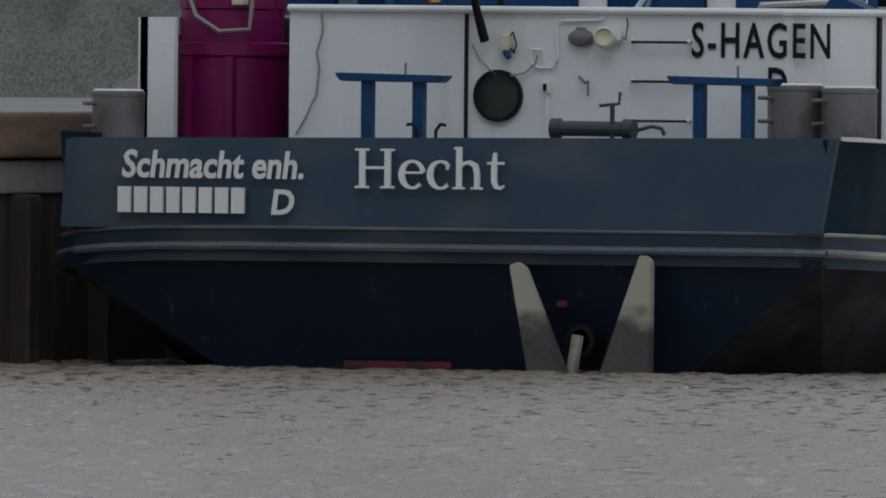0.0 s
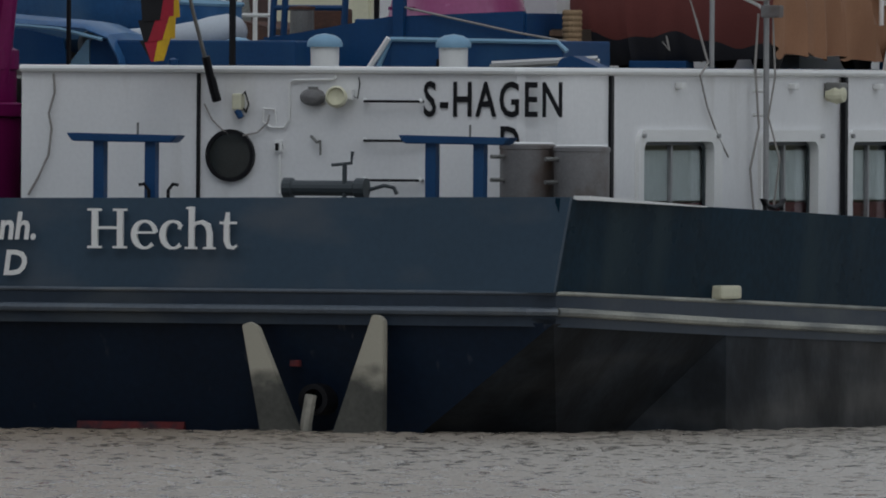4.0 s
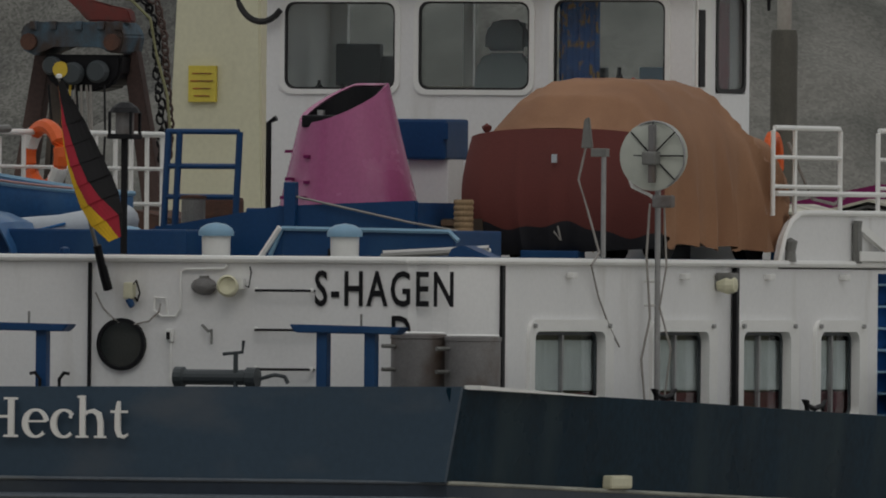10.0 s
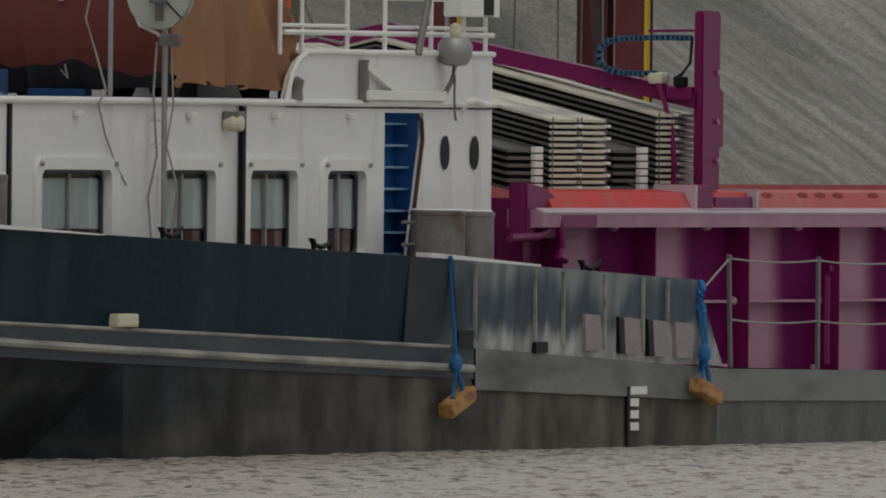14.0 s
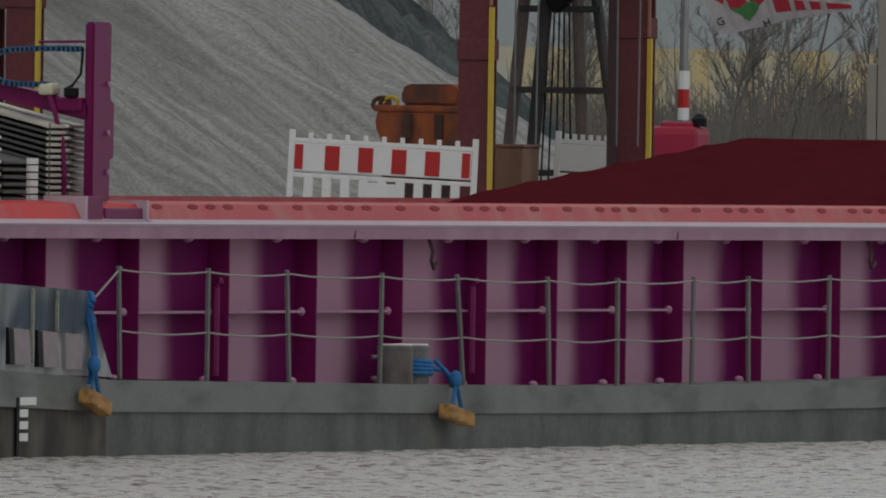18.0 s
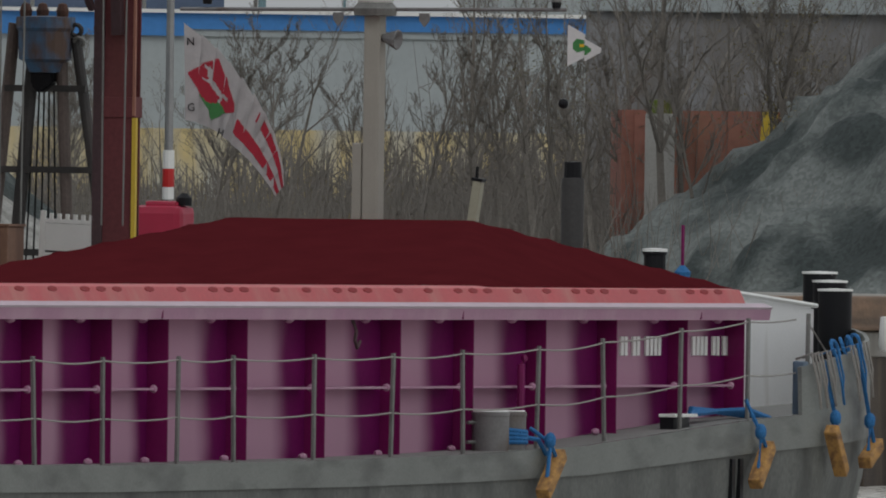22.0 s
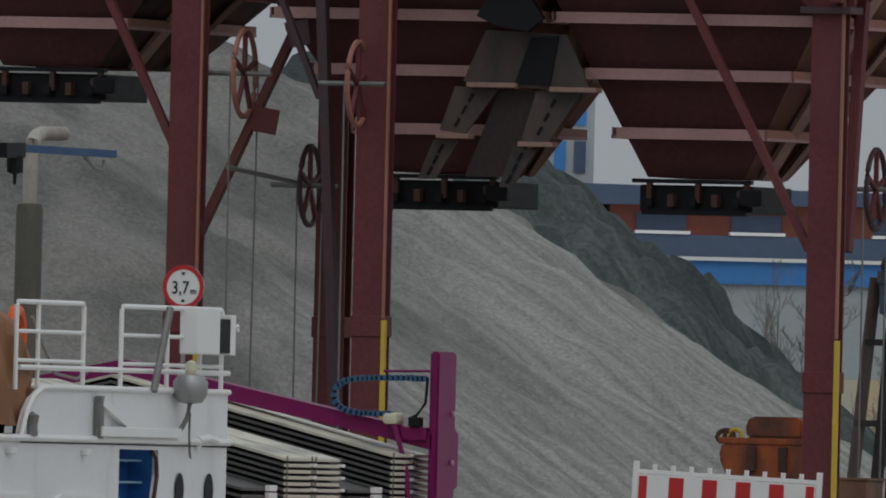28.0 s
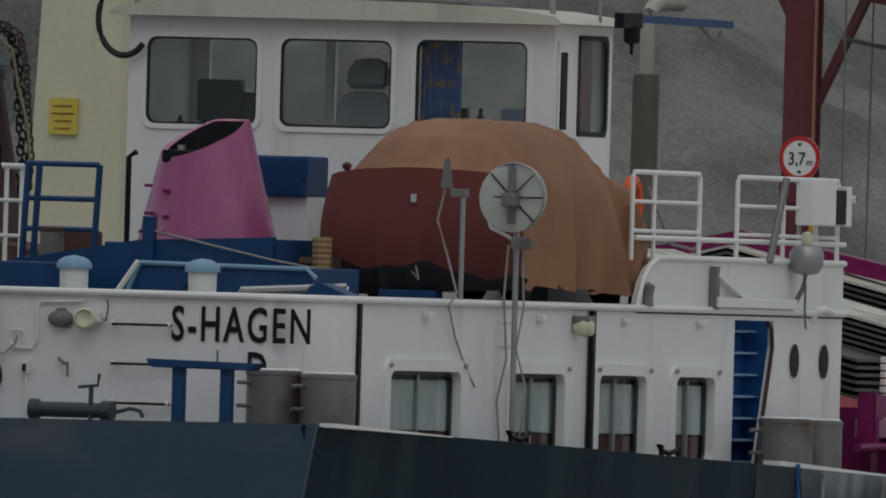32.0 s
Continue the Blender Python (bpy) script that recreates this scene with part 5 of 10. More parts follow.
part("door_latch", tubed([(1.96, 3.5, 2.8), (1.92, 3.42, 2.74), (1.92, 3.4, 2.75)], 0.014, 6), DULLSTEEL, barge)
part("door_latch", tubed([(1.95, 3.4, 2.76), (1.93, 3.39, 2.62)], 0.012, 6), DULLSTEEL, barge)

# mooring winch behind the bulwark
winch = part("mooring_winch", lathed([(0, 0), (0.1, 0), (0.1, 0.08), (0.075, 0.1), (0.075, 0.72), (0.1, 0.74), (0.1, 0.84), (0, 0.84)], 14, m=pose(0.9, 3.32, 2.31, 90, 0, 0)), SCREENGREY, barge, "dark mooring winch behind the transom")
part("handle", tubed([(0.86, 2.69, 2.2), (0.86, 2.69, 2.55)], 0.025, 6), SCREENGREY, winch)
part("handle", tubed([(0.86, 2.82, 2.53), (0.86, 2.62, 2.55), (0.86, 2.61, 2.66)], 0.018, 6), SCREENGREY, winch)
part("lever", tubed([(0.9, 2.45, 2.3), (0.9, 2.3, 2.34), (0.9, 2.2, 2.32), (0.9, 2.17, 2.26)], 0.02, 6), SCREENGREY, winch)
for y in (4.55, 4.35):
    part("hook", tubed([(0.5, y, 2.1), (0.5, y, 2.28), (0.5, y + (0.05 if y < 4.5 else -0.05) * -1, 2.34), (0.5, y + (-0.1 if y > 4.5 else 0.1) * -1, 2.33)], 0.018, 6), BLACK, barge)

# the two blue tee rests on the after deck
for yc in (4.83, 1.42):
    rest = part("hawser_rest", prismed([(yc - 0.57, 2.8), (yc + 0.58, 2.82), (yc + 0.52, 2.74), (yc - 0.5, 2.73)], 0.5, 0.72, "yz", 0.012), BLUE, barge, "blue painted tee-shaped hawser rest")
    for dy in (0.27, -0.26 if yc > 3 else -0.22):
        part("post", boxed(0.56, yc + dy - 0.055, 1.05, 0.67, yc + dy + 0.055, 2.75, bevel=0.012), BLUE, rest)
    part("pin", tubed([(0.6, yc - 0.12, 2.78), (0.6, yc - 0.12, 2.92)], 0.012, 6), DULLSTEEL, rest)


def bollard(x, y, z0, z1, r, name="bollard"):
    b = part(name, lathed([(0, z0), (r, z0), (r, z1 - 0.05), (r * 1.03, z1 - 0.045), (r * 1.03, z1 - 0.01), (r * 0.97, z1), (0, z1 + 0.01)], 22, (x, y, 0)), GREYBOLLARD, barge, "thick grey steel bollard", smooth=True)
    for dz in (0.12, 0.34):
        if z1 - dz > z0 + 0.05:
            part("lug", tubed([(x - 0.7 * r, y + 0.55 * r, z1 - dz), (x - 1.35 * r, y + 0.85 * r, z1 - dz)], 0.022, 6), DULLSTEEL, b)
    part("top_plate", lathed([(0, z1), (r * 0.96, z1 + 0.004), (r * 0.9, z1 + 0.018), (0, z1 + 0.02)], 22, (x, y, 0)), WHITE_TRIM, b)
    return b


bollard(1.5, 1.08, 1.0, 2.74, 0.265)
bollard(1.5, 0.53, 1.0, 2.72, 0.265)
bollard(12.95, 0.32, 0.9, 2.38, 0.27)
bollard(13.75, 0.32, 0.9, 2.37, 0.27)
bollard(29.25, 0.25, 0.6, 1.1, 0.19)
bollard(29.75, 0.25, 0.6, 1.1, 0.19)
bollard(49.35, 0.25, 0.6, 1.18, 0.21)
bollard(49.95, 0.25, 0.6, 1.18, 0.21)
bollard(1.2, 7.95, 1.0, 2.62, 0.25)
part("cleat_top", boxed(55.6, 0.12, 1.1, 56.45, 0.32, 1.14, bevel=0.01), WHITE_TRIM, barge)
part("cleat_post", boxed(55.6, 0.14, 0.85, 56.2, 0.3, 1.1), BLACK, barge)
for x in (9.3, 16.65, 5.35):
    z = lerp_table(BULWARK_TOP, x)
    f = part("fairlead", tubed([(x - 0.2, 0.12, z + 0.0), (x - 0.2, 0.12, z + 0.1), (x - 0.28, 0.12, z + 0.12), (x - 0.2, 0.12, z + 0.06), (x, 0.12, z + 0.03), (x + 0.2, 0.12, z + 0.06), (x + 0.28, 0.12, z + 0.11), (x + 0.22, 0.12, z + 0.02)], 0.026, 7), BLACK, barge, "black cast fairlead on the bulwark")

# bulwark caps, fender pad, freeing ports, draught marks
for a, b, dz in ((0.35, 3.3, 0.0), (11.9, 14.9, 0.02)):
    za, zb = lerp_table(BULWARK_TOP, a), lerp_table(BULWARK_TOP, b)
    part("bulwark_cap", prismed([(a, za - 0.01), (b, zb - 0.01), (b, zb + dz), (a, za + dz + 0.03)], -0.03, 0.14, "xz"), WHITE_TRIM, barge)
part("fender_pad", boxed(3.66, -0.04, 1.27, 4.18, 0.12, 1.4, bevel=0.03), CREAM, barge, "pale fender pad")
for x0, x1, z0, z1 in ((12.55, 12.96, 1.02, 1.2), (14.69, 15.02, 0.97, 1.08)):
    part("freeing_port", boxed(x0, -0.07, z0, x1, 0.05, z1), BLACK, barge)
SLOTGREY = surface("lilac_grey_slot", (0.3, 0.25, 0.265), 0.7, vary=0.2, scale=5, fine=30, bump=0.05)
for x0, wd, pale in ((16.02, 0.44, 1), (16.98, 0.13, 0), (17.13, 0.44, 1), (17.8, 0.13, 0), (17.95, 0.42, 1), (18.58, 0.46, 1)):
    zb, zt = lerp_table(KNUCKLE, x0) + 0.06, lerp_table(KNUCKLE, x0) + 0.43
    part("worn_slot", prismed([(x0, zt), (x0 + wd, zt - 0.02), (x0 + wd + 0.06, zb), (x0 + 0.06, zb)], -0.075, 0.02, "xz"), SLOTGREY if pale else BLACK, barge)
for x in (13.0, 14.65, 15.44, 16.6, 17.68, 18.38):
    zb, zt = lerp_table(KNUCKLE, x) + 0.1, lerp_table(BULWARK_TOP, x) - 0.03
    part("bulwark_rib", beamed((x - 0.05, -0.078, zt), (x + 0.06, -0.04, zb), 0.04, 0.03), PALERAIL, barge)
for k in range(4):
    z = 0.62 - k * 0.12
    part("draught_mark", boxed(17.42, -0.045, z - 0.08, 17.6 + (0.28 if k == 0 else 0.05), -0.03, z), WHITE_TRIM, barge)
part("draught_plate", boxed(17.35, -0.04, -0.05, 17.42, -0.02, 0.62), BLACK, barge)
for x in (57.35, 57.65):
    part("hull_batten", boxed(x - 0.06, side_y(x) - 0.03, -0.1, x + 0.06, side_y(x) + 0.03, 0.62), BLACK, barge)

# railing of the side deck
STANCH = [20.64, 23.18, 25.63, 28.37, 30.96, 33.66, 35.83, 38.25, 40.12, 42.79, 45.43, 47.94, 50.53, 52.96, 55.71, 58.22, 60.45]
for k, x in enumerate(STANCH):
    zb = lerp_table(KNUCKLE, x)
    lean = (-0.08, 0.0, -0.12, 0.03, -0.25, -0.1, -0.03, 0.02, -0.05, 0.0, 0.06, -0.06, 0.05, -0.1, 0.02, 0.0, 0.03)[k]
    st = part("stanchion", tubed([(x, 0.1, zb - 0.02), (x + lean, 0.1, zb + 1.16)], 0.028, 6), DULLSTEEL, barge, "bent grey railing post" if abs(lean) > 0.09 else "")
for z_up in (1.12, 0.5):
    pts = []
    for a, b in zip(STANCH, STANCH[1:]):
        for j in range(5):
            u = j / 5
            x = a + (b - a) * u
            pts.append((x, 0.1, lerp_table(KNUCKLE, x) + z_up - 0.03 * 4 * u * (1 - u)))
    part("guard_wire", tubed(pts, 0.01, 5), ROPEGREY, barge, "slack wire guard line")
part("guard_wire", tubed([(19.35, 0.05, 1.45), (20.64, 0.1, 1.92)], 0.012, 5), ROPEGREY, barge)
part("guard_wire", tubed([(60.45, 0.1, 2.2), (62.0, 0.3, 1.75)], 0.01, 5), ROPEGREY, barge)

# bow: bulwark, anchor gear and breasthook
PALEBLUEGREY = surface("grey_blue_bulwark_end", (0.1, 0.15, 0.21), 0.55, vary=0.15, scale=3, bump=0.08)
xs = [59.9, 60.4, 61, 61.5, 62, 62.7, 63.4, 64.1, 64.8, 65.4, 66, 66.5, 66.85, 67]
rows = []
for k in (0.0, 0.5, 1.0):
    line = [(x, side_y(x) - 0.03 + 0.02 * k, lerp_table(KNUCKLE, x) - 0.02 + k * (0.58 + 0.05 * (x - 60))) for x in xs]
    line += [(x, BEAM - y, z) for x, y, z in reversed(line[:-1])]
    rows.append(line)
part("bow_bulwark", solid(rows, 0.05), STRAKE, barge, "grey bow bulwark hung with ropes")
part("bulwark_end", boxed(60.02, 0.0, 1.12, 60.2, 0.14, 1.74, bevel=0.02), PALEBLUEGREY, barge)
for x, y, top in ((66.1, 1.77, 2.77), (65.75, 1.53, 2.67), (65.3, 1.32, 2.57)):
    b = part("bow_bollard", lathed([(0, 1.1), (0.2, 1.1), (0.2, top - 0.03), (0.21, top - 0.03), (0.21, top - 0.02), (0, top - 0.01)], 20, (x, y, 0)), BLACK, barge, "tall black bow bollard with white top", smooth=True)
    part("white_top", lathed([(0.212, top - 0.026), (0.212, top), (0, top + 0.008)], 20, (x, y, 0)), WHITE_TRIM, b)
part("bow_locker", prismed([(60.5, 1.0), (64.6, 1.0), (64.6, 2.36), (60.5, 2.56)], 1.35, 4.0, "xz", 0.03), WHITE, barge, "white sloping bow locker")
part("locker_rim", tubed([(60.5, 1.33, 2.57), (64.6, 1.33, 2.37)], 0.03, 6), WHITE_TRIM, barge)
part("coaming_door", boxed(60.02, 0.85, 1.1, 60.06, 1.9, 2.2), MAGENTA, barge)
part("roller", lathed([(0, 0), (0.16, 0), (0.18, 0.1), (0.16, 0.4), (0, 0.42)], 14, m=pose(64.7, 0.4, 1.85, 0, 0, 0)), WHITE_TRIM, barge, "white roller fairlead at the bow", smooth=True)
mast_pipe = part("vent_pipe", lathed([(0, 0), (0.13, 0), (0.13, 0.26), (0.145, 0.27), (0.145, 0.3), (0, 0.31)], 16, (66.0, 3.8, 2.68)), BLACK, barge)
part("vent_cap", lathed([(0, 0.31), (0.15, 0.3), (0.15, 0.335), (0, 0.345)], 16, (66.0, 3.8, 2.68)), WHITE_TRIM, mast_pipe)
part("vent_foot", tubed([(66.0, 3.8, 1.2), (66.0, 3.8, 2.7)], 0.1, 10), BLACK, barge)
part("jack_staff", tubed([(66.45, 3.6, 1.2), (66.45, 3.6, 3.3)], 0.022, 6), MAGENTA, barge)
part("rope_coil", lathed([(0.03, 0), (0.09, 0.03), (0.1, 0.12), (0.03, 0.2)], 10, (66.45, 3.6, 2.62)), ROPEBLUE, barge)

# ---- on the after roof ----
# magenta funnel hood, cut open at a slant
def slant_z(a):
    """Height of the hood's rim round its axis: low in front and to port, high behind."""
    return 1.74 - 0.42 * max(0.0, min(1.0, 0.45 * (1 - math.cos(a)) + 0.3 * (1 + math.sin(a)) - 0.35))


def funnel():
    f = thing("funnel_hood", "faded pink funnel hood with slanted dark mouth", "funnel", at=(8.0, 4.5, 3.42))
    bm = bmesh.new()
    n = 36
    base = [bm.verts.new((0.62 * math.cos(a), 0.7 * math.sin(a), 0.5)) for a in [2 * math.pi * k / n for k in range(n)]]
    rim, mouth = [], []
    for k in range(n):
        a = 2 * math.pi * k / n
        y = 0.43 * math.sin(a) + 0.06
        z = slant_z(a)
        rim.append(bm.verts.new((0.46 * math.cos(a), y, z)))
        mouth.append(bm.verts.new((0.41 * math.cos(a), 0.39 * math.sin(a) + 0.06, z - 0.02)))
    for k in range(n):
        j = (k + 1) % n
        bm.faces.new((base[k], base[j], rim[j], rim[k]))
        bm.faces.new((rim[k], rim[j], mouth[j], mouth[k]))
    body = part("hood", bm, PINK, f, "", smooth=True)
    bm = bmesh.new()
    lo = [bm.verts.new((0.36 * math.cos(2 * math.pi * k / n), 0.4 * math.sin(2 * math.pi * k / n), 0.7)) for k in range(n)]
    hi = [bm.verts.new((0.415 * math.cos(2 * math.pi * k / n), 0.392 * math.sin(2 * math.pi * k / n) + 0.06, 0)) for k, v in enumerate(lo)]
    for k in range(n):
        a = 2 * math.pi * k / n
        hi[k].co.z = slant_z(a) - 0.035
    for k in range(n):
        j = (k + 1) % n
        bm.faces.new((lo[k], hi[k], hi[j], lo[j]))
    bm.faces.new(lo)
    part("lining", bm, BLACK, f, "black lining")
    part("exhaust_cap", boxed(-0.42, 0.02, 1.3, -0.16, 0.34, 1.42, bevel=0.02), BLACK, f)
    part("cap_pin", tubed([(-0.3, 0.18, 1.42), (-0.3, 0.18, 1.47)], 0.04, 8), STEEL, f)
    for dy, dz in ((0.44, 1.05), (0.42, 0.78), (0.24, 1.0), (0.22, 0.75), (0.24, 0.6), (0.46, 0.6)):
        part("louvre", boxed(-0.62 + (0.7 - dz) * -0.15, dy - 0.03, dz, -0.5, dy + 0.03, dz + 0.03, m=pose(0.05, 0, 0)), MAGENTA, f)
    part("plinth", boxed(-0.75, -0.78, 0.0, 0.75, 0.78, 0.51, bevel=0.02), BLUE, f)


funnel()

# blue steel bulwarks round the engine hatch
hatch = thing("engine_hatch", "dark blue engine hatch with sloping steel sides", "hatch", at=(6.0, 4.0, 3.42))
part("front_side", prismed([(-1.03, 0.0), (-1.03, 0.59), (0.38, 0.53), (1.56, 0.33), (1.75, 0.24), (1.75, 0.0)], -0.04, 0.04, "yz"), BLUE, hatch)
part("end_side", boxed(0.0, -1.05, 0.0, 1.6, -0.99, 0.57), BLUE, hatch)
part("end_side", boxed(0.0, 1.7, 0.0, 1.6, 1.75, 0.3), BLUE, hatch)
part("post", boxed(-0.1, 0.2, 0.0, 0.0, 0.32, 0.76, bevel=0.01), BLUE, hatch)
part("cable", tubed([(-0.06, 0.2, 0.62), (-0.1, -0.4, 0.5), (-0.1, -1.0, 0.38), (-0.1, -1.5, 0.3), (-0.2, -1.8, 0.05)], 0.012, 5), ROPEGREY, hatch)
crate = thing("louvred_crate", "small brown wooden crate with slats beside the car", "crate", at=(6.6, 2.78, 3.42))
part("back", boxed(-0.02, -0.15, 0.0, 0.3, 0.15, 0.42), DARKTIMBER, crate)
for k in range(5):
    part("slat", boxed(-0.05, -0.16, 0.03 + 0.08 * k, -0.02, 0.16, 0.085 + 0.08 * k, bevel=0.006), TIMBER, crate)
sky_l = thing("skylight", "low blue skylight box with pale edges", "skylight", at=(4.0, 2.7, 3.42))
part("box_side", boxed(0, -0.95, 0.0, 1.2, 0.85, 0.3, bevel=0.02), BLUE, sky_l)
part("edge_rail", tubed([(-0.02, 0.95, 0.05), (-0.02, 0.82, 0.31), (-0.02, -0.9, 0.29), (-0.02, -1.0, 0.2)], 0.025, 6), PALEBLUE, sky_l)
part("edge_rail", tubed([(-0.04, 1.05, 0.02), (-0.04, 0.84, 0.32)], 0.03, 6), WHITE_TRIM, sky_l)
part("lid_knob", boxed(-0.06, 0.2, 0.0, 0.02, 0.34, 0.12, bevel=0.01), BLACK, sky_l)
locker = thing("deck_locker", "blue deck locker across the after roof", "locker", at=(4.4, 5.9, 3.42))
part("body", boxed(0, -1.2, 0.0, 1.0, 0.95, 0.29, bevel=0.02), BLUE, locker)
part("end_plate", prismed([(0.95, 0.0), (1.2, 0.0), (0.98, 0.28), (0.95, 0.29)], -0.02, 0.1, "yz"), PALEBLUE, locker)


def mushroom(x, y, h=0.34, s=1.0):
    m_ = thing("mushroom_vent", "white mushroom vent with pale blue cap", "vent", at=(x, y, 3.42), group="mushroom vents")
    part("stem", lathed([(0, 0), (0.135 * s, 0), (0.14 * s, 0.24 * s), (0, 0.24 * s)], 18), WHITE_TRIM, m_, smooth=True)
    part("cap", lathed([(0, 0.23 * s), (0.17 * s, 0.23 * s), (0.172 * s, 0.27 * s), (0.15 * s, 0.31 * s), (0.09 * s, 0.345 * s), (0, 0.36 * s)], 18), PALEBLUE, m_, smooth=True)


mushroom(3.0, 3.8)
mushroom(3.0, 2.47)
mushroom(5.6, 6.55, s=0.95)
mushroom(5.0, 5.55, s=0.9)
vent = thing("box_vent", "white ventilation trunk with blue lid", "vent", at=(9.5, 4.2, 3.42))
part("trunk", boxed(-0.2, -0.21, 0.0, 0.2, 0.22, 1.05, bevel=0.02), WHITE, vent)
lid = part("lid", boxed(-0.3, -0.22, 1.0, 0.3, 0.34, 1.4, bevel=0.03), BLUE, vent)
part("hinge", boxed(-0.34, -0.26, 1.2, -0.28, -0.2, 1.36), BLUE, lid)
spar = thing("spare_pole", "bundle of grey poles lying on the roof", "pole", at=(3.2, 2.0, 3.47))
for k in range(3):
    part("pole", tubed([(0.05 * k, 0.18, 0.03 * (k % 2)), (0.4 + 0.05 * k, -0.75, 0.06 + 0.03 * (k % 2))], 0.025, 7), (DULLSTEEL, STEEL, WHITE_TRIM)[k], spar)
wedge = thing("blue_tarpaulin", "small folded blue tarpaulin on the roof edge", "tarpaulin", at=(2.9, 1.05, 3.43))
part("cloth", prismed([(0.28, 0.0), (0.22, 0.12), (0.1, 0.15), (-0.2, 0.03), (-0.25, 0.0)], -0.15, 0.15, "yz", 0.01), BLUE, wedge)
reel = thing("hose_reel", "coiled tan rope on a reel", "rope reel", at=(6.5, 2.68, 3.64))
for k in range(7):
    part("coil", lathed([(0.09, 0), (0.1, 0.02), (0.1, 0.035), (0.09, 0.055)], 14, (0, 0, 0.055 * k)), surface("tan_rope", (0.3, 0.2, 0.11), 0.85, vary=0.2, scale=20, bump=0.4) if k == 0 else bpy.data.materials["tan_rope"], reel)


# ---- the covered car ----
def covered_car():
    car = thing("covered_car", "small car under a two-tone brown canvas cover", "car", at=(7.0, 1.86, 3.42))
    # half widths and heights along the car, tail first; the tail is the near end
    prof = [(0.0, 0.9, 0.42, 1.3), (0.05, 0.98, 0.25, 1.34), (0.35, 1.0, 0.2, 1.62), (0.8, 1.0, 0.18, 1.78), (1.6, 1.0, 0.16, 1.8), (2.2, 1.0, 0.14, 1.76), (2.8, 1.0, 0.12, 1.5), (3.4, 0.98, 0.12, 1.32), (3.8, 0.92, 0.14, 1.12), (4.0, 0.8, 0.2, 0.8)]
    fine = []
    for (a, b) in zip(prof, prof[1:]):
        for j in range(9):
            fine.append([p + (q - p) * j / 9 for p, q in zip(a, b)])
    fine.append(prof[-1])
    rows = []
    for i, (x, w, z0, z1) in enumerate(fine):
        row = []
        m_ = 30
        for k in range(m_ + 1):
            a = math.pi * k / m_
            cx, sx = math.cos(a), math.sin(a)
            y = -w * math.copysign(abs(cx) ** 0.42, cx)
            t_ = sx ** 0.62
            z = z0 + (z1 - z0) * t_
            if z > 1.2:
                y *= 1 - 0.17 * (z - 1.2) / max(0.1, z1 - 1.2)
            if x > 3.0:
                y *= 1 - 0.1 * (x - 3.0) * max(0.0, 0.7 - z)
            # the pillar's edge under the canvas, then folds that fall from it
            edge = math.exp(-((x - 2.1 - 1.1 * (1.75 - z)) / 0.09) ** 2) - 0.7 * math.exp(-((x - 2.3 - 1.1 * (1.75 - z)) / 0.12) ** 2)
            low = max(0.0, min(1.0, (1.25 - z) / 0.8))
            drape = 0.0
            for at, width, deep in ((0.42, 0.07, 0.09), (0.95, 0.09, 0.14), (1.45, 0.07, 0.12), (1.8, 0.09, 0.16), (2.45, 0.12, 0.2), (3.0, 0.08, 0.1), (3.4, 0.07, 0.08)):
                drape += deep * math.exp(-((x - at - 0.22 * (1.0 - z) * (at - 1.4)) / width) ** 2)
            fold = 0.09 * edge + low * (drape - 0.05) + 0.035 * noise.noise(Vector((x * 2.6, y * 0.6, 0.5 * z))) + 0.02 * noise.noise(Vector((x * 8, 0.6 * z, 4))) * low
            row.append((x + 0.02 * math.sin(k * 1.7) * (x < 0.1), y * (1 + fold), z + 0.04 * noise.noise(Vector((x * 3, k * 0.7, 0))) * (1 if 0 < k < m_ else 2.5)))
        rows.append(row)
    bm = bmesh.new()
    sheet(bm, rows[1:])
    part("cover_top", bm, TAN, car, "light tan canvas over roof and sides", smooth=True)
    # the darker tail flap, draped from the rear window line over a painted shadow
    cols, lev = 60, 14

    def tail(u, z):
        top = 1.3 - 0.08 * abs(u) ** 3
        v_ = (z - 0.08) / (top - 0.08)
        bulge = 0.14 * math.sin(math.pi * max(0.0, min(1.0, v_)) ** 0.85)
        crease = 0.035 * math.exp(-((u + 0.36 + 0.05 * v_) / 0.035) ** 2) + 0.03 * math.exp(-((u + 0.08 - 0.06 * v_) / 0.05) ** 2) - 0.03 * math.exp(-((u - 0.1) / 0.06) ** 2) + 0.03 * math.exp(-((u - 0.46) / 0.05) ** 2) + 0.02 * math.exp(-((u + 0.75) / 0.05) ** 2)
        return (-0.02 - bulge - crease * (1.1 - v_) + 0.18 * abs(u) ** 8, -u * (1.0 + 0.06 * math.sin(max(0.0, v_) * 3)), z)

    def split(u):
        return 0.36 - 0.1 * max(0.0, u) + 0.035 * math.sin(u * 6 + 0.8) + 0.02 * math.sin(u * 15)

    spans = ((lambda u: split(u), lambda u: 1.3 - 0.08 * abs(u) ** 3), (lambda u: 0.07 + 0.05 * max(0.0, u + 0.55), lambda u: split(u) + 0.004))
    # blue-black band: the shadow low on the tail put into colour
    hem = surface("blue_black_tail_shade", (0.008, 0.008, 0.013), 0.6, vary=0.4, scale=4, fine=30, bump=0.2)
    for (low_, high_), name, mat_, lab in zip(spans, ("cover_tail", "cover_hem"), (BROWNCANVAS, hem), ("dark brown canvas tail flap", "blue-black shaded foot of the cover's tail")):
        bm = bmesh.new()
        sheet(bm, [[tail(u, low_(u) + (high_(u) - low_(u)) * j / lev) for u in [-1 + 2 * k / cols for k in range(cols + 1)]] for j in range(lev + 1)])
        part(name, bm, mat_, car, lab, smooth=True)
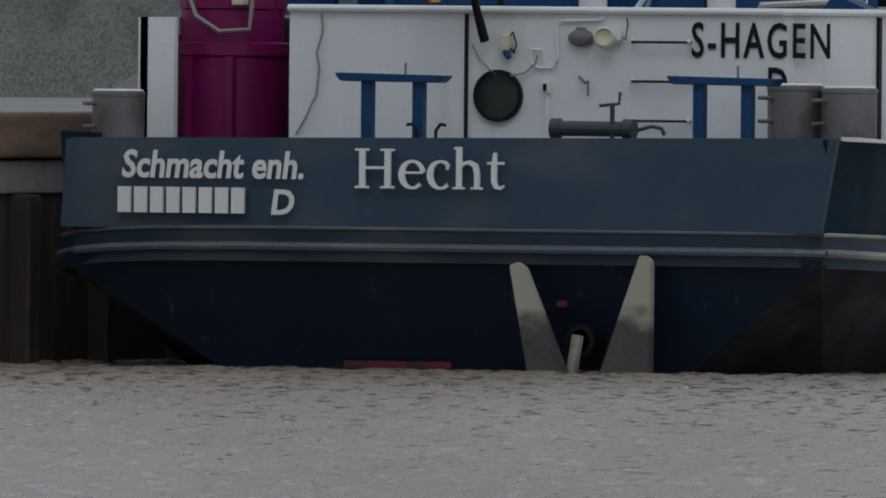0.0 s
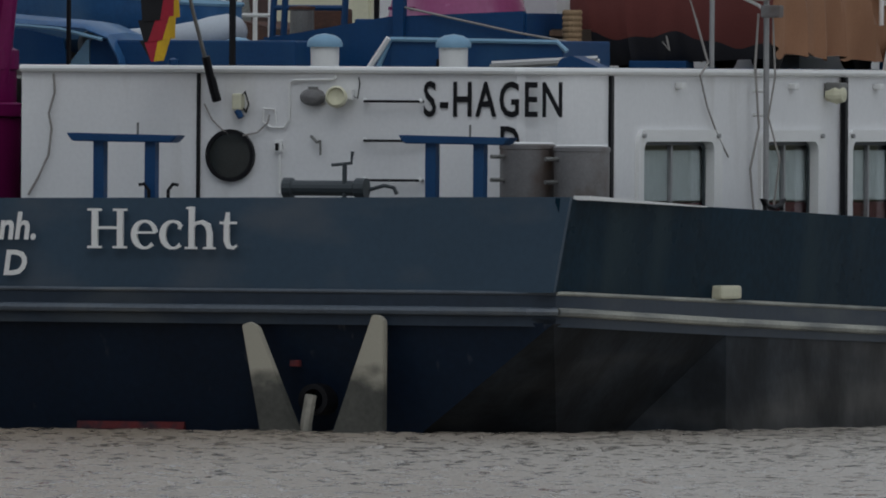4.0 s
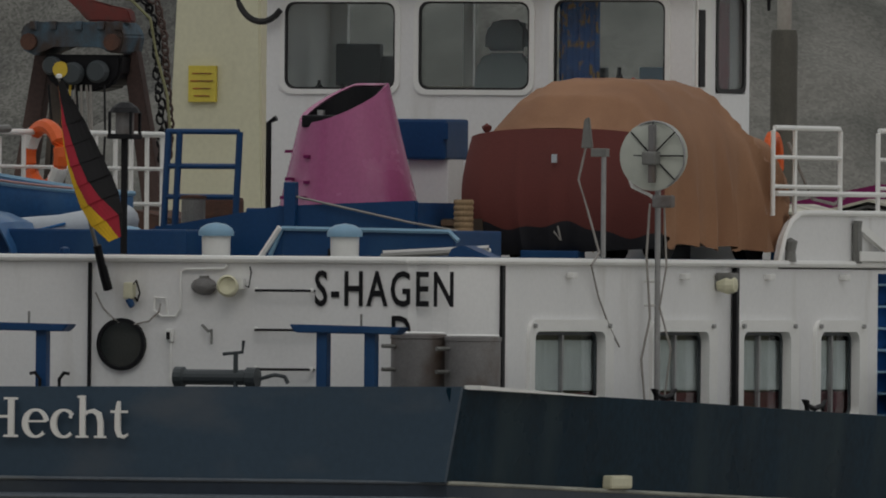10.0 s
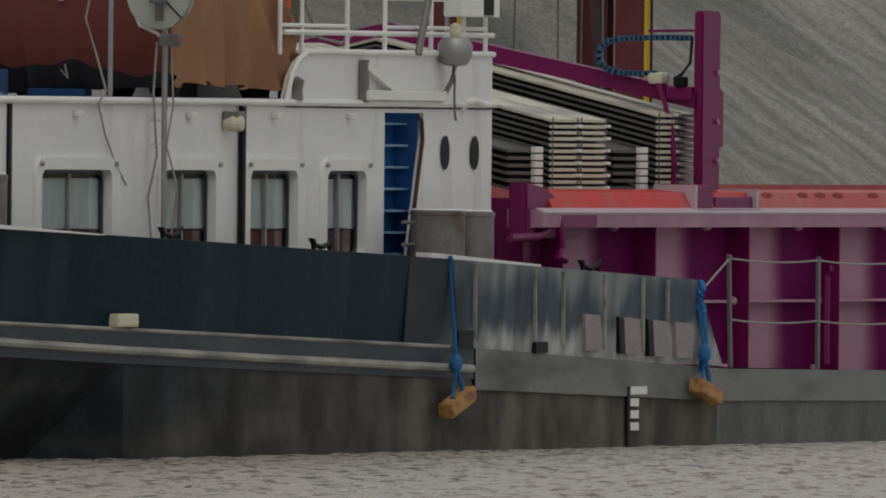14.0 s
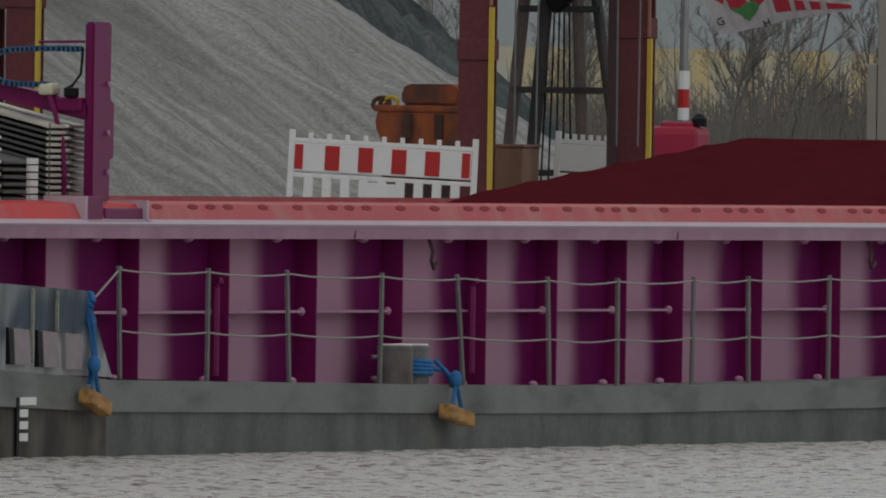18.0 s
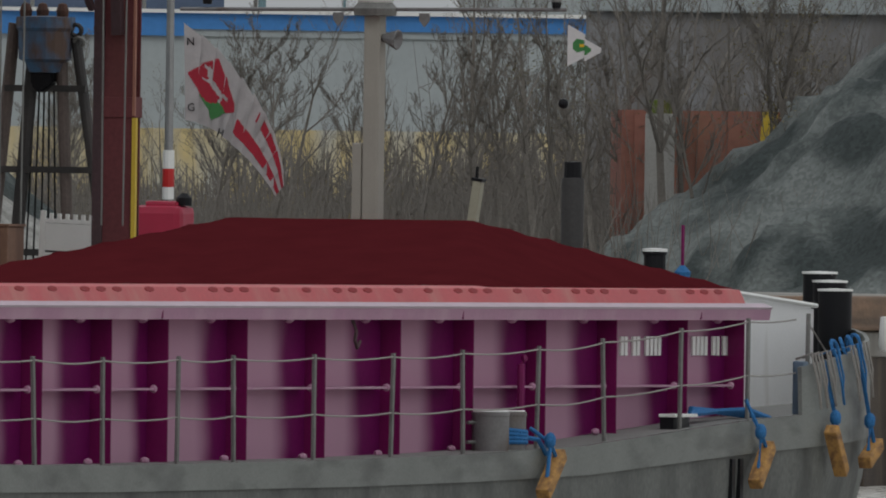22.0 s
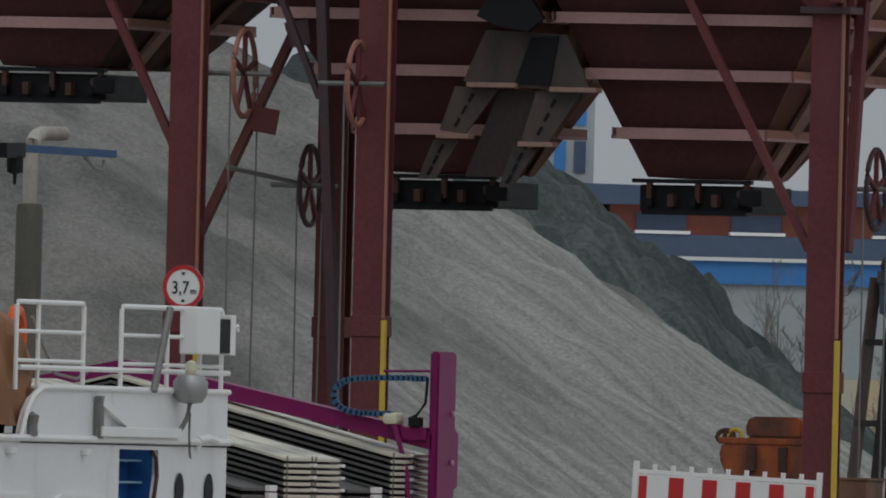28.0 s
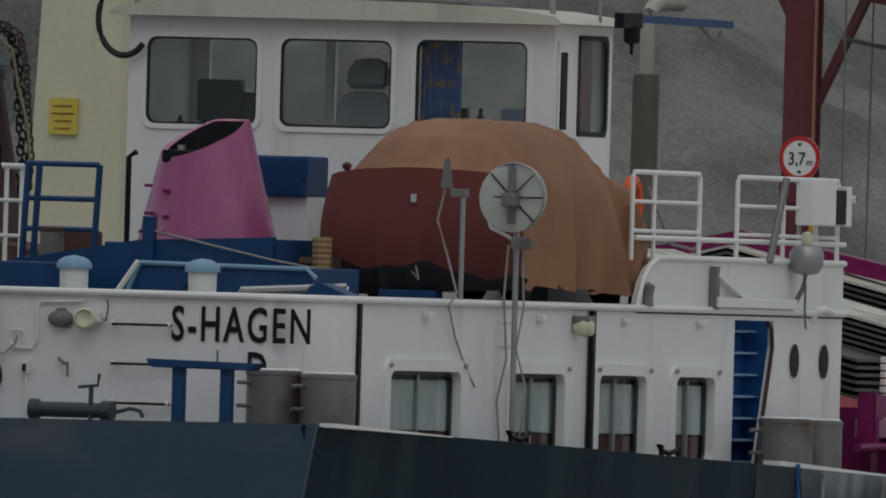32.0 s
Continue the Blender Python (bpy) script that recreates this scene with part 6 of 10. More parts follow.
    part("label_tag", boxed(-0.19, -0.015, 0.97, -0.165, 0.035, 1.05), HOSE, car)
    part("side_mirror", lathed([(0, -0.05), (0.04, -0.02), (0.05, 0.02), (0, 0.05)], 10, (0.42, 0.96, 1.3)), BROWNCANVAS, car)
    part("underbody", boxed(0.15, -0.8, 0.18, 3.7, 0.8, 0.5), BLACK, car)
    for x in (0.75, 3.1):
        for y in (-0.8, 0.62):
            w = part("wheel", lathed([(0.12, 0), (0.26, 0.0), (0.3, 0.03), (0.3, 0.15), (0.26, 0.18), (0.12, 0.18)], 22, m=pose(x, y + 0.18, 0.3, 90, 0, 0)), RUBBER, car)
            part("rim", lathed([(0, 0.02), (0.17, 0.02), (0.19, 0.04), (0.17, 0.17), (0, 0.17)], 16, m=pose(x, y + 0.18, 0.3, 90, 0, 0)), BLACK, w)
    part("bumper", boxed(-0.05, -0.85, 0.25, 0.1, 0.85, 0.42, bevel=0.03), BLACK, car)
    part("tie_string", tubed([(-0.1, -0.02, 0.48), (-0.12, 0.03, 0.3), (-0.12, -0.04, 0.22), (-0.12, 0.0, 0.4)], 0.012, 5), ROPEGREY, car)
    for y in (-0.95, -0.52):
        part("wheel_chock", boxed(3.2 + (y + 0.95), y - 0.08, 0.0, 3.35 + (y + 0.95), y + 0.04, 0.24, bevel=0.01), BLUE, car)


covered_car()
ramp = thing("car_ramp", "dark blue wheel ramp under the car", "ramp", at=(7.2, 1.9, 3.42))
part("plate", boxed(-0.2, -0.95, 0.0, 3.8, 0.85, 0.05, bevel=0.01), BLUE, ramp)
part("stop", boxed(-0.3, -0.25, 0.02, -0.1, 0.35, 0.12, bevel=0.01), BLUE, ramp)

# ---- aerials by the car ----
dish = thing("satellite_dish", "round grey mesh dish on a pole clamped to the deckhouse", "satellite dish", at=(6.37, 0.62, 1.3))
part("pole", tubed([(0.05, 0.0, 0.75), (0.03, 0.0, 3.0)], 0.03, 8), STEEL, dish)
DISHM = surface("grey_dish_mesh", (0.45, 0.47, 0.42), 0.6, vary=0.1, scale=8, fine=150, bump=0.3)
pan = part("dish_pan", lathed([(0, 0.03), (0.15, 0.026), (0.28, 0.012), (0.33, 0.0), (0.34, 0.006), (0.28, 0.02), (0.15, 0.034), (0, 0.04)], 32, m=pose(-0.08, 0.0, 3.16, 0, -84, 6)), DISHM, dish, "pale mesh dish face")
part("rim", tubed([(-0.08 + 0.03 * math.cos(a), 0.33 * math.cos(a), 3.16 + 0.33 * math.sin(a)) for a in [k * math.pi / 16 for k in range(32)]], 0.012, 6, closed=True), STEEL, pan)
for k in range(8):
    a = k * math.pi / 4
    part("spoke", tubed([(-0.135, 0, 3.16), (-0.115, 0.32 * math.cos(a), 3.16 + 0.32 * math.sin(a))], 0.008, 5), BLACK, pan)
part("hub", boxed(-0.26, -0.09, 3.07, -0.12, 0.06, 3.2, bevel=0.02), DULLSTEEL, dish)
part("hub_arm", boxed(-0.24, -0.06, 2.9, -0.16, 0.0, 3.46, bevel=0.01), GREYBOLLARD, dish)
part("bracket", tubed([(0, 0.3, 2.98), (-0.08, 0.22, 2.86), (-0.05, 0.05, 2.78), (0.02, 0, 2.72)], 0.018, 6), WHITE_TRIM, dish)
part("receiver", boxed(-0.18, -0.22, 2.66, -0.06, -0.02, 2.78, bevel=0.02), GREYBOLLARD, dish)
part("cable", tubed([(-0.02, 0.06, 2.7), (-0.05, 0.08, 2.2), (-0.02, 0.05, 1.6), (-0.04, 0.13, 1.2), (-0.02, 0.1, 0.8)], 0.012, 5), ROPEGREY, dish)
part("cable", tubed([(0.0, -0.08, 2.66), (0.02, -0.1, 2.1), (0.0, -0.04, 1.7), (0.0, -0.16, 1.3), (0.0, -0.1, 0.85)], 0.01, 5), ROPEGREY, dish)
for zz in (1.95, 1.72):
    part("clamp", tubed([(0.03, 0.0, zz), (0.06, 0.14, zz)], 0.018, 6), WHITE_TRIM, dish)
aerial = thing("whip_aerial", "small paddle aerial on a steel post", "aerial", at=(5.0, 0.98, 3.42))
part("post", tubed([(0, -0.36, 0.05), (0, -0.36, 1.1)], 0.026, 8), STEEL, aerial)
part("clamp", boxed(-0.05, -0.4, 1.02, 0.05, -0.24, 1.1, bevel=0.01), DULLSTEEL, aerial)
part("paddle", prismed([(-0.26, 1.1), (-0.14, 1.1), (-0.17, 1.38), (-0.22, 1.4)], -0.05, -0.01, "yz", 0.01), DULLSTEEL, aerial)
part("cable", tubed([(-0.02, -0.18, 1.1), (0, -0.1, 0.8), (0, -0.2, 0.5), (-0.02, -0.33, 0.1), (-0.3, -0.36, -0.02)], 0.012, 5), ROPEGREY, aerial)

# small fittings on the side wall
for x in (4.5, 7.42, 9.65, 11.66):
    lg = part("wall_lug", boxed(x - 0.05, 0.7, 3.27, x + 0.07, 0.78, 3.33, bevel=0.015), WHITE_TRIM, barge)
horn = part("wall_lamp", lathed([(0, 0), (0.06, 0.0), (0.09, 0.1), (0.07, 0.18), (0, 0.2)], 12, m=pose(8.35, 0.76, 3.22, 90, 0, 0)), CREAM, barge, "cream deck lamp on the side wall")
part("lamp_base", boxed(8.3, 0.6, 3.24, 8.5, 0.77, 3.34, bevel=0.02), DULLSTEEL, horn)
part("cable", tubed([(5.0, 0.74, 3.4), (5.2, 0.745, 3.1), (5.5, 0.745, 2.8), (5.75, 0.745, 2.62)], 0.01, 5), ROPEGREY, barge)
for x, z in ((14.28, 2.95), (15.09, 2.95)):
    part("oval_port", lathed([(0, 0), (0.09, 0), (0.11, 0.015), (0, 0.015)], 20, m=pose(x, 0.775, z, 90, 0, 0) @ Matrix.Diagonal((1.05, 1.55, 1, 1))), BLACK, barge, "narrow oval port")

# ---- railing and lamps on the raised house ----
def guard(x0, x1, posts, z0, z1, y=0.82, mids=2, name="guard_rail"):
    g = part(name, tubed([(x0, y, z0), (x0, y, z1 - 0.03), (x0 + 0.04, y, z1), (x1 - 0.04, y, z1), (x1, y, z1 - 0.03), (x1, y, z0)], 0.025, 8), WHITE_TRIM, barge, "white tubular guard rail")
    for k in range(mids):
        z = z0 + (z1 - z0) * (k + 1) / (mids + 1)
        part("rail_bar", tubed([(x0, y, z), (x1, y, z)], 0.022, 6), WHITE_TRIM, g)
    for x in posts:
        part("rail_post", tubed([(x, y, z0), (x, y, z1)], 0.024, 6), WHITE_TRIM, g)
    return g


guard(9.92, 11.72, (10.5,), 3.9, 4.76)
guard(12.74, 15.5, (14.0, 14.9), 3.9, 4.75)
part("rail_bar", tubed([(10.0, 0.82, 4.12), (15.7, 0.82, 4.12)], 0.03, 6), WHITE_TRIM, barge)
part("stair_handrail", tubed([(13.4, 0.72, 3.92), (13.75, 0.7, 4.75)], 0.04, 8), DULLSTEEL, barge)
box_l = thing("signal_box", "white signal light box with dark edge on the rail", "signal light", at=(14.85, 0.75, 4.3))
part("case", boxed(-0.45, -0.1, 0.0, 0.17, 0.1, 0.47, bevel=0.02), WHITE_TRIM, box_l)
part("dark_side", boxed(0.17, -0.1, 0.02, 0.45, 0.1, 0.36, bevel=0.01), BLACK, box_l)
part("side_plate", boxed(0.45, -0.1, 0.0, 0.6, 0.1, 0.4, bevel=0.01), WHITE_TRIM, box_l)
part("latch_arm", tubed([(0.6, -0.05, 0.28), (0.78, -0.05, 0.3), (0.78, -0.05, 0.24)], 0.014, 6), WHITE_TRIM, box_l)
horn2 = thing("search_light", "grey round searchlight on a bracket", "searchlight", at=(14.15, 0.62, 3.72))
part("drum", lathed([(0, -0.16), (0.12, -0.14), (0.17, -0.06), (0.175, 0.06), (0.13, 0.13), (0, 0.15)], 22, (0, 0, 0.24), ), STEEL, horn2, smooth=True)
part("top_knob", lathed([(0, 0.38), (0.05, 0.38), (0.06, 0.42), (0.05, 0.5), (0, 0.52)], 12), CREAM, horn2)
part("stalk", tubed([(0, 0, 0.1), (0.02, 0.04, -0.06), (0.02, 0.12, -0.2)], 0.025, 6), DULLSTEEL, horn2)
part("cable", tubed([(0.05, 0.02, 0.0), (0.12, 0.05, -0.25), (0.22, 0.08, -0.4), (0.3, 0.1, -0.45), (0.28, 0.1, -0.3)], 0.012, 5), DULLSTEEL, horn2)
frame_b = part("lamp_frame", boxed(11.95, 0.68, 3.46, 14.1, 0.76, 3.56, bevel=0.01), WHITE_TRIM, barge, "white steel lamp bracket")
part("bracket_post", boxed(11.92, 0.7, 3.44, 12.02, 0.76, 3.86), DULLSTEEL, frame_b)
part("bracket_brace", beamed((12.0, 0.72, 3.8), (13.0, 0.72, 3.5), 0.05, 0.08), WHITE_TRIM, frame_b)
part("gooseneck", tubed([(14.75, 0.78, 3.35), (14.75, 0.74, 3.45), (14.9, 0.7, 3.47), (15.1, 0.7, 3.44)], 0.04, 8), WHITE_TRIM, barge)
part("small_vent", lathed([(0, 0), (0.06, 0), (0.05, 0.1), (0.07, 0.2), (0, 0.24)], 10, (10.2, 0.74, 3.45)), DULLSTEEL, barge)

ring_o = thing("life_ring", "orange life ring with rope on the rail", "life ring", at=(10.75, 1.15, 4.42))
def torus(bm, R_, r_, m, n=24, k=8):
    tube(bm, [(m @ Vector((R_ * math.cos(2 * math.pi * i / n), R_ * math.sin(2 * math.pi * i / n), 0))) for i in range(n)], r_, k, closed=True)
    return bm


part("ring", torus(bmesh.new(), 0.26, 0.06, pose(0, 0, 0, 90, 0, 10)), BRIGHTORANGE, ring_o)
part("rope", tubed([(-0.1, -0.2, 0.2), (0.0, -0.3, -0.1), (0.3, -0.3, -0.35), (0.9, -0.3, -0.4), (1.3, -0.28, -0.3)], 0.017, 6), ROPEGREY, ring_o)

# ---- wheelhouse fittings and interior ----
hose = part("hose_loop", tubed([(10.9, 6.66 + 0.28 * math.cos(math.radians(a)), 6.15 + 0.37 * math.sin(math.radians(a))) for a in range(110, -150, -13)], 0.032, 8), RUBBER, wheelhouse, "black hose loop")
rail = part("roof_rail", tubed([(11.3, 6.7, 6.22), (11.3, 6.7, 6.5), (11.3, 6.62, 6.56), (11.3, 2.5, 6.6), (11.3, 2.4, 6.585), (11.3, 2.31, 6.54), (11.3, 2.27, 6.45), (11.3, 2.26, 6.22)], 0.03, 8), STEEL, wheelhouse, "galvanised roof rail")
part("rail_post", tubed([(11.3, 4.56, 6.3), (11.3, 4.56, 6.58)], 0.03, 8), STEEL, rail)
part("roof_panel", boxed(11.0, 3.2, 6.3, 12.6, 4.4, 6.34, bevel=0.008, m=pose(0, 0, 0.06)), DULLSTEEL, wheelhouse)
part("roof_panel", boxed(10.95, 4.5, 6.34, 12.5, 5.75, 6.38, bevel=0.008), STEEL, wheelhouse)
part("boat_pole", tubed([(10.92, 5.8, 6.36), (10.94, 3.6, 6.4), (10.95, 3.0, 6.38)], 0.03, 8), GREYBOLLARD, wheelhouse, "grey boat pole lying on the roof")
part("pole_cradle", boxed(10.9, 4.5, 6.35, 11.0, 4.56, 6.6, bevel=0.008), DULLSTEEL, wheelhouse)
for y, mat_, h in ((6.4, BLUE, 0.14), (6.15, CREAM, 0.1), (5.8, RED, 0.16), (5.2, BLUE, 0.18), (4.62, STEEL, 0.3), (3.88, BRIGHTORANGE, 0.16), (2.94, WHITE_TRIM, 0.26), (2.46, BLACK, 0.16), (4.15, STEEL, 0.2)):
    nl = part("mast_light", lathed([(0, 0), (0.018, 0), (0.02, 0.05), (0.038, 0.06), (0.038, 0.06 + h * 0.5), (0.02, 0.08 + h * 0.5), (0, 0.09 + h * 0.5)], 12, (11.3, y, 6.6)), mat_, wheelhouse)
    part("lamp_foot", lathed([(0, -0.12), (0.022, -0.11), (0.03, -0.04), (0.03, 0.01), (0, 0.02)], 10, (11.3, y, 6.58)), BLACK, nl)
part("roof_aerial", tubed([(11.9, 2.0, 6.2), (11.9, 2.0, 7.2)], 0.018, 6), STEEL, wheelhouse)
part("roof_horn", lathed([(0, 0), (0.06, 0), (0.1, 0.25), (0, 0.25)], 12, m=pose(11.4, 5.7, 6.36, 0, 0, 0)), CREAM, wheelhouse)
part("wheelhouse_mast", boxed(12.25, 5.0, 6.3, 12.33, 5.08, 7.4), STEEL, wheelhouse)
part("mast_base", boxed(12.2, 4.1, 6.3, 12.4, 4.24, 7.0, bevel=0.02), SCREENGREY, wheelhouse)
part("mast_base", boxed(12.15, 4.7, 6.3, 12.45, 5.05, 8.0, bevel=0.03), CREAM, wheelhouse)
boom = part("radar_arm", beamed((11.45, 1.6, 6.28), (14.4, 1.6, 6.27), 0.075, 0.075), BLUE, wheelhouse, "dark blue folded boom")
part("boom_sheath", beamed((11.4, 1.6, 6.25), (11.9, 1.6, 6.26), 0.1, 0.15), BLACK, boom)
part("boom_lamp", lathed([(0, 0.0), (0.015, 0.0), (0.02, 0.1), (0.08, 0.12), (0.085, 0.28), (0, 0.3)], 12, (11.75, 1.6, 5.92)), BLACK, boom)
part("boom_tackle", tubed([(13.6, 1.6, 6.24), (13.9, 1.6, 6.12), (14.1, 1.6, 6.1), (14.15, 1.6, 6.2)], 0.02, 6), DULLSTEEL, boom)
part("door_frame", boxed(11.08, 2.08, 4.2, 11.42, 2.108, 6.02, bevel=0.008), WHITE_TRIM, wheelhouse)
part("door_window", boxed(11.09, 2.065, 5.16, 11.24, 2.08, 5.92), BLACK, wheelhouse)
chair = thing("helm_chair", "high-backed grey helmsman's chair in the wheelhouse", "chair", at=(11.6, 4.34, 4.27))
part("backrest", prismed([(-0.32, 0.5), (0.3, 0.5), (0.3, 0.95), (0.26, 1.14), (0.16, 1.22), (-0.24, 1.22), (-0.32, 1.12)], -0.1, 0.02, "yz", 0.04), SEATGREY, chair)
part("headrest", prismed([(-0.26, 1.24), (0.18, 1.24), (0.2, 1.32), (0.15, 1.5), (0.06, 1.55), (-0.2, 1.55), (-0.27, 1.48)], -0.1, 0.0, "yz", 0.04), SEATGREY, chair)
part("seat", boxed(0.0, -0.3, 0.42, 0.5, 0.3, 0.55, bevel=0.04), BLACK, chair)
part("pedestal", lathed([(0, 0), (0.25, 0), (0.06, 0.08), (0.05, 0.42), (0, 0.42)], 14, (0.25, 0, 0)), DULLSTEEL, chair)
console = thing("helm_console", "dark helm console with screens", "console", at=(11.95, 4.5, 4.31))
part("desk", boxed(0, -1.9, 0.0, 0.5, 1.8, 0.85, bevel=0.03), INNER, console)
for y, w_, h_ in ((1.6, 0.24, 0.42), (1.15, 0.2, 0.3), (-0.9, 0.15, 0.2)):
    part("screen", boxed(0.1, y - w_, 0.85, 0.2, y + w_, 0.85 + h_, bevel=0.02), SCREENGREY, console)
part("paper_tray", boxed(0.0, -1.75, 0.85, 0.3, -1.45, 1.05, bevel=0.01), surface("pale_blue_box", (0.45, 0.58, 0.7), 0.6, bump=0.05), console)
cur = thing("wheelhouse_curtain", "blue curtain with orange and red pattern", "curtain", at=(11.25, 3.42, 5.0))
bm = bmesh.new()
sheet(bm, [[(0.03 * math.sin(k * 1.5), 0.2 - 0.42 * k / 30, z) for k in range(31)] for z in (0.0, 1.0)])
part("cloth", bm, CURTAINBLUE, cur)
for i, (y, r, h) in enumerate(((3.0, 0.05, 0.3), (2.85, 0.04, 0.2), (6.2, 0.04, 0.16), (5.95, 0.05, 0.13))):
    bt = thing("bottle", "dark bottle on the wheelhouse sill", "bottle", at=(11.3, y, 5.05), group="sill bottles")
    part("glass_body", lathed([(0, 0), (r, 0), (r, h * 0.6), (r * 0.4, h * 0.8), (r * 0.4, h), (0, h)], 12), RED if i == 1 else BLACK, bt)
sill = part("window_sill", boxed(11.06, 2.3, 5.0, 11.4, 6.5, 5.05), INNER, wheelhouse)

# ---- deck crane at the port quarter ----
crane = thing("deck_crane", "magenta hydraulic deck crane folded upright", "crane", at=(3.0, 7.55, 1.1))
part("pedestal", lathed([(0, 0), (0.55, 0), (0.55, 1.85), (0.58, 1.87), (0.58, 1.98), (0.5, 2.0), (0.5, 2.3), (0.42, 2.4), (0, 2.4)], 24), MAGENTA, crane, smooth=True)
part("side_box", prismed([(0.1, 0), (0.66, 0), (0.66, 2.12), (0.5, 2.12), (0.25, 1.8), (0.1, 1.75)], -0.3, 0.1, "yz", 0.01), MAGENTA, crane)
for y in (-0.22, 0.2):
    part("guide", boxed(-0.6, y - 0.04, 0.0, -0.5, y + 0.04, 1.86), MAGENTA, crane)
part("slew_ring", lathed([(0.45, 2.3), (0.52, 2.32), (0.52, 2.5), (0.4, 2.55), (0, 2.55)], 20), MAGENTA, crane)
part("column", prismed([(0.3, 2.4), (-0.42, 2.4), (-0.38, 3.3), (-0.3, 3.5), (0.2, 3.6), (0.35, 3.3)], -0.22, 0.22, "yz", 0.02), MAGENTA, crane)
part("boom", prismed([(0.22, 3.35), (-0.22, 3.35), (-0.42, 5.1), (-0.6, 6.9), (-0.17, 6.9), (0.0, 5.2)], -0.18, 0.18, "yz", 0.02), MAGENTA, crane)
part("boom_slot", boxed(-0.3, -0.02, 3.18, -0.2, 0.25, 3.52), BLACK, crane)
for y, x in ((-0.55, 0.0), (0.28, 0.05)):
    cyl = part("cylinder", tubed([(x - 0.1, y * 0.72, 2.2), (x - 0.1, y * 0.9 - 0.1, 4.05)], 0.1, 12), MAGENTA, crane)
    part("rod", tubed([(x - 0.1, y * 0.9 - 0.1, 4.0), (x - 0.1, y - 0.1, 5.2)], 0.065, 10), WHITE_TRIM, cyl)
    part("collar", tubed([(x - 0.1, y * 0.9 - 0.1, 3.9), (x - 0.1, y * 0.9 - 0.1, 4.08)], 0.115, 12), MAGENTA, cyl)
part("cross_pin", tubed([(0.06, -0.78, 5.3), (0.06, 0.36, 5.3)], 0.12, 14), MAGENTA, crane)
part("cross_tube", tubed([(-0.3, 0.5, 3.05), (-0.3, -0.2, 3.05), (-0.3, -0.38, 2.9)], 0.12, 12), MAGENTA, crane)
part("valve_box", boxed(-0.55, -0.35, 2.35, -0.42, -0.22, 2.52, bevel=0.02), CREAM, crane)
part("hydraulic_hose", tubed([(-0.5, 0.3, 2.6), (-0.55, 0.15, 2.25), (-0.56, -0.1, 2.1), (-0.52, -0.4, 2.12), (-0.5, -0.42, 2.4)], 0.022, 6), ROPEGREY, crane)
part("hydraulic_hose", tubed([(-0.5, 0.1, 2.5), (-0.56, 0.1, 3.0), (-0.45, 0.2, 3.3)], 0.02, 6), BLACK, crane)

# ---- boats on the port side roof ----
lifeboat = thing("work_boat", "blue open work boat with pale gunwale on the roof", "boat", at=(6.3, 7.3, 3.42))
def boat_shell(n=14):
    """Ribs of a small boat from its transom to its bow, which points to starboard."""
    rows = []
    for i in range(n + 1):
        u = i / n
        w = 0.62 * (1 - u ** 2.8) ** 0.6 if u < 1 else 0.015
        top = 0.86 - 0.34 * u + 0.1 * u ** 3
        low = 0.16 + 0.3 * u ** 2.5
        y = 0.92 - 2.15 * u
        rows.append([Vector((w * s, y + (0.12 if abs(s) < 0.8 and i == 0 else 0.0), low + (top - low) * h)) for s, h in ((-1, 1), (-0.95, 0.6), (-0.72, 0.2), (0, 0), (0.72, 0.2), (0.95, 0.6), (1, 1))])
    return rows


ribs = boat_shell()
part("shell", solid(ribs, 0.03), BOATBLUE, lifeboat, smooth=True)
bm = bmesh.new()
bm.faces.new([bm.verts.new(p) for p in ribs[0]])
part("transom_board", bm, PALEBLUE, lifeboat, "pale worn transom board")
gun = [r[0] for r in ribs] + [r[6] for r in reversed(ribs)]
part("gunwale", tubed([p + Vector((0, 0, 0.02)) for p in gun], 0.028, 6), PALEBLUE, lifeboat)
part("stripe", tubed([r[0] + Vector((-0.02, 0, 0.045)) for r in ribs[2:12]], 0.014, 6), PINKSTEEL, lifeboat, "faded red rubbing strip")
part("thwart", boxed(-0.5, 0.0, 0.5, 0.5, 0.22, 0.54), PALEBLUE, lifeboat)
for y in (0.6, -0.5):
    part("boat_chock", boxed(-0.4, y - 0.06, 0.0, 0.4, y + 0.06, 0.26, bevel=0.01), DARKTIMBER, lifeboat)
dinghy = thing("inflatable_dinghy", "grey inflatable dinghy with blue rope", "boat", at=(5.2, 6.45, 3.66))
side_pts = [(0.0, 0.75, 0.0), (0.0, 0.3, 0.01), (0.0, -0.1, 0.04), (0.06, -0.35, 0.09), (0.2, -0.5, 0.14), (0.4, -0.55, 0.16), (0.6, -0.5, 0.14), (0.74, -0.35, 0.09), (0.8, -0.1, 0.04), (0.8, 0.3, 0.01), (0.8, 0.75, 0.0)]
part("tube", tubed(side_pts, 0.15, 14), HOSE, dinghy, smooth=True)
part("tube_end", lathed([(0, -0.02), (0.1, 0.0), (0.15, 0.08)], 14, m=pose(0.0, 0.83, 0.0, 90, 0, 0)), HOSE, dinghy)
part("floor", boxed(0.1, -0.4, -0.14, 0.7, 0.7, -0.1), BLUE, dinghy)
part("rope", tubed([(-0.15, 0.45, 0.08), (-0.16, 0.2, 0.03), (-0.17, 0.14, -0.08), (-0.16, 0.05, 0.04), (-0.14, -0.2, 0.1)], 0.016, 6), ROPEBLUE, dinghy)
for y in (-0.2, 0.5):
    part("dinghy_rest", boxed(0.0, y - 0.04, -0.24, 0.8, y + 0.04, -0.13), DARKTIMBER, dinghy)
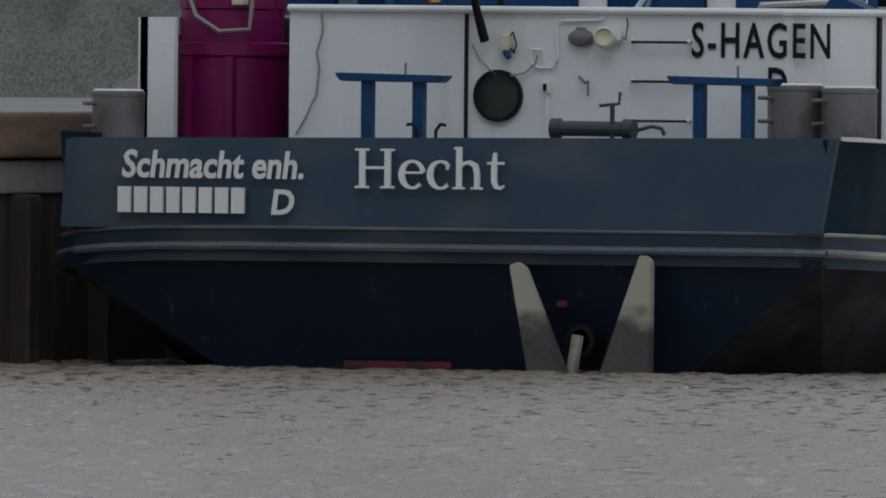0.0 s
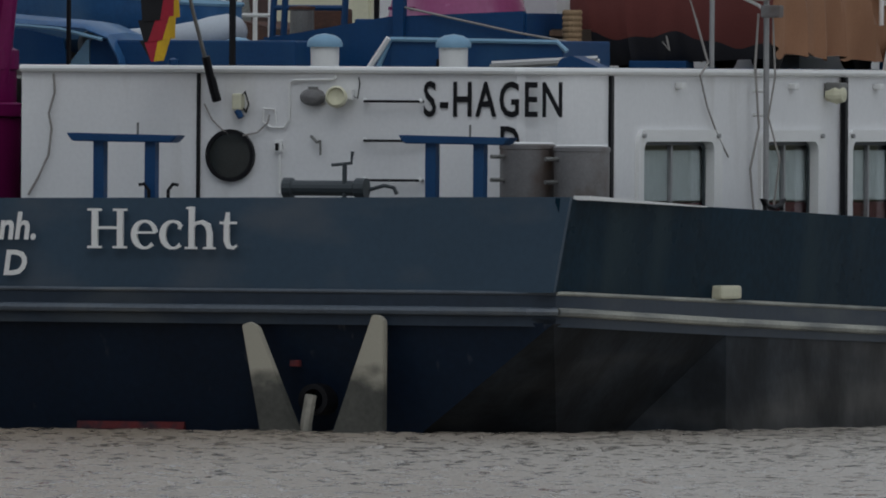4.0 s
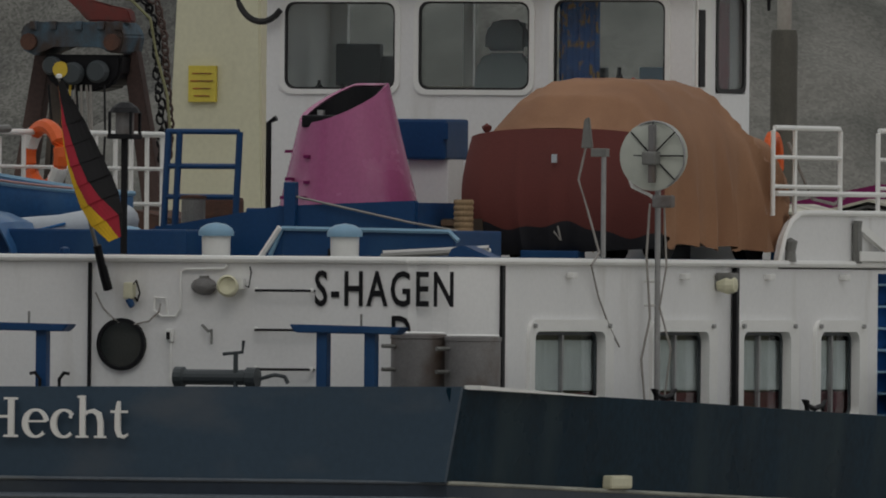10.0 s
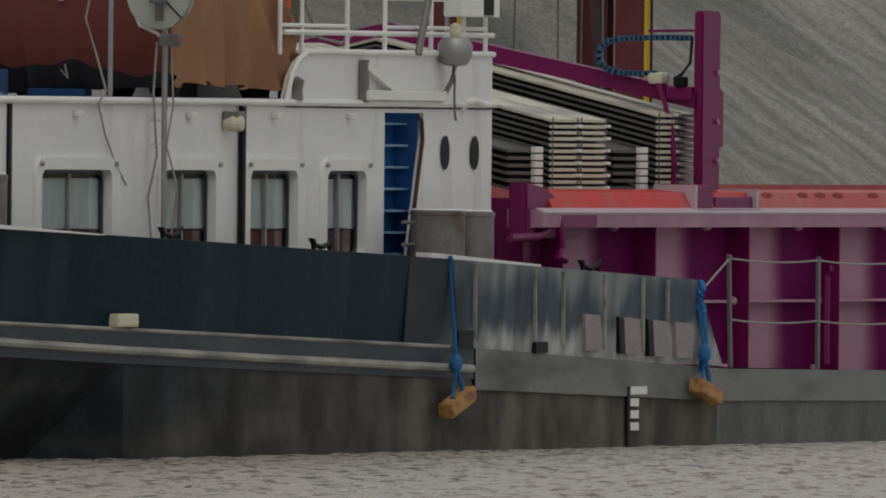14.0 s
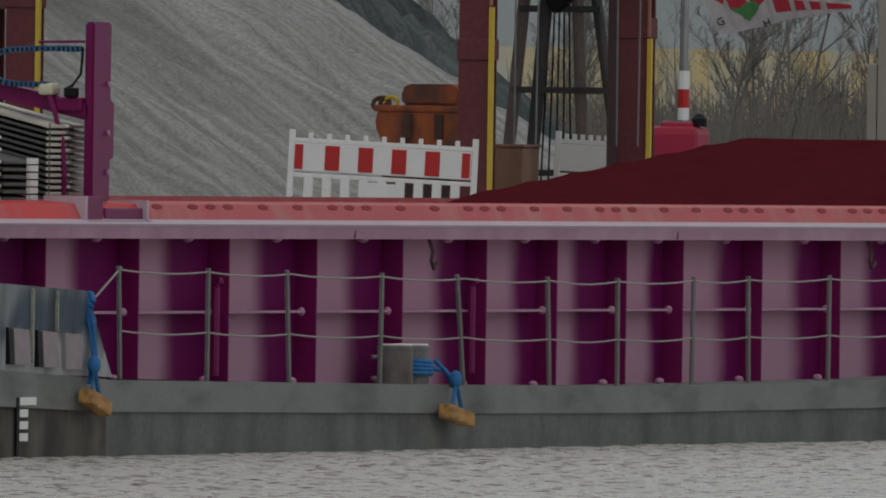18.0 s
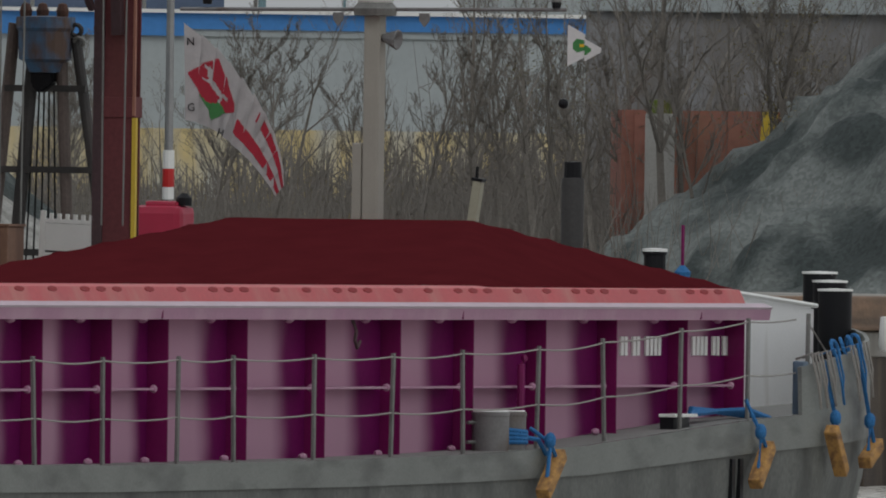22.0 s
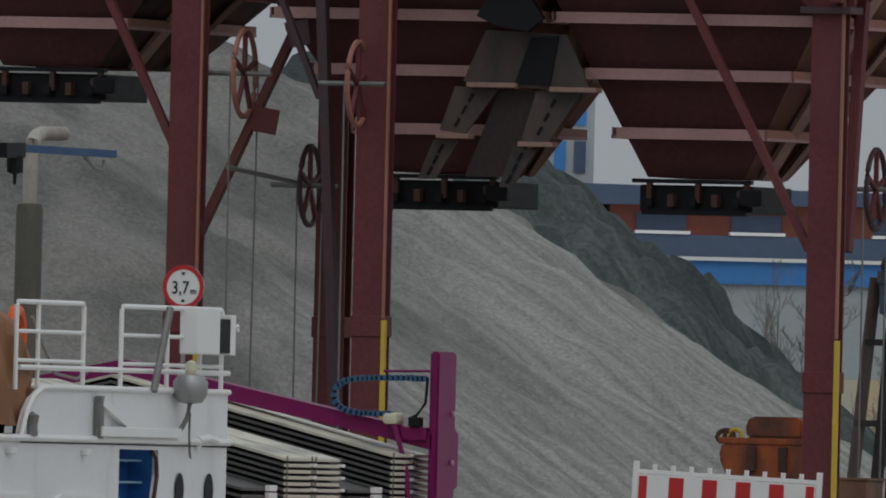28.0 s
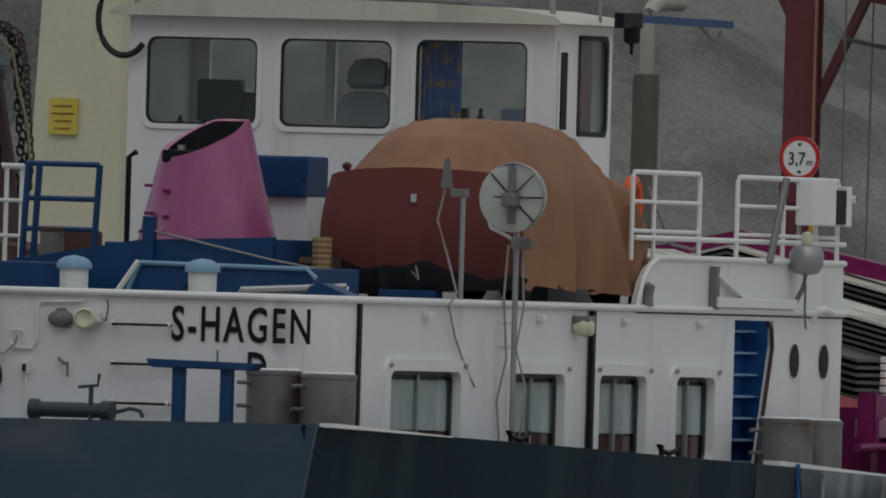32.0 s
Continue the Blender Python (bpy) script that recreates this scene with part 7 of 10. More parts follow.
cov = thing("boat_cover", "glossy blue moulded boat cover on the roof", "boat cover", at=(4.6, 7.1, 3.44))
rows = []
for x, k in ((-0.35, 0.9), (-0.3, 1.0), (0.1, 1.06), (0.5, 1.0), (0.55, 0.9)):
    rows.append([(x, y, z * k) for y, z in ((0.95, 0.0), (0.93, 0.44), (0.85, 0.5), (0.45, 0.47), (0.0, 0.44), (-0.25, 0.42), (-0.5, 0.32), (-0.62, 0.1), (-0.64, 0.0))])
part("hump", solid([[Vector(p) for p in r] for r in rows], 0.02), BOATBLUE, cov, smooth=True)
part("front_skirt", prismed([(0.95, 0.0), (0.93, 0.42), (0.3, 0.36), (-0.05, 0.28), (-0.1, 0.0)], -0.4, -0.36, "yz"), BLUE, cov)
part("grey_panel", prismed([(0.62, 0.02), (0.98, 0.02), (0.98, 0.46), (0.8, 0.47), (0.66, 0.3)], -0.44, -0.405, "yz"), GREYBOLLARD, cov)
part("edge_moulding", tubed([(-0.36, 0.93, 0.42), (-0.36, 0.4, 0.4), (-0.36, 0.0, 0.37), (-0.36, -0.45, 0.27)], 0.02, 6), PALEBLUE, cov)
guard2 = thing("port_railing", "white tubular railing along the port side roof", "railing", at=(0, 0, 3.42))
pz = 1.24
part("top_rail", tubed([(6.6, 8.0, 0.0), (6.6, 8.0, pz - 0.05), (6.8, 8.0, pz), (11.6, 8.0, pz), (11.6, 8.0, 0)], 0.03, 8), WHITE_TRIM, guard2)
for z in (0.9, 0.55, 0.25):
    part("mid_rail", tubed([(6.6, 8.0, z), (11.6, 8.0, z)], 0.022, 6), WHITE_TRIM, guard2)
for x in (7.1, 8.1, 9.0, 9.9, 10.4, 10.8, 11.2):
    part("post", tubed([(x, 8.0, 0.0), (x, 8.0, pz)], 0.025, 6), WHITE_TRIM, guard2)
part("panel", boxed(6.65, 8.02, 0.55, 7.6, 8.04, 1.2), WHITE_TRIM, guard2)
for x in (7.0,):
    part("bent_rail", tubed([(x, 7.95, 0.3), (x, 7.95, 1.1), (x + 0.15, 7.95, 1.26), (x + 0.6, 7.95, 1.27)], 0.04, 8), DULLSTEEL, guard2)
lb = thing("life_ring", "orange life ring with white bands on the port rail", "life ring", at=(8.3, 7.86, 4.42))
part("ring", torus(bmesh.new(), 0.3, 0.075, pose(0, 0, 0, 90, 0, 55)), BRIGHTORANGE, lb)
for a in (20, 200):
    bm = bmesh.new()
    tube(bm, [pose(0, 0, 0, 90, 0, 55) @ Vector((0.3 * math.cos(radians(a + k * 8)), 0.3 * math.sin(radians(a + k * 8)), 0)) for k in range(5)], 0.08, 8)
    part("band", bm, WHITE_TRIM, lb)
ladder = thing("roof_ladder", "blue steel ladder rails against the wheelhouse", "ladder", at=(9.0, 6.5, 3.42))
for y0, y1 in ((0.4, 0.34), (0.28, 0.22), (-0.36, -0.42)):
    part("stile", tubed([(0, y0, 0), (0, y1, 1.26)], 0.035, 8), BLUE, ladder)
for z in (0.32, 0.62, 0.92, 1.26):
    part("rung", tubed([(0, 0.36, z), (0, -0.41, z)], 0.028, 8), BLUE, ladder)
part("dark_post", tubed([(0.3, -0.6, 0), (0.3, -0.6, 1.35), (0.3, -0.68, 1.4)], 0.03, 8), BLACK, ladder)
drum = thing("paint_drum", "small dull metal drum by the ladder", "drum", at=(8.6, 6.4, 3.75))
part("can", lathed([(0, 0), (0.12, 0), (0.12, 0.26), (0.13, 0.27), (0, 0.27)], 14), DULLSTEEL, drum)
part("lid", lathed([(0.13, 0.27), (0.13, 0.3), (0, 0.31)], 14), RUST, drum)
part("box_stand", boxed(-0.25, -0.3, -0.33, 0.25, 0.3, 0.0), BLUE, drum)
redcan = thing("fuel_can", "dark rusty fuel can on the roof", "fuel can", at=(10.2, 6.75, 3.42))
part("can_body", boxed(-0.16, -0.16, 0.4, 0.16, 0.16, 0.62, bevel=0.04), RUST, redcan)
part("can_stand", boxed(-0.22, -0.22, 0.0, 0.22, 0.22, 0.4), CREAM, redcan)
lantern = thing("stern_lantern", "black stern lantern on a thin mast", "lantern", at=(3.0, 4.76, 3.42))
part("mast", tubed([(0, 0, 0), (0, 0, 1.16)], 0.035, 8), BLACK, lantern)
lb2 = part("lantern_base", boxed(-0.13, -0.13, 1.15, 0.13, 0.13, 1.2, bevel=0.01), BLACK, lantern)
part("lantern_glass", lathed([(0, 1.2), (0.09, 1.2), (0.09, 1.4), (0, 1.4)], 14), GREYBOLLARD, lb2)
for dx in (-0.11, 0.11):
    for dy in (-0.11, 0.11):
        part("corner_bar", boxed(dx - 0.012, dy - 0.012, 1.2, dx + 0.012, dy + 0.012, 1.41), BLACK, lb2)
part("lantern_roof", lathed([(0, 1.4), (0.16, 1.4), (0.13, 1.45), (0.06, 1.5), (0, 1.51)], 14), BLACK, lantern)
staff2 = thing("thin_post", "thin dark post with a small weight on the roof", "post", at=(4.0, 6.9, 3.42))
part("rod", tubed([(0, 0, 0), (0, 0, 0.95)], 0.025, 6), BLACK, staff2)
part("boat_weight", lathed([(0, 0), (0.05, 0.02), (0.05, 0.08), (0, 0.1)], 10, (0, -1.1, 0.02)), BLUE, staff2)

# ---- hatch covers and travelling crane ----
def hatch_cover(at, width, label, plate, edge):
    """A gabled cover that spans the hold: two sloping plates and a ribbed end."""
    hc = thing("hatch_cover", label, "hatch cover", at=at, group="stacked hatch covers")
    up = 0.24
    part("lid_plate", prismed([(0.03, 0.006), (3.1, 0.006 + 3.1 * up), (6.17, 0.006), (6.17, 0.034), (3.1, 0.034 + 3.1 * up), (0.03, 0.034)], 0.0, width, "yz"), plate, hc)
    part("lid_edge", boxed(0, 0.0, 0.0, width, 0.03, 0.034, bevel=0.006), edge, hc)
    return hc


for x0, x1, z0, n in ((17.72, 19.3, 2.58, 12), (20.75, 21.85, 2.58, 13)):
    for col in range(2):
        for k in range(n):
            w_ = (x1 - x0) * 0.47
            # plates below the top one are darker: shade in the stack put into colour
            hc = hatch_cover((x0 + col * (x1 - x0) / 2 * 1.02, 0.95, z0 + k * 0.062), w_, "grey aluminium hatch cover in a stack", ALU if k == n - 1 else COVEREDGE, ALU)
            for u in (0.03, 0.97):
                part("lid_rib", boxed(w_ * u - 0.014, -0.008, 0.002, w_ * u + 0.014, 0.0, 0.05), DULLSTEEL, hc)
            if k % 2 == 0:
                part("lid_lug", boxed(w_ * 0.94, -0.03, 0.01, w_ * 1.06, 0.03, 0.04), WHITE_TRIM, hc)
for x0, x1, z0, n in ((16.75, 17.62, 2.58, 6), (19.75, 20.6, 2.58, 6)):
    for k in range(n):
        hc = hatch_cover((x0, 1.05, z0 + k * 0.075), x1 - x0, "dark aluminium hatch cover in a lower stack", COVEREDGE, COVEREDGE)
        part("lid_corner", boxed(x1 - x0 - 0.22, -0.05, 0.0, x1 - x0, 0.0, 0.06, bevel=0.005), WHITE_TRIM, hc)
trav = thing("hatch_crane", "magenta travelling crane for the hatch covers", "crane", at=(21.32, 0.7, 2.58))
for y in (0.0, 6.8):
    part("post", prismed([(-0.1, 0.0), (0.42, 0.0), (0.42, 1.83), (-0.1, 1.83)], y - 0.05, y + 0.05, "xz", 0.02), MAGENTA, trav)
    part("bogie", boxed(-0.1, y - 0.2, -0.2, 1.0, y + 0.2, -0.06, bevel=0.02), MAGENTA, trav)
    part("bogie_rail", boxed(-0.75, y - 0.26, -0.235, 1.1, y - 0.21, -0.19), BLACK, trav)
part("post_back", prismed([(0.44, 0.4), (0.65, 0.45), (0.65, 1.0), (0.44, 1.1)], 0.0, 0.1, "xz", 0.01), MAGENTA, trav)
part("foot", boxed(-0.75, -0.22, -0.22, -0.2, 0.2, 0.06, bevel=0.02), MAGENTA, trav)
part("foot_plate", boxed(-0.78, -0.24, -0.24, -0.72, 0.22, 0.06), RIMPALE, trav)
part("foot_plate", boxed(1.0, -0.24, -0.22, 1.06, 0.22, 0.02), RIMPALE, trav)
for y, z in ((-0.06, 1.2), (-0.06, 0.7), (-0.06, 0.3)):
    part("post_bolt", lathed([(0, 0), (0.03, 0), (0.03, 0.02), (0, 0.025)], 8, m=pose(0.3, y, z, 90, 0, 0)), LILAC, trav)
part("beam", prismed([(0.0, 1.0), (3.4, 1.68), (6.8, 1.0), (6.8, 0.82), (3.4, 1.52), (0.8, 1.0), (0.0, 0.82)], -0.1, 0.2, "yz", 0.015), MAGENTA, trav, "gabled beam over the hold")
loop = [(0.05, 1.55), (0.3, 1.555), (0.6, 1.55), (0.8, 1.54), (0.93, 1.52), (1.02, 1.47), (1.06, 1.4), (1.06, 1.33), (1.02, 1.26), (0.93, 1.21), (0.8, 1.19), (0.6, 1.185), (0.42, 1.19)]
chain = part("cable_chain", tubed([(-0.15, y, z) for y, z in loop], 0.022, 8), BLACK, trav, "dark blue cable chain")
LINK = surface("blue_chain_link", (0.03, 0.1, 0.2), 0.45, vary=0.3, scale=14, fine=40, bump=0.15)
for (ya, za), (yb, zb) in zip(loop, loop[1:]):
    steps = max(1, round(math.hypot(yb - ya, zb - za) / 0.055))
    for q in range(steps):
        f_ = (q + 0.2) / steps
        g_ = (q + 0.75) / steps
        part("chain_plate", beamed((-0.16, ya + (yb - ya) * f_, za + (zb - za) * f_), (-0.16, ya + (yb - ya) * g_, za + (zb - za) * g_), 0.06, 0.06), LINK, chain)
part("chain_arm", tubed([(-0.1, 0.55, 1.62), (-0.1, 0.05, 1.63)], 0.015, 6), MAGENTA, trav)
part("hose", tubed([(-0.15, 0.42, 1.1), (-0.18, 0.34, 0.92), (-0.18, 0.25, 0.6), (-0.18, 0.22, 0.25), (-0.15, 0.25, 0.0)], 0.028, 8), MAGENTA, trav)
part("motor", boxed(-0.2, 0.36, 1.08, 0.05, 0.52, 1.2, bevel=0.04), CREAM, trav)
part("arm_block", boxed(-0.15, 0.06, 0.92, 0.05, 0.34, 1.06, bevel=0.02), MAGENTA, trav)
part("valve", boxed(-0.2, 0.12, 1.06, -0.05, 0.24, 1.16, bevel=0.02), BLACK, trav)
part("hose", tubed([(-0.1, 0.07, 1.55), (-0.15, 0.07, 1.3), (-0.15, 0.16, 1.18), (-0.1, 0.26, 1.14)], 0.016, 6), BLACK, trav)
part("end_frame", prismed([(16.0, 2.1), (17.6, 2.1), (17.6, 2.38), (17.0, 2.4), (16.6, 2.6), (16.0, 2.66)], 0.55, 0.75, "xz", 0.02), MAGENTA, barge)
part("end_block", boxed(16.6, 0.4, 2.2, 17.6, 0.7, 2.37, bevel=0.02), MAGENTA, barge)
part("end_hook", tubed([(16.6, 0.42, 2.22), (16.65, 0.42, 2.0), (16.55, 0.42, 1.92), (16.75, 0.42, 1.88)], 0.04, 8), MAGENTA, barge)
part("end_pipe", tubed([(15.4, 0.5, 2.1), (16.2, 0.5, 2.12), (16.45, 0.5, 2.18), (16.5, 0.5, 2.25)], 0.045, 8), MAGENTA, barge)
for x in (30.9, 45.2):
    part("coaming_hook", tubed([(x, 0.5, 2.25), (x + 0.03, 0.45, 2.08), (x - 0.02, 0.45, 1.98), (x + 0.06, 0.45, 1.9), (x + 0.16, 0.45, 1.97)], 0.022, 6), DARKSTEEL, barge)
for x in (24.5, 32.3, 51.15):
    part("upright_pipe", tubed([(x, 0.5, 0.8), (x, 0.5, 1.7), (x + 0.12, 0.5, 1.78)], 0.045, 8), MAGENTA, barge)

# ---- cargo heap in the forward hold ----
bm = bmesh.new()
rows = []
for j in range(25):
    y = 0.72 + (7.48 - 0.72) * j / 24
    row = []
    for i in range(43):
        x = 48.8 + (59.85 - 48.8) * i / 42
        dx = min((x - 50.6) / 4.8, (59.85 - x) / 3.9, 1.0)
        dy = min((y - 0.72) / 1.9, (7.48 - y) / 1.9, 1.0)
        z = 2.575 + 0.745 * (max(-0.36, dx) if dx < 0 else max(0.0, min(dx, dy))) + 0.006 * noise.noise(Vector((x, y, 0)) * 1.3)
        row.append((x, y, z))
    rows.append(row)
sheet(bm, rows)
cargo = setting("cargo_heap", bm, CARGO, "smooth dark red bulk cargo heaped above the hold rim", "cargo heap", smooth=True, kind="stuff")

# ---- foremast with yard ----
mast = thing("foremast", "grey-beige foremast with a long signal yard", "mast", at=(56.45, 4.1, 1.2))
part("column", boxed(-0.12, -0.1, 0.0, 0.12, 0.1, 4.55, bevel=0.03), surface("beige_mast_paint", (0.32, 0.3, 0.26), 0.6, vary=0.1, scale=3, bump=0.08), mast)
part("rear_stay", boxed(-0.1, 0.11, 0.0, 0.1, 0.23, 3.0, bevel=0.02), bpy.data.materials["beige_mast_paint"], mast)
part("yard", tubed([(0, 2.38, 4.52), (0, -2.32, 4.56)], 0.022, 8), GREYBOLLARD, mast, "long thin grey yard across the mast")
part("collar", lathed([(0, 4.45), (0.24, 4.47), (0.26, 4.55), (0.2, 4.62), (0, 4.62)], 16), DULLSTEEL, mast)
part("lamp_house", lathed([(0, 4.62), (0.2, 4.62), (0.22, 4.66), (0.18, 4.7), (0.24, 4.76), (0.275, 4.78), (0.28, 4.97), (0.255, 5.0), (0, 5.01)], 26), WHITE_TRIM, mast, "white drum-shaped radar housing")
part("top_neck", lathed([(0, 5.0), (0.1, 5.0), (0.1, 5.05), (0, 5.05)], 14, (0, -0.03, 0)), DULLSTEEL, mast)
part("top_plate", boxed(-0.1, -0.2, 5.035, 0.1, 0.06, 5.06, bevel=0.008), GREYBOLLARD, mast)
part("side_bracket", boxed(-0.06, -0.3, 4.7, 0.06, -0.22, 4.8, bevel=0.01), DULLSTEEL, mast)
part("radar_disc", lathed([(0, -0.02), (0.105, -0.015), (0.115, 0.0), (0, 0.03)], 18, m=pose(-0.1, 0.17, 5.14, 20, -62, 0)), HOSE, mast)
part("housing_port", lathed([(0, 0), (0.035, 0), (0.03, 0.02), (0, 0.02)], 10, m=pose(-0.28, 0.05, 4.8, 0, -90, 0)), BLACK, mast)
for y in (2.05, -2.2):
    lp = part("yard_lamp", lathed([(0, 0), (0.05, 0), (0.06, 0.06), (0.05, 0.14), (0, 0.16)], 10, (0, y, 4.58)), BLACK, mast)
    part("lamp_glass", lathed([(0.055, 0.04), (0.062, 0.08), (0.055, 0.12)], 10, (0, y, 4.58)), DULLSTEEL, lp)
for y in (0.45, -0.6):
    part("yard_shield", prismed([(y - 0.06, 4.5), (y + 0.06, 4.5), (y + 0.06, 4.42), (y, 4.34), (y - 0.06, 4.42)], -0.02, 0.02, "yz"), GREYBOLLARD, mast)
part("horn", lathed([(0.03, 0), (0.06, 0.1), (0.12, 0.24), (0.11, 0.25), (0, 0.2)], 12, m=pose(-0.02, -0.06, 4.22, 0, 97, -100)), GREYBOLLARD, mast)
part("signal_ball_line", tubed([(0, -2.3, 4.5), (0, -2.3, 3.5)], 0.006, 4), DULLSTEEL, mast)
bm = bmesh.new()
bmesh.ops.create_uvsphere(bm, u_segments=12, v_segments=8, radius=0.06, matrix=pose(0, -2.3, 3.48))
part("signal_ball", bm, BLACK, mast)
flood = thing("flood_light", "small cream flood light behind the cargo", "flood light", at=(59.9, 4.16, 2.45))
part("case", boxed(-0.07, -0.055, 0.75, 0.07, 0.055, 1.36, bevel=0.02, m=pose(0, 0.0, 0, 8, 0, 0)), surface("dull_cream_case", (0.34, 0.33, 0.25), 0.6, vary=0.15, scale=4, bump=0.08), flood)
part("pole", tubed([(0, 0, 0), (0, -0.1, 0.8)], 0.04, 8), DULLSTEEL, flood)
part("rim", boxed(-0.08, -0.07, 1.34, 0.08, 0.07, 1.38, bevel=0.01, m=pose(0, 0.0, 0, 8, 0, 0)), BLACK, flood)
part("aerial_stub", tubed([(0, -0.16, 1.36), (0, -0.17, 1.5)], 0.02, 6), BLACK, flood)


# ---- fenders on ropes ----
def fender(x, z, tilt, y_top, z_top, dy=0.0, length=0.65, knot=True, swing=0.0, y=None):
    f = thing("wooden_fender", "squared wooden fender hung on blue rope", "fender", at=(x, (side_y(x) - 0.14) if y is None else y, z), group="hanging fenders")
    part("block", boxed(-length / 2, -0.1, -0.075, length / 2, 0.06, 0.075, bevel=0.02, m=pose(0, 0, 0, 0, tilt, 0)), BLOCKWOOD, f)
    for s in (-0.2, 0.2):
        part("sling", tubed([(s * length, -0.02, 0.08 - s * math.tan(radians(tilt)) * length), (0.02, 0.0, 0.35), (0.0, y_top - f.location.y, z_top - z)], 0.025, 6), ROPEBLUE, f)
    if knot:
        bm = bmesh.new()
        bmesh.ops.create_icosphere(bm, subdivisions=2, radius=0.07, matrix=pose(0.0, 0, 0.38) @ Matrix.Diagonal((1, 1, 1.4, 1)))
        part("knot", bm, ROPEBLUE, f)
    return f


fender(12.3, 0.5, -16, -0.07, 1.94, length=0.66)
fender(19.25, 0.56, 14, -0.07, 1.5, length=0.58)
fender(30.05, 0.37, 8, 0.1, 0.95, length=0.71)
fender(50.3, 0.48, -38, 0.1, 1.0, length=0.75)
fender(58.0, 0.55, -42, 0.05, 1.3, length=0.68)
fender(60.85, 0.7, 50, 0.02, 1.75, length=0.68)
fender(62.7, 0.66, -25, 0.2, 1.9, length=0.54)
for x, y, z in ((29.75, 0.25, 0.82), (49.95, 0.25, 0.85)):
    rp = thing("mooring_rope", "turns of bright blue rope round the bollard", "rope", at=(x, y, z))
    for k in range(4):
        part("turn", torus(bmesh.new(), 0.215, 0.028, pose(0, 0, k * 0.05 - 0.02, 3 * (k - 1), 2, 0), 18, 6), ROPEBLUE, rp)
    part("tail", tubed([(0.2, -0.1, 0.05), (0.35, -0.25, 0.02), (0.45, -0.32, -0.15)], 0.03, 6), ROPEBLUE, rp)
kn = thing("mooring_rope", "blue rope knotted round the end of the bulwark", "rope", at=(19.35, -0.02, 1.45))
for k in range(3):
    part("turn", torus(bmesh.new(), 0.11, 0.035, pose(0, 0, 0.05 * k, 60 + 25 * k, 20 * k, 30 * k), 14, 6), ROPEBLUE, kn)
part("tail", tubed([(0.0, -0.05, 0.0), (0.02, -0.08, -0.4), (-0.05, -0.06, -0.7)], 0.035, 6), ROPEBLUE, kn)
rp = thing("mooring_rope", "blue rope lying along the fore deck", "rope", at=(57.5, 0.3, 1.08))
for k in range(3):
    part("strand", tubed([(-0.8 + 0.2 * k, 0.06 * k, 0.05 + 0.03 * k), (0.3, 0.05, 0.08), (1.0, -0.1 + 0.05 * k, 0.1 - 0.03 * k), (1.4, -0.25, 0.0)], 0.035, 6), ROPEBLUE, rp)
rp = thing("mooring_rope", "blue and grey ropes draped over the bow bulwark", "rope", at=(60.0, 0.0, 1.8))
for k, x in enumerate((0.25, 0.5, 0.85, 1.2, 2.0, 2.4, 2.9)):
    z = 0.05 * x
    y = side_y(60 + x)
    part("strand", tubed([(x + 0.1, y + 0.2, z - 0.05), (x, y - 0.02, z + 0.02), (x + 0.03, y - 0.1, z - 0.35), (x + 0.15, y - 0.1, z - 0.62), (x + 0.2, y - 0.07, z - 0.3), (x + 0.12, y - 0.02, z + 0.02)], 0.015, 6), ROPEBLUE if k in (3, 5) else ROPEGREY, rp)
for k in range(4):
    part("coil", torus(bmesh.new(), 0.11, 0.022, pose(1.5 + 0.4 * k, side_y(61.5 + 0.4 * k) + 0.05, 0.08 + 0.02 * k, 70, 20 * k, 10 * k) , 14, 6), ROPEBLUE, rp)

# ---- loading silos on the quay ----
G = GROUND
silo = thing("loading_silo", "tall rust-red steel silos on legs over a truck lane", "silo", at=(0, 0, G))


def spart(name, bm, mat_, label="", parent=None, smooth=False):
    bmesh.ops.translate(bm, verts=bm.verts[:], vec=(0, 0, -G))
    return part(name, bm, mat_, parent or silo, label, smooth)


SX0, SX1 = 64.0, 68.5
LEGS = [(SX0, 11.84, 4.83, 9.25, 4.2), (SX1, 11.42, 4.5, 9.25, 4.5), (SX0 - 0.4, 17.46, 4.95, 10.4, 4.75), (SX0, 20.02, 4.95, 10.4, 4.75), (SX1, 19.82, 0, 9.25, 4.75)]
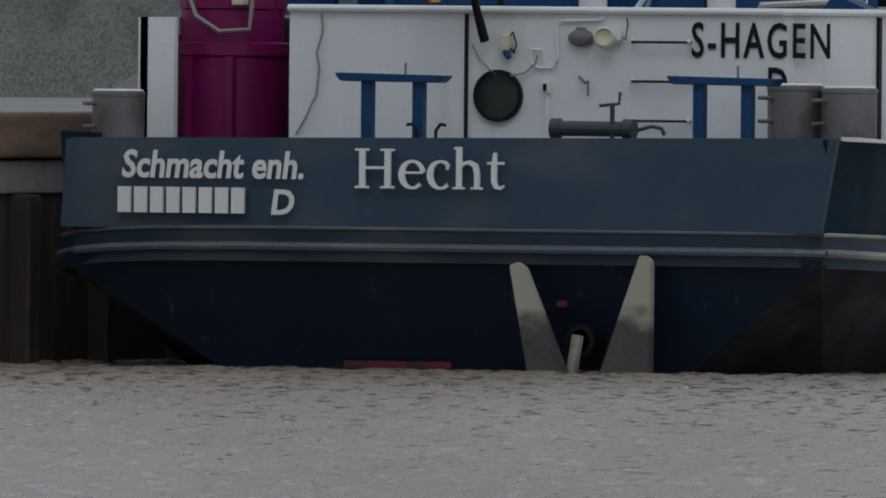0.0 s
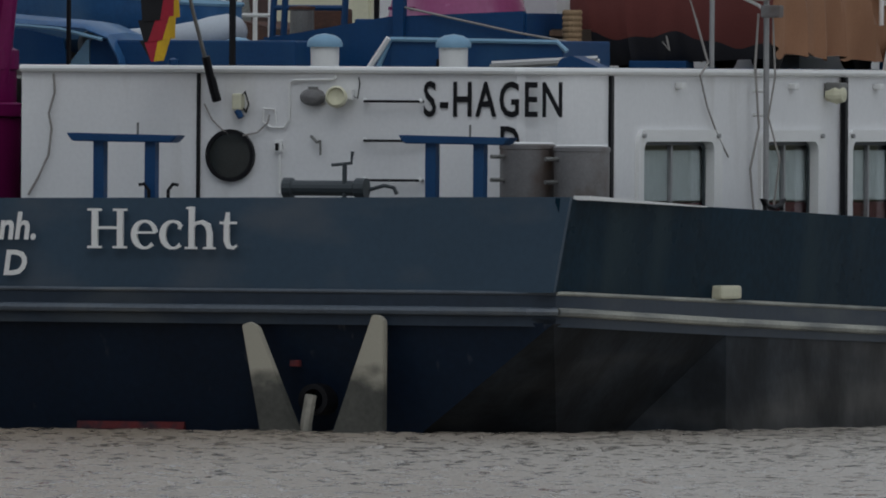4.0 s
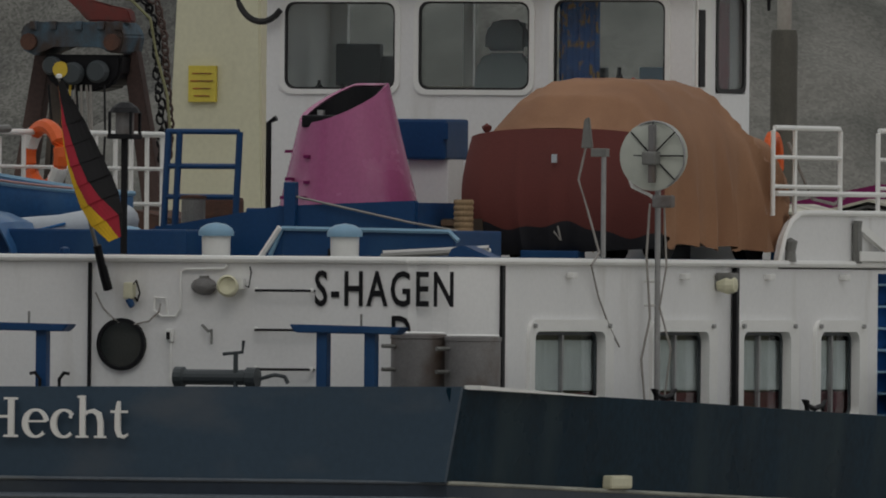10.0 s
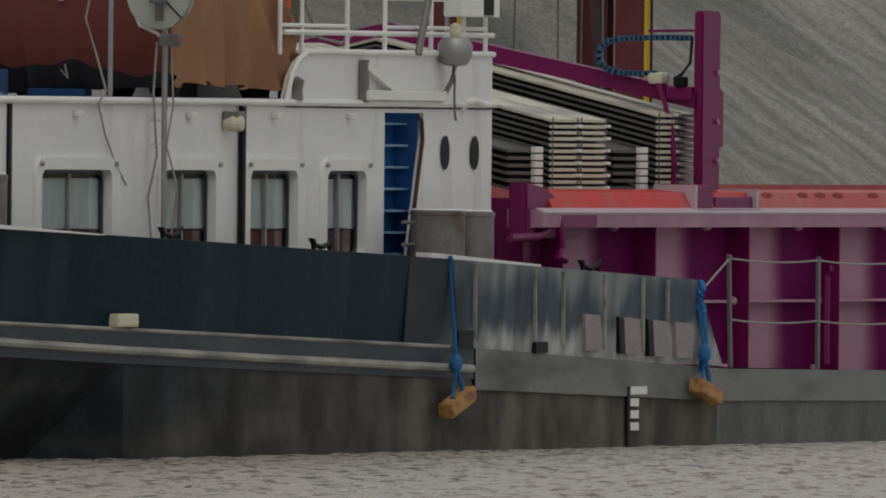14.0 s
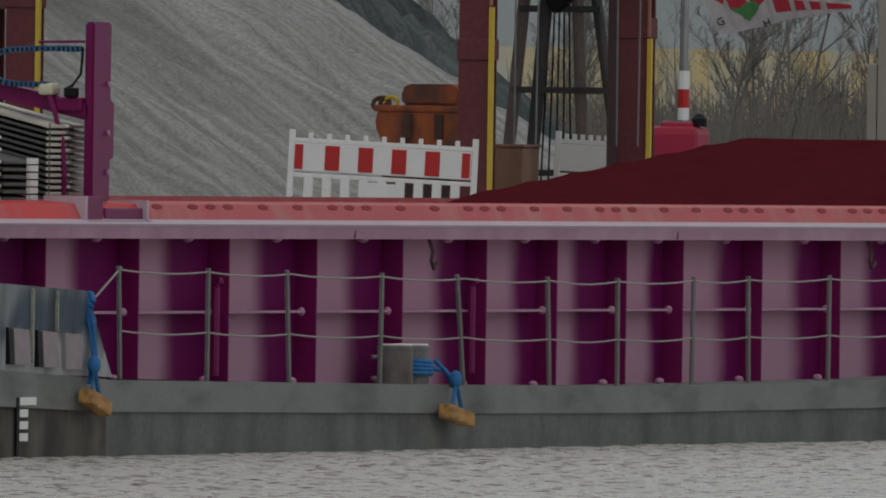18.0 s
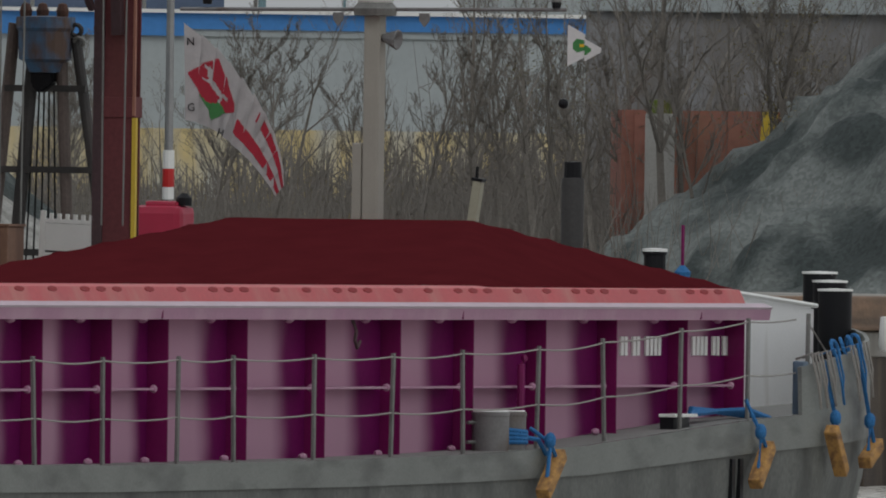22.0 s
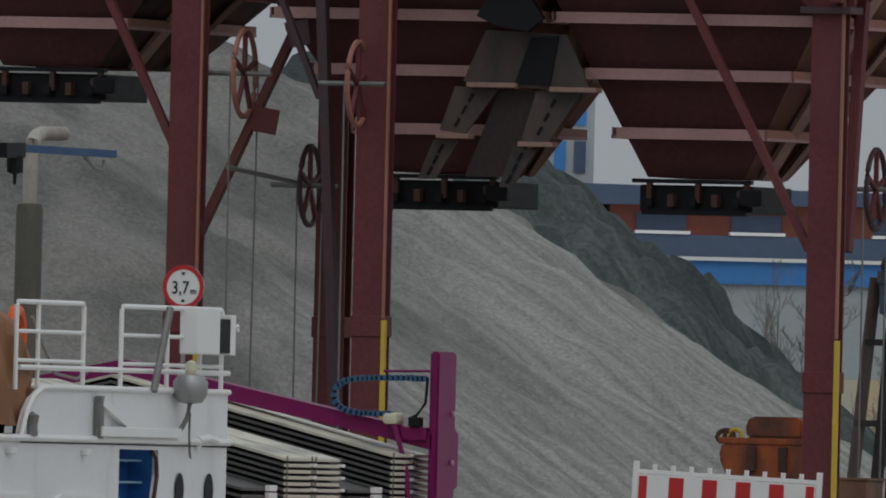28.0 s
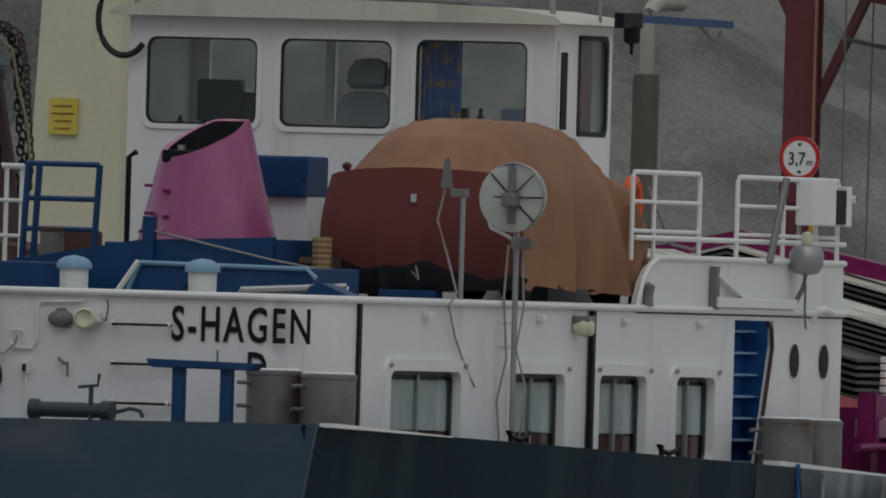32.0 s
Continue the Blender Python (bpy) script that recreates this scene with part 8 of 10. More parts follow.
for x, yy, marked, high, band in LEGS:
    fl, wb, dp = 0.195, 0.03, 0.13
    bm = prismed([(x - dp, yy - fl), (x - dp + 0.03, yy - fl), (x - dp + 0.03, yy - wb), (x + dp - 0.03, yy - wb), (x + dp - 0.03, yy - fl), (x + dp, yy - fl), (x + dp, yy + fl), (x + dp - 0.03, yy + fl), (x + dp - 0.03, yy + wb), (x - dp + 0.03, yy + wb), (x - dp + 0.03, yy + fl), (x - dp, yy + fl)], G, high, "xy")
    leg = spart("leg", bm, SILO, "rolled steel leg")
    spart("collar", boxed(x - dp - 0.02, yy - fl - 0.02, band, x + dp + 0.02, yy + fl + 0.02, band + 0.25, bevel=0.01), SILO, parent=leg)
    if marked:
        spart("yellow_edge", boxed(x - 0.17, yy - fl - 0.05, G, x - 0.1, yy - fl, marked), YELLOW, "yellow painted warning edge", leg)
        # pale strip up the leg paints its lit edge
        spart("edge_bar", boxed(x - 0.165, yy - fl - 0.03, marked + 0.02, x - 0.12, yy - fl, high - 0.15), SILOLIGHT, parent=leg)
    if high > 10:
        continue
    spart("cap_plate", boxed(x - 0.22, yy - 0.32, 8.72, x + 0.22, yy + 0.32, 8.8), DARKSTEEL, parent=leg)
    spart("head_gusset", prismed([(yy - 0.3, 9.3), (yy + 0.75, 9.3), (yy + 0.3, 8.8), (yy - 0.3, 8.8)], x - 0.03, x + 0.03, "yz"), SILO, parent=leg)
# bin walls above the legs, with ledge
Y0, Y_END, BX1 = 11.67, 18.45, SX1 + 0.7
LIFT = 1.2
for y0, y1, up in ((Y0, Y_END, 0.0), (19.5, 26.0, LIFT)):
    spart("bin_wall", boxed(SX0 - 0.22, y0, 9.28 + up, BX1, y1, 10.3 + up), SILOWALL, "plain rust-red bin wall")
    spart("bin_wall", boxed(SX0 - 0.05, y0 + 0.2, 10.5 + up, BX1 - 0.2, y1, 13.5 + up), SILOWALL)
    spart("end_cladding", boxed(SX0 - 0.1, y0 - 0.04, 9.3 + up, BX1 - 0.1, y0 - 0.002, 10.3 + up), SILOLIGHT, "pale orange end plates with rivets")
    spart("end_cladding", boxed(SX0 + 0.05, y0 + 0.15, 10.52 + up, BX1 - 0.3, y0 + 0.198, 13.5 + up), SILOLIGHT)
    spart("ledge", prismed([(y0 - 0.2, 10.3 + up), (y1, 10.3 + up), (y1, 10.42 + up), (y0 + 0.15, 10.52 + up), (y0 - 0.2, 10.36 + up)], SX0 - 0.42, BX1 + 0.2, "yz"), MOSS, "moss-grown ledge round the bins")
    spart("bottom_flange", boxed(SX0 - 0.32, y0 - 0.1, 9.21 + up, BX1 + 0.1, y1, 9.28 + up), PINKSTEEL)
    for x in (SX0 - 0.24, BX1):
        spart("corner_angle", boxed(x - 0.12, y0 - 0.07, 8.85 + up, x + 0.08, y0 + 0.08, 10.3 + up), SILO)
for y in (15.7,):
    spart("wall_stiffener", boxed(SX0 - 0.3, y - 0.06, 9.3, SX0 - 0.22, y + 0.06, 10.3), SILO)
for k in range(5):
    for y, x in ((Y0 - 0.06, 66.4),):
        spart("rivet", lathed([(0, -0.02), (0.035, -0.02), (0.03, 0.02), (0, 0.025)], 8, m=pose(x, y, 9.45 + 0.19 * k, 90, 0, 0)), BLACK)
    spart("rivet", lathed([(0, -0.02), (0.035, -0.02), (0.03, 0.02), (0, 0.025)], 8, m=pose(SX0 - 0.265, 15.9, 9.45 + 0.19 * k, 0, -90, 0)), BLACK)
    spart("rivet", lathed([(0, -0.02), (0.035, -0.02), (0.03, 0.02), (0, 0.025)], 8, m=pose(66.4, Y0 + 0.14, 10.65 + 0.22 * k, 90, 0, 0)), BLACK)

RUSTYPLATE = surface("flaking_rusty_plate", (0.15, 0.08, 0.062), 0.8, vary=0.35, scale=1.3, fine=18, bump=0.2, stain=(0.04, 0.026, 0.025), stain_at=0.5)


# hoppers under the bins
def hopper(ym, lift=0.0, right=1.95, shift=0.0, deep=0.0):
    """A bin bottom: a wide top round ym, an outlet that sits off its centre."""
    hw, ow, yc = 1.95, 0.62, ym + shift
    z0, z1 = 6.75 + lift, 9.24 + lift
    top = [(SX0 + 0.05, ym - right), (BX1 - 0.2 + deep, ym - right), (BX1 - 0.2 + deep, ym + hw), (SX0 + 0.05, ym + hw)]
    low = [(65.5, yc - ow), (67.0 + deep, yc - ow), (67.0 + deep, yc + ow), (65.5, yc + ow)]
    faces = []
    hp = None
    for i in range(4):
        j = (i + 1) % 4
        bm = bmesh.new()
        v = [bm.verts.new((*top[i], z1)), bm.verts.new((*top[j], z1)), bm.verts.new((*low[j], z0)), bm.verts.new((*low[i], z0))]
        bm.faces.new(v)
        bmesh.ops.solidify(bm, geom=bm.faces[:] + bm.edges[:] + bm.verts[:], thickness=0.03)
        # the starboard face takes the lighter copy, as if lit
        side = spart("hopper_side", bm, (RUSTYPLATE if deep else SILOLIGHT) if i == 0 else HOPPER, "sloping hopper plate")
        hp = hp or side
        for z in (8.58 + lift, 7.92 + lift, 7.22 + lift):
            u = (z1 - z) / (z1 - z0)
            a, b = Vector((*top[i], z1)).lerp(Vector((*low[i], z0)), u), Vector((*top[j], z1)).lerp(Vector((*low[j], z0)), u)
            d = (b - a).normalized()
            out = Vector((d.y, -d.x, 0)) * 0.09
            reach = 0.34 if i == 0 else 0.08
            iron = spart("rib", beamed(a + out - d * reach, b + out + d * reach, 0.17, 0.035), PINKSTEEL, parent=side)
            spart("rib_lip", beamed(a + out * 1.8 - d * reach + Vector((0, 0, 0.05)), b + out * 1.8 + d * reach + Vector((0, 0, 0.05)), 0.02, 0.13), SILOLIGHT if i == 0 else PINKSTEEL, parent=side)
        if i == 0:
            for f in (0.3, 0.68):
                p0, p1 = Vector((*top[i], z1)).lerp(Vector((*top[j], z1)), f), Vector((*low[i], z0)).lerp(Vector((*low[j], z0)), f)
                spart("rusty_strut", beamed(p0 + Vector((0, -0.1, 0)), p1 + Vector((0, -0.1, 0)), 0.22, 0.06), CHUTELIP, "rusty slotted strut", side)
    gate = spart("gate_frame", boxed(65.5, yc - 0.72, 6.34 + lift, 66.9, yc + 0.72, 6.66 + lift, bevel=0.02), BLACK, "black sliding gate under the hopper")
    spart("gate_bar", boxed(65.38, yc - 0.74, 6.68 + lift, 65.48, yc + 0.78, 6.73 + lift), BLACK, parent=gate)
    spart("gate_lip", boxed(65.42, yc - 0.66, 6.3 + lift, 65.5, yc + 0.66, 6.36 + lift), BLACK, parent=gate)
    for k in range(3):
        spart("gate_post", boxed(65.4, yc - 0.7 + 0.62 * k, 6.45 + lift, 65.48, yc - 0.64 + 0.62 * k, 6.68 + lift), RUST, parent=gate)
    for k in range(5):
        spart("gate_bolt", boxed(65.36, yc - 0.6 + 0.28 * k, 6.4 + lift, 65.5, yc - 0.52 + 0.28 * k, 6.5 + 0.05 * (k % 2) + lift, bevel=0.01), RUST if k % 2 else BLACK, parent=gate)
    spart("gate_motor", boxed(65.3, yc - 0.9, 6.42 + lift, 65.5, yc - 0.62, 6.62 + lift, bevel=0.03), BLACK, parent=gate)
    for k in range(4):
        spart("gear", lathed([(0, 0), (0.05, 0), (0.06, 0.02), (0.06, 0.05), (0, 0.06)], 10, m=pose(65.42, yc - 0.62 - 0.06 * k, 6.56 - 0.05 * (k % 2) + lift, 0, -90, 0)), DARKSTEEL, parent=gate)


for ym, lift, right, shift, deep in ((13.65, 0, 1.9, 0.4, 0.0), (17.4, 0, 1.95, -0.1, 0.0), (22.5, LIFT, 3.0, -0.1, 1.5)):
    hopper(ym, lift, right, shift, deep)
spart("saddle_plate", prismed([(18.8, 9.24), (20.0, 9.24), (19.5, 8.75), (19.25, 8.75)], 64.5, 68.0, "yz"), SILO)
spart("dark_chute", prismed([(15.96, 9.2), (16.12, 8.9), (16.3, 8.62), (16.03, 8.5), (15.64, 8.44), (15.45, 8.6), (15.66, 8.92), (15.86, 9.2)], 63.85, 63.95, "yz"), BLACK)
spart("dust_plate", prismed([(16.34, 8.46), (15.3, 8.42), (14.98, 7.72), (16.62, 7.84)], 64.3, 64.34, "yz"), SILODUST, "dusty dark chute plate")
# dark sheets put the shade inside the chute into colour
spart("chute_throat", prismed([(15.75, 8.38), (15.4, 8.4), (15.5, 7.8), (15.95, 7.82)], 64.27, 64.3, "yz"), BLACK)
spart("chute_throat", prismed([(16.2, 7.76), (15.72, 7.74), (15.9, 6.7), (16.62, 6.7)], 64.44, 64.47, "yz"), surface("dark_throat_steel", (0.035, 0.023, 0.022), 0.8, vary=0.4, scale=2, fine=20, bump=0.1))
for quad in (((16.74, 7.78), (16.19, 7.75), (16.6, 7.21), (16.93, 7.25)), ((15.7, 7.74), (15.13, 7.72), (15.52, 7.14), (15.89, 7.12)),
             ((17.0, 7.14), (16.7, 7.12), (16.97, 6.66), (17.2, 6.66)), ((15.99, 7.06), (15.68, 7.03), (15.99, 6.58), (16.15, 6.58))):
    cheek = spart("chute_cheek", prismed(list(quad), 64.36, 64.4, "yz"), SILODUST, "dusty punched chute cheek")
    (ya, za), (yb, zb), (yc_, zc), (yd, zd) = quad
    for u in (0.22, 0.5, 0.78):
        ym, zm = (ya + yb) / 2 * (1 - u) + (yc_ + yd) / 2 * u, (za + zb) / 2 * (1 - u) + (zc + zd) / 2 * u
        spart("slot", beamed((64.35, ym - 0.03, zm + 0.05), (64.35, ym + 0.03, zm - 0.05), 0.012, 0.035), BLACK, parent=cheek)
for y0, y1, z in ((16.54, 15.91, 7.8), (15.48, 14.88, 7.76), (16.92, 16.5, 7.18), (15.87, 15.42, 7.1)):
    spart("chute_lip", boxed(64.2, y1, z - 0.03, 64.42, y0, z + 0.03, bevel=0.01), CHUTELIP)
# bracing
for a, b in (((64.0, 13.85, 9.25), (64.0, 12.05, 5.9)), ((64.0, 21.3, 9.2), (64.0, 20.0, 6.6))):
    spart("brace", beamed(a, b, 0.09, 0.095), SILO)
joint = Vector((66.4, 11.69, 7.3))
for dx, dz, w in ((-0.62, 0.33, 0.07), (1.73, -1.49, 0.07), (1.73, 1.04, 0.07), (1.24, -0.06, 0.04)):
    spart("brace", beamed(tuple(joint), (joint.x + dx, joint.y, joint.z + dz), w, w + 0.01), DARKSTEEL)
spart("gusset", boxed(66.15, 11.66, 7.15, 66.6, 11.72, 7.45, bevel=0.02), DARKSTEEL)
spart("tie", beamed((67.84, 11.69, 9.2), (68.4, 11.66, 6.0), 0.12, 0.13), DARKSTEEL)
spart("tie", boxed(68.34, 11.6, G, 68.46, 11.73, 6.02), DARKSTEEL)
spart("tie", beamed((67.95, 11.42, 9.2), (68.3, 11.41, 5.5), 0.12, 0.14), DARKSTEEL)
spart("head_plate", prismed([(67.75, 9.2), (68.6, 9.2), (68.6, 8.2), (68.2, 8.5)], 11.3, 11.34, "xz"), DARKSTEEL)
spart("tie", beamed((65.5, 11.96, 9.2), (64.8, 11.87, 5.9), 0.12, 0.15), SILO)
spart("brace", beamed((64.1, 19.9, 5.9), (65.2, 18.77, 9.2), 0.1, 0.12), SILO)
spart("brace", beamed((63.9, 19.0, 9.2), (63.9, 18.3, 7.6), 0.07, 0.09), DARKSTEEL)
spart("gusset", prismed([(18.9, 8.5), (18.6, 8.55), (18.55, 8.25), (18.8, 8.2)], 64.2, 64.24, "yz"), DARKSTEEL)
spart("gusset", prismed([(19.35, 7.5), (19.05, 7.45), (19.1, 7.15), (19.4, 7.2)], 64.5, 64.54, "yz"), SILO)
spart("tie", beamed((63.85, 18.3, 9.2), (63.85, 17.95, 3.2), 0.12, 0.14), DARKSTEEL)


def chain_wheel(x, y, z, r, paint=SILOLIGHT):
    w = spart("chain_wheel", torus(bmesh.new(), r, 0.035, Matrix.Translation((x, y, z)) @ pose(0, 0, 0, 90, 0, 6), 26, 6), paint, "spoked chain wheel")
    for k in range(5):
        a = k * 2 * math.pi / 5 + 0.3
        spart("spoke", beamed((x, y, z), (x + r * math.cos(a), y + 0.1 * r * math.cos(a), z + r * math.sin(a)), 0.05, 0.05), SILO, parent=w)
    for s in (-1, 1):
        spart("chain", tubed([(x + s * r * 0.9, y, z), (x + s * r * 0.8, y, 3.2)], 0.012, 5), DULLSTEEL, parent=w)
    return w


for x, y, z, r in ((64.2, 19.39, 7.88, 0.52), (63.2, 17.55, 7.77, 0.5), (66.0, 19.2, 6.57, 0.48), (66.0, 11.94, 6.66, 0.48), (67.3, 11.1, 6.64, 0.48)):
    chain_wheel(x, y, z, r, DARKSTEEL if x == 66.0 else SILOLIGHT)
    spart("shaft", tubed([(x, y + 0.5, z), (x, y - 0.35, z)], 0.03, 8), DULLSTEEL)
spart("shaft", tubed([(66.0, 11.9, 6.66), (67.3, 11.1, 6.64)], 0.03, 8), DULLSTEEL)
spart("shaft", tubed([(64.0, 19.5, 6.75), (66.0, 19.2, 6.57)], 0.03, 8), DULLSTEEL)
# height limit sign
sgn = thing("height_sign", "round white height limit sign with red ring", "road sign", at=(63.0, 19.64, 5.29))
part("plate", lathed([(0, 0), (0.265, 0), (0.265, 0.015), (0, 0.015)], 32, m=pose(0, 0, 0, 0, -90, 0)), WHITE_TRIM, sgn)
part("red_ring", ring([(0.265 * math.cos(a), 0.265 * math.sin(a)) for a in [k * math.pi / 16 for k in range(32)]], [(0.212 * math.cos(a), 0.212 * math.sin(a)) for a in [k * math.pi / 16 for k in range(32)]], -0.02, -0.012, "yz"), RED, sgn)
writing("3,7", 0.22, BLACK, sgn, Matrix.Translation((-0.022, 0.15, -0.08)) @ AFT, "", wide=0.85)
writing("m", 0.11, BLACK, sgn, Matrix.Translation((-0.022, -0.09, -0.08)) @ AFT, "")
for z in (0.19, -0.19):
    part("arrow", prismed([(-0.03, z * 0.93), (0.03, z * 0.93), (0.0, z * 0.75)], -0.024, -0.018, "yz"), BLACK, sgn)
part("sign_post", tubed([(0.03, 0, -3.04), (0.03, 0, 0.2)], 0.03, 8), STEEL, sgn)


# ---- barriers ----
def barrier(at, turn, width, red=True, label="white plastic barrier with red stripes"):
    b = thing("safety_barrier", label, "barrier", at=at, group="barriers")
    b.matrix_basis = pose(*at, 2.2, 0, turn)
    for z in (0.12, 0.55, 0.96):
        part("rail", boxed(-0.02, -width / 2, z - 0.025, 0.02, width / 2, z + 0.025, bevel=0.008), WHITE_TRIM, b)
    n = 11
    for k in range(n):
        y = -width / 2 + width * k / (n - 1)
        big = k in (0, n - 1)
        part("picket", boxed(-0.03, y - (0.035 if big else 0.055), 0.0 if big else 0.1, 0.01, y + (0.035 if big else 0.055), 0.56 if not big else 1.08, bevel=0.008), WHITE_TRIM, b)
        part("peg", boxed(-0.02, y - 0.025, 0.96, 0.02, y + 0.025, 1.05, bevel=0.008), WHITE_TRIM, b)
    board = part("board", boxed(-0.035, -width / 2 + 0.04, 0.6, -0.015, width / 2 - 0.04, 0.93, bevel=0.004), WHITE_TRIM, b, "reflective board")
    if red:
        for k in range(6):
            y = width / 2 - 0.1 - k * (width - 0.2) / 5
            wd = 0.05 if k in (0, 5) else 0.09
            part("stripe", boxed(-0.042, max(y - wd, -width / 2 + 0.05), 0.62, -0.0352, min(y + wd, width / 2 - 0.05), 0.91), RED, board)
    part("plate", boxed(-0.05, -0.18, 0.3, -0.035, 0.18, 0.5, bevel=0.004), WHITE_TRIM, b)
    for s in (-0.4, 0.4):
        part("foot", boxed(-0.3, s * width - 0.08, 0, 0.3, s * width + 0.08, 0.1, bevel=0.02), RUBBER, b)


barrier((59.0, 11.235, G - 0.03), 2, 2.26)
barrier((70.0, 12.46, G + 0.02), 4, 1.0, red=False, label="plain white plastic barrier by the silo leg")
brown = thing("steel_box", "brown rusty steel box by the silo leg", "box", at=(69.0, 13.35, G))
part("box_side", boxed(-0.3, -0.42, 0, 0.3, 0.42, 0.92, bevel=0.02), surface("brown_rusted_box", (0.3, 0.17, 0.115), 0.75, vary=0.2, scale=2, fine=20, bump=0.15, stain=(0.16, 0.085, 0.06), stain_at=0.55), brown)
part("box_top", boxed(-0.32, -0.44, 0.92, 0.32, 0.44, 0.95), bpy.data.materials["brown_rusted_box"], brown)

# orange grab bucket resting behind the barrier
tub = thing("orange_skip", "rusty orange grab shell lying on the yard", "grab bucket", at=(67.0, 13.75, G))
part("shell", prismed([(0.22, 0.9), (0.34, 1.16), (0.3, 1.34), (-0.8, 1.38), (-0.86, 1.2), (-0.7, 0.86)], -0.4, 0.4, "yz", 0.03), ORANGE, tub)
part("lid", prismed([(0.02, 1.4), (0.04, 1.58), (-0.04, 1.66), (-0.64, 1.66), (-0.7, 1.58), (-0.7, 1.4)], -0.3, 0.3, "yz", 0.03), ORANGE, tub)
part("rim", boxed(-0.42, -0.86, 1.32, 0.42, 0.34, 1.4, bevel=0.02), ORANGE, tub)
for y, r in ((0.16, 0.08), (0.3, 0.09), (0.24, 0.06)):
    part("eye", torus(bmesh.new(), r, 0.03, pose(-0.3, y, 1.42, 0, 70 + 200 * y, 0), 14, 6), YELLOW if r == 0.08 else RUST, tub)
for y in (-0.1, -0.5):
    part("lug", boxed(-0.46, y - 0.05, 1.0, -0.4, y + 0.05, 1.3, bevel=0.01), RUST, tub)
part("stand", boxed(-0.5, -0.7, 0.0, 0.5, 0.2, 0.88, bevel=0.03), RUST, tub)

# second grab on its stand behind the silo legs
stand = thing("grab_stand", "blue-headed grab hanging in a dark steel trestle", "grab", at=(74.0, 14.42, G))
GRABBLUE = surface("worn_blue_grab_paint", (0.05, 0.13, 0.24), 0.6, vary=0.25, scale=4, bump=0.2, stain=(0.1, 0.06, 0.045), stain_at=0.48, stain_scale=(4, 4, 3))
part("head", lathed([(0, 2.8), (0.2, 2.82), (0.25, 2.94), (0.33, 2.98), (0.34, 3.32), (0.37, 3.36), (0.37, 3.5), (0, 3.52)], 18, (0, -0.06, 0)), GRABBLUE, stand)
for y in (-0.28, -0.02, 0.2):
    part("knob", lathed([(0, 0), (0.07, 0), (0.08, 0.08), (0.05, 0.16), (0, 0.18)], 10, (0, y, 3.5)), RUST, stand)
part("shell_jaw", prismed([(0.1, 2.84), (-0.2, 2.84), (-0.2, 2.68), (-0.02, 2.55), (0.1, 2.66)], -0.1, 0.1, "yz", 0.03), BLACK, stand)
TRESTLE = surface("dark_trestle_steel", (0.035, 0.032, 0.032), 0.6, vary=0.3, scale=3, fine=25, bump=0.15, stain=(0.09, 0.075, 0.07), stain_at=0.6)
WORNLEG = surface("brown_grey_worn_steel", (0.13, 0.1, 0.09), 0.7, vary=0.25, scale=3, fine=25, bump=0.15)
for a, b, r, mat_ in (((0.36, 3.42), (0.6, 0.9), 0.08, WORNLEG), ((0.12, 2.9), (0.36, 0.0), 0.085, TRESTLE), ((-0.24, 3.4), (-0.4, 0.0), 0.075, WORNLEG), ((-0.44, 3.25), (-0.82, 0.8), 0.07, TRESTLE), ((0.6, 0.9), (0.72, 0.0), 0.08, TRESTLE), ((-0.82, 0.8), (-0.9, 0.0), 0.07, TRESTLE)):
    part("leg", tubed([(0.05, a[0], a[1]), (0.05, b[0], b[1])], r, 10), mat_, stand)
for z, y0, y1 in ((2.62, 0.46, -0.6), (1.62, 0.56, -0.74), (0.6, 0.62, -0.85)):
    part("cross_bar", beamed((0, y0, z), (0, y1, z), 0.07, 0.08), TRESTLE, stand)
for k in range(7):
    part("wire", tubed([(0.1, -0.2 + 0.06 * k, 2.86), (0.1, -0.3 + 0.1 * k, 0.3)], 0.012, 5), BLACK, stand)
part("shackle", torus(bmesh.new(), 0.07, 0.03, pose(0.0, -0.46, 3.34, 0, 80, 0), 14, 6), TRESTLE, stand)
part("shackle", torus(bmesh.new(), 0.06, 0.025, pose(0.0, -0.5, 3.2, 0, 60, 0), 14, 6), DULLSTEEL, stand)

# clamshell grab with chains behind the after deck
grab = thing("clamshell_grab", "rusty clamshell grab with chains standing on the quay", "grab", at=(25.0, 14.5, G))
DARKRUST = surface("dark_rusty_arm", (0.05, 0.028, 0.024), 0.75, vary=0.35, scale=3, fine=25, bump=0.3, stain=(0.11, 0.07, 0.06), stain_at=0.6)
WORNBLUE = surface("worn_blue_rusty_paint", (0.05, 0.1, 0.14), 0.65, vary=0.35, scale=4, bump=0.3, stain=(0.045, 0.03, 0.025), stain_at=0.48, stain_scale=(4, 4, 3))
part("head", prismed([(0.66, 3.37), (0.68, 3.58), (0.6, 3.66), (-0.42, 3.66), (-0.5, 3.52), (-0.46, 3.33), (-0.32, 3.34), (-0.2, 3.42), (0.3, 3.42), (0.5, 3.3)], -0.3, 0.3, "yz", 0.02), WORNBLUE, grab)
for y in (0.57, -0.38):
    part("pin", lathed([(0, 0), (0.09, 0), (0.09, 0.05), (0, 0.05)], 12, m=pose(-0.3, y, 3.45, 0, -90, 0)), RUST, grab)
part("jaw_block", prismed([(0.47, 3.32), (-0.44, 3.32), (-0.42, 3.1), (-0.32, 2.98), (-0.12, 2.93), (0.12, 2.94), (0.36, 3.0), (0.44, 3.12)], -0.2, 0.2, "yz", 0.03), BLACK, grab)
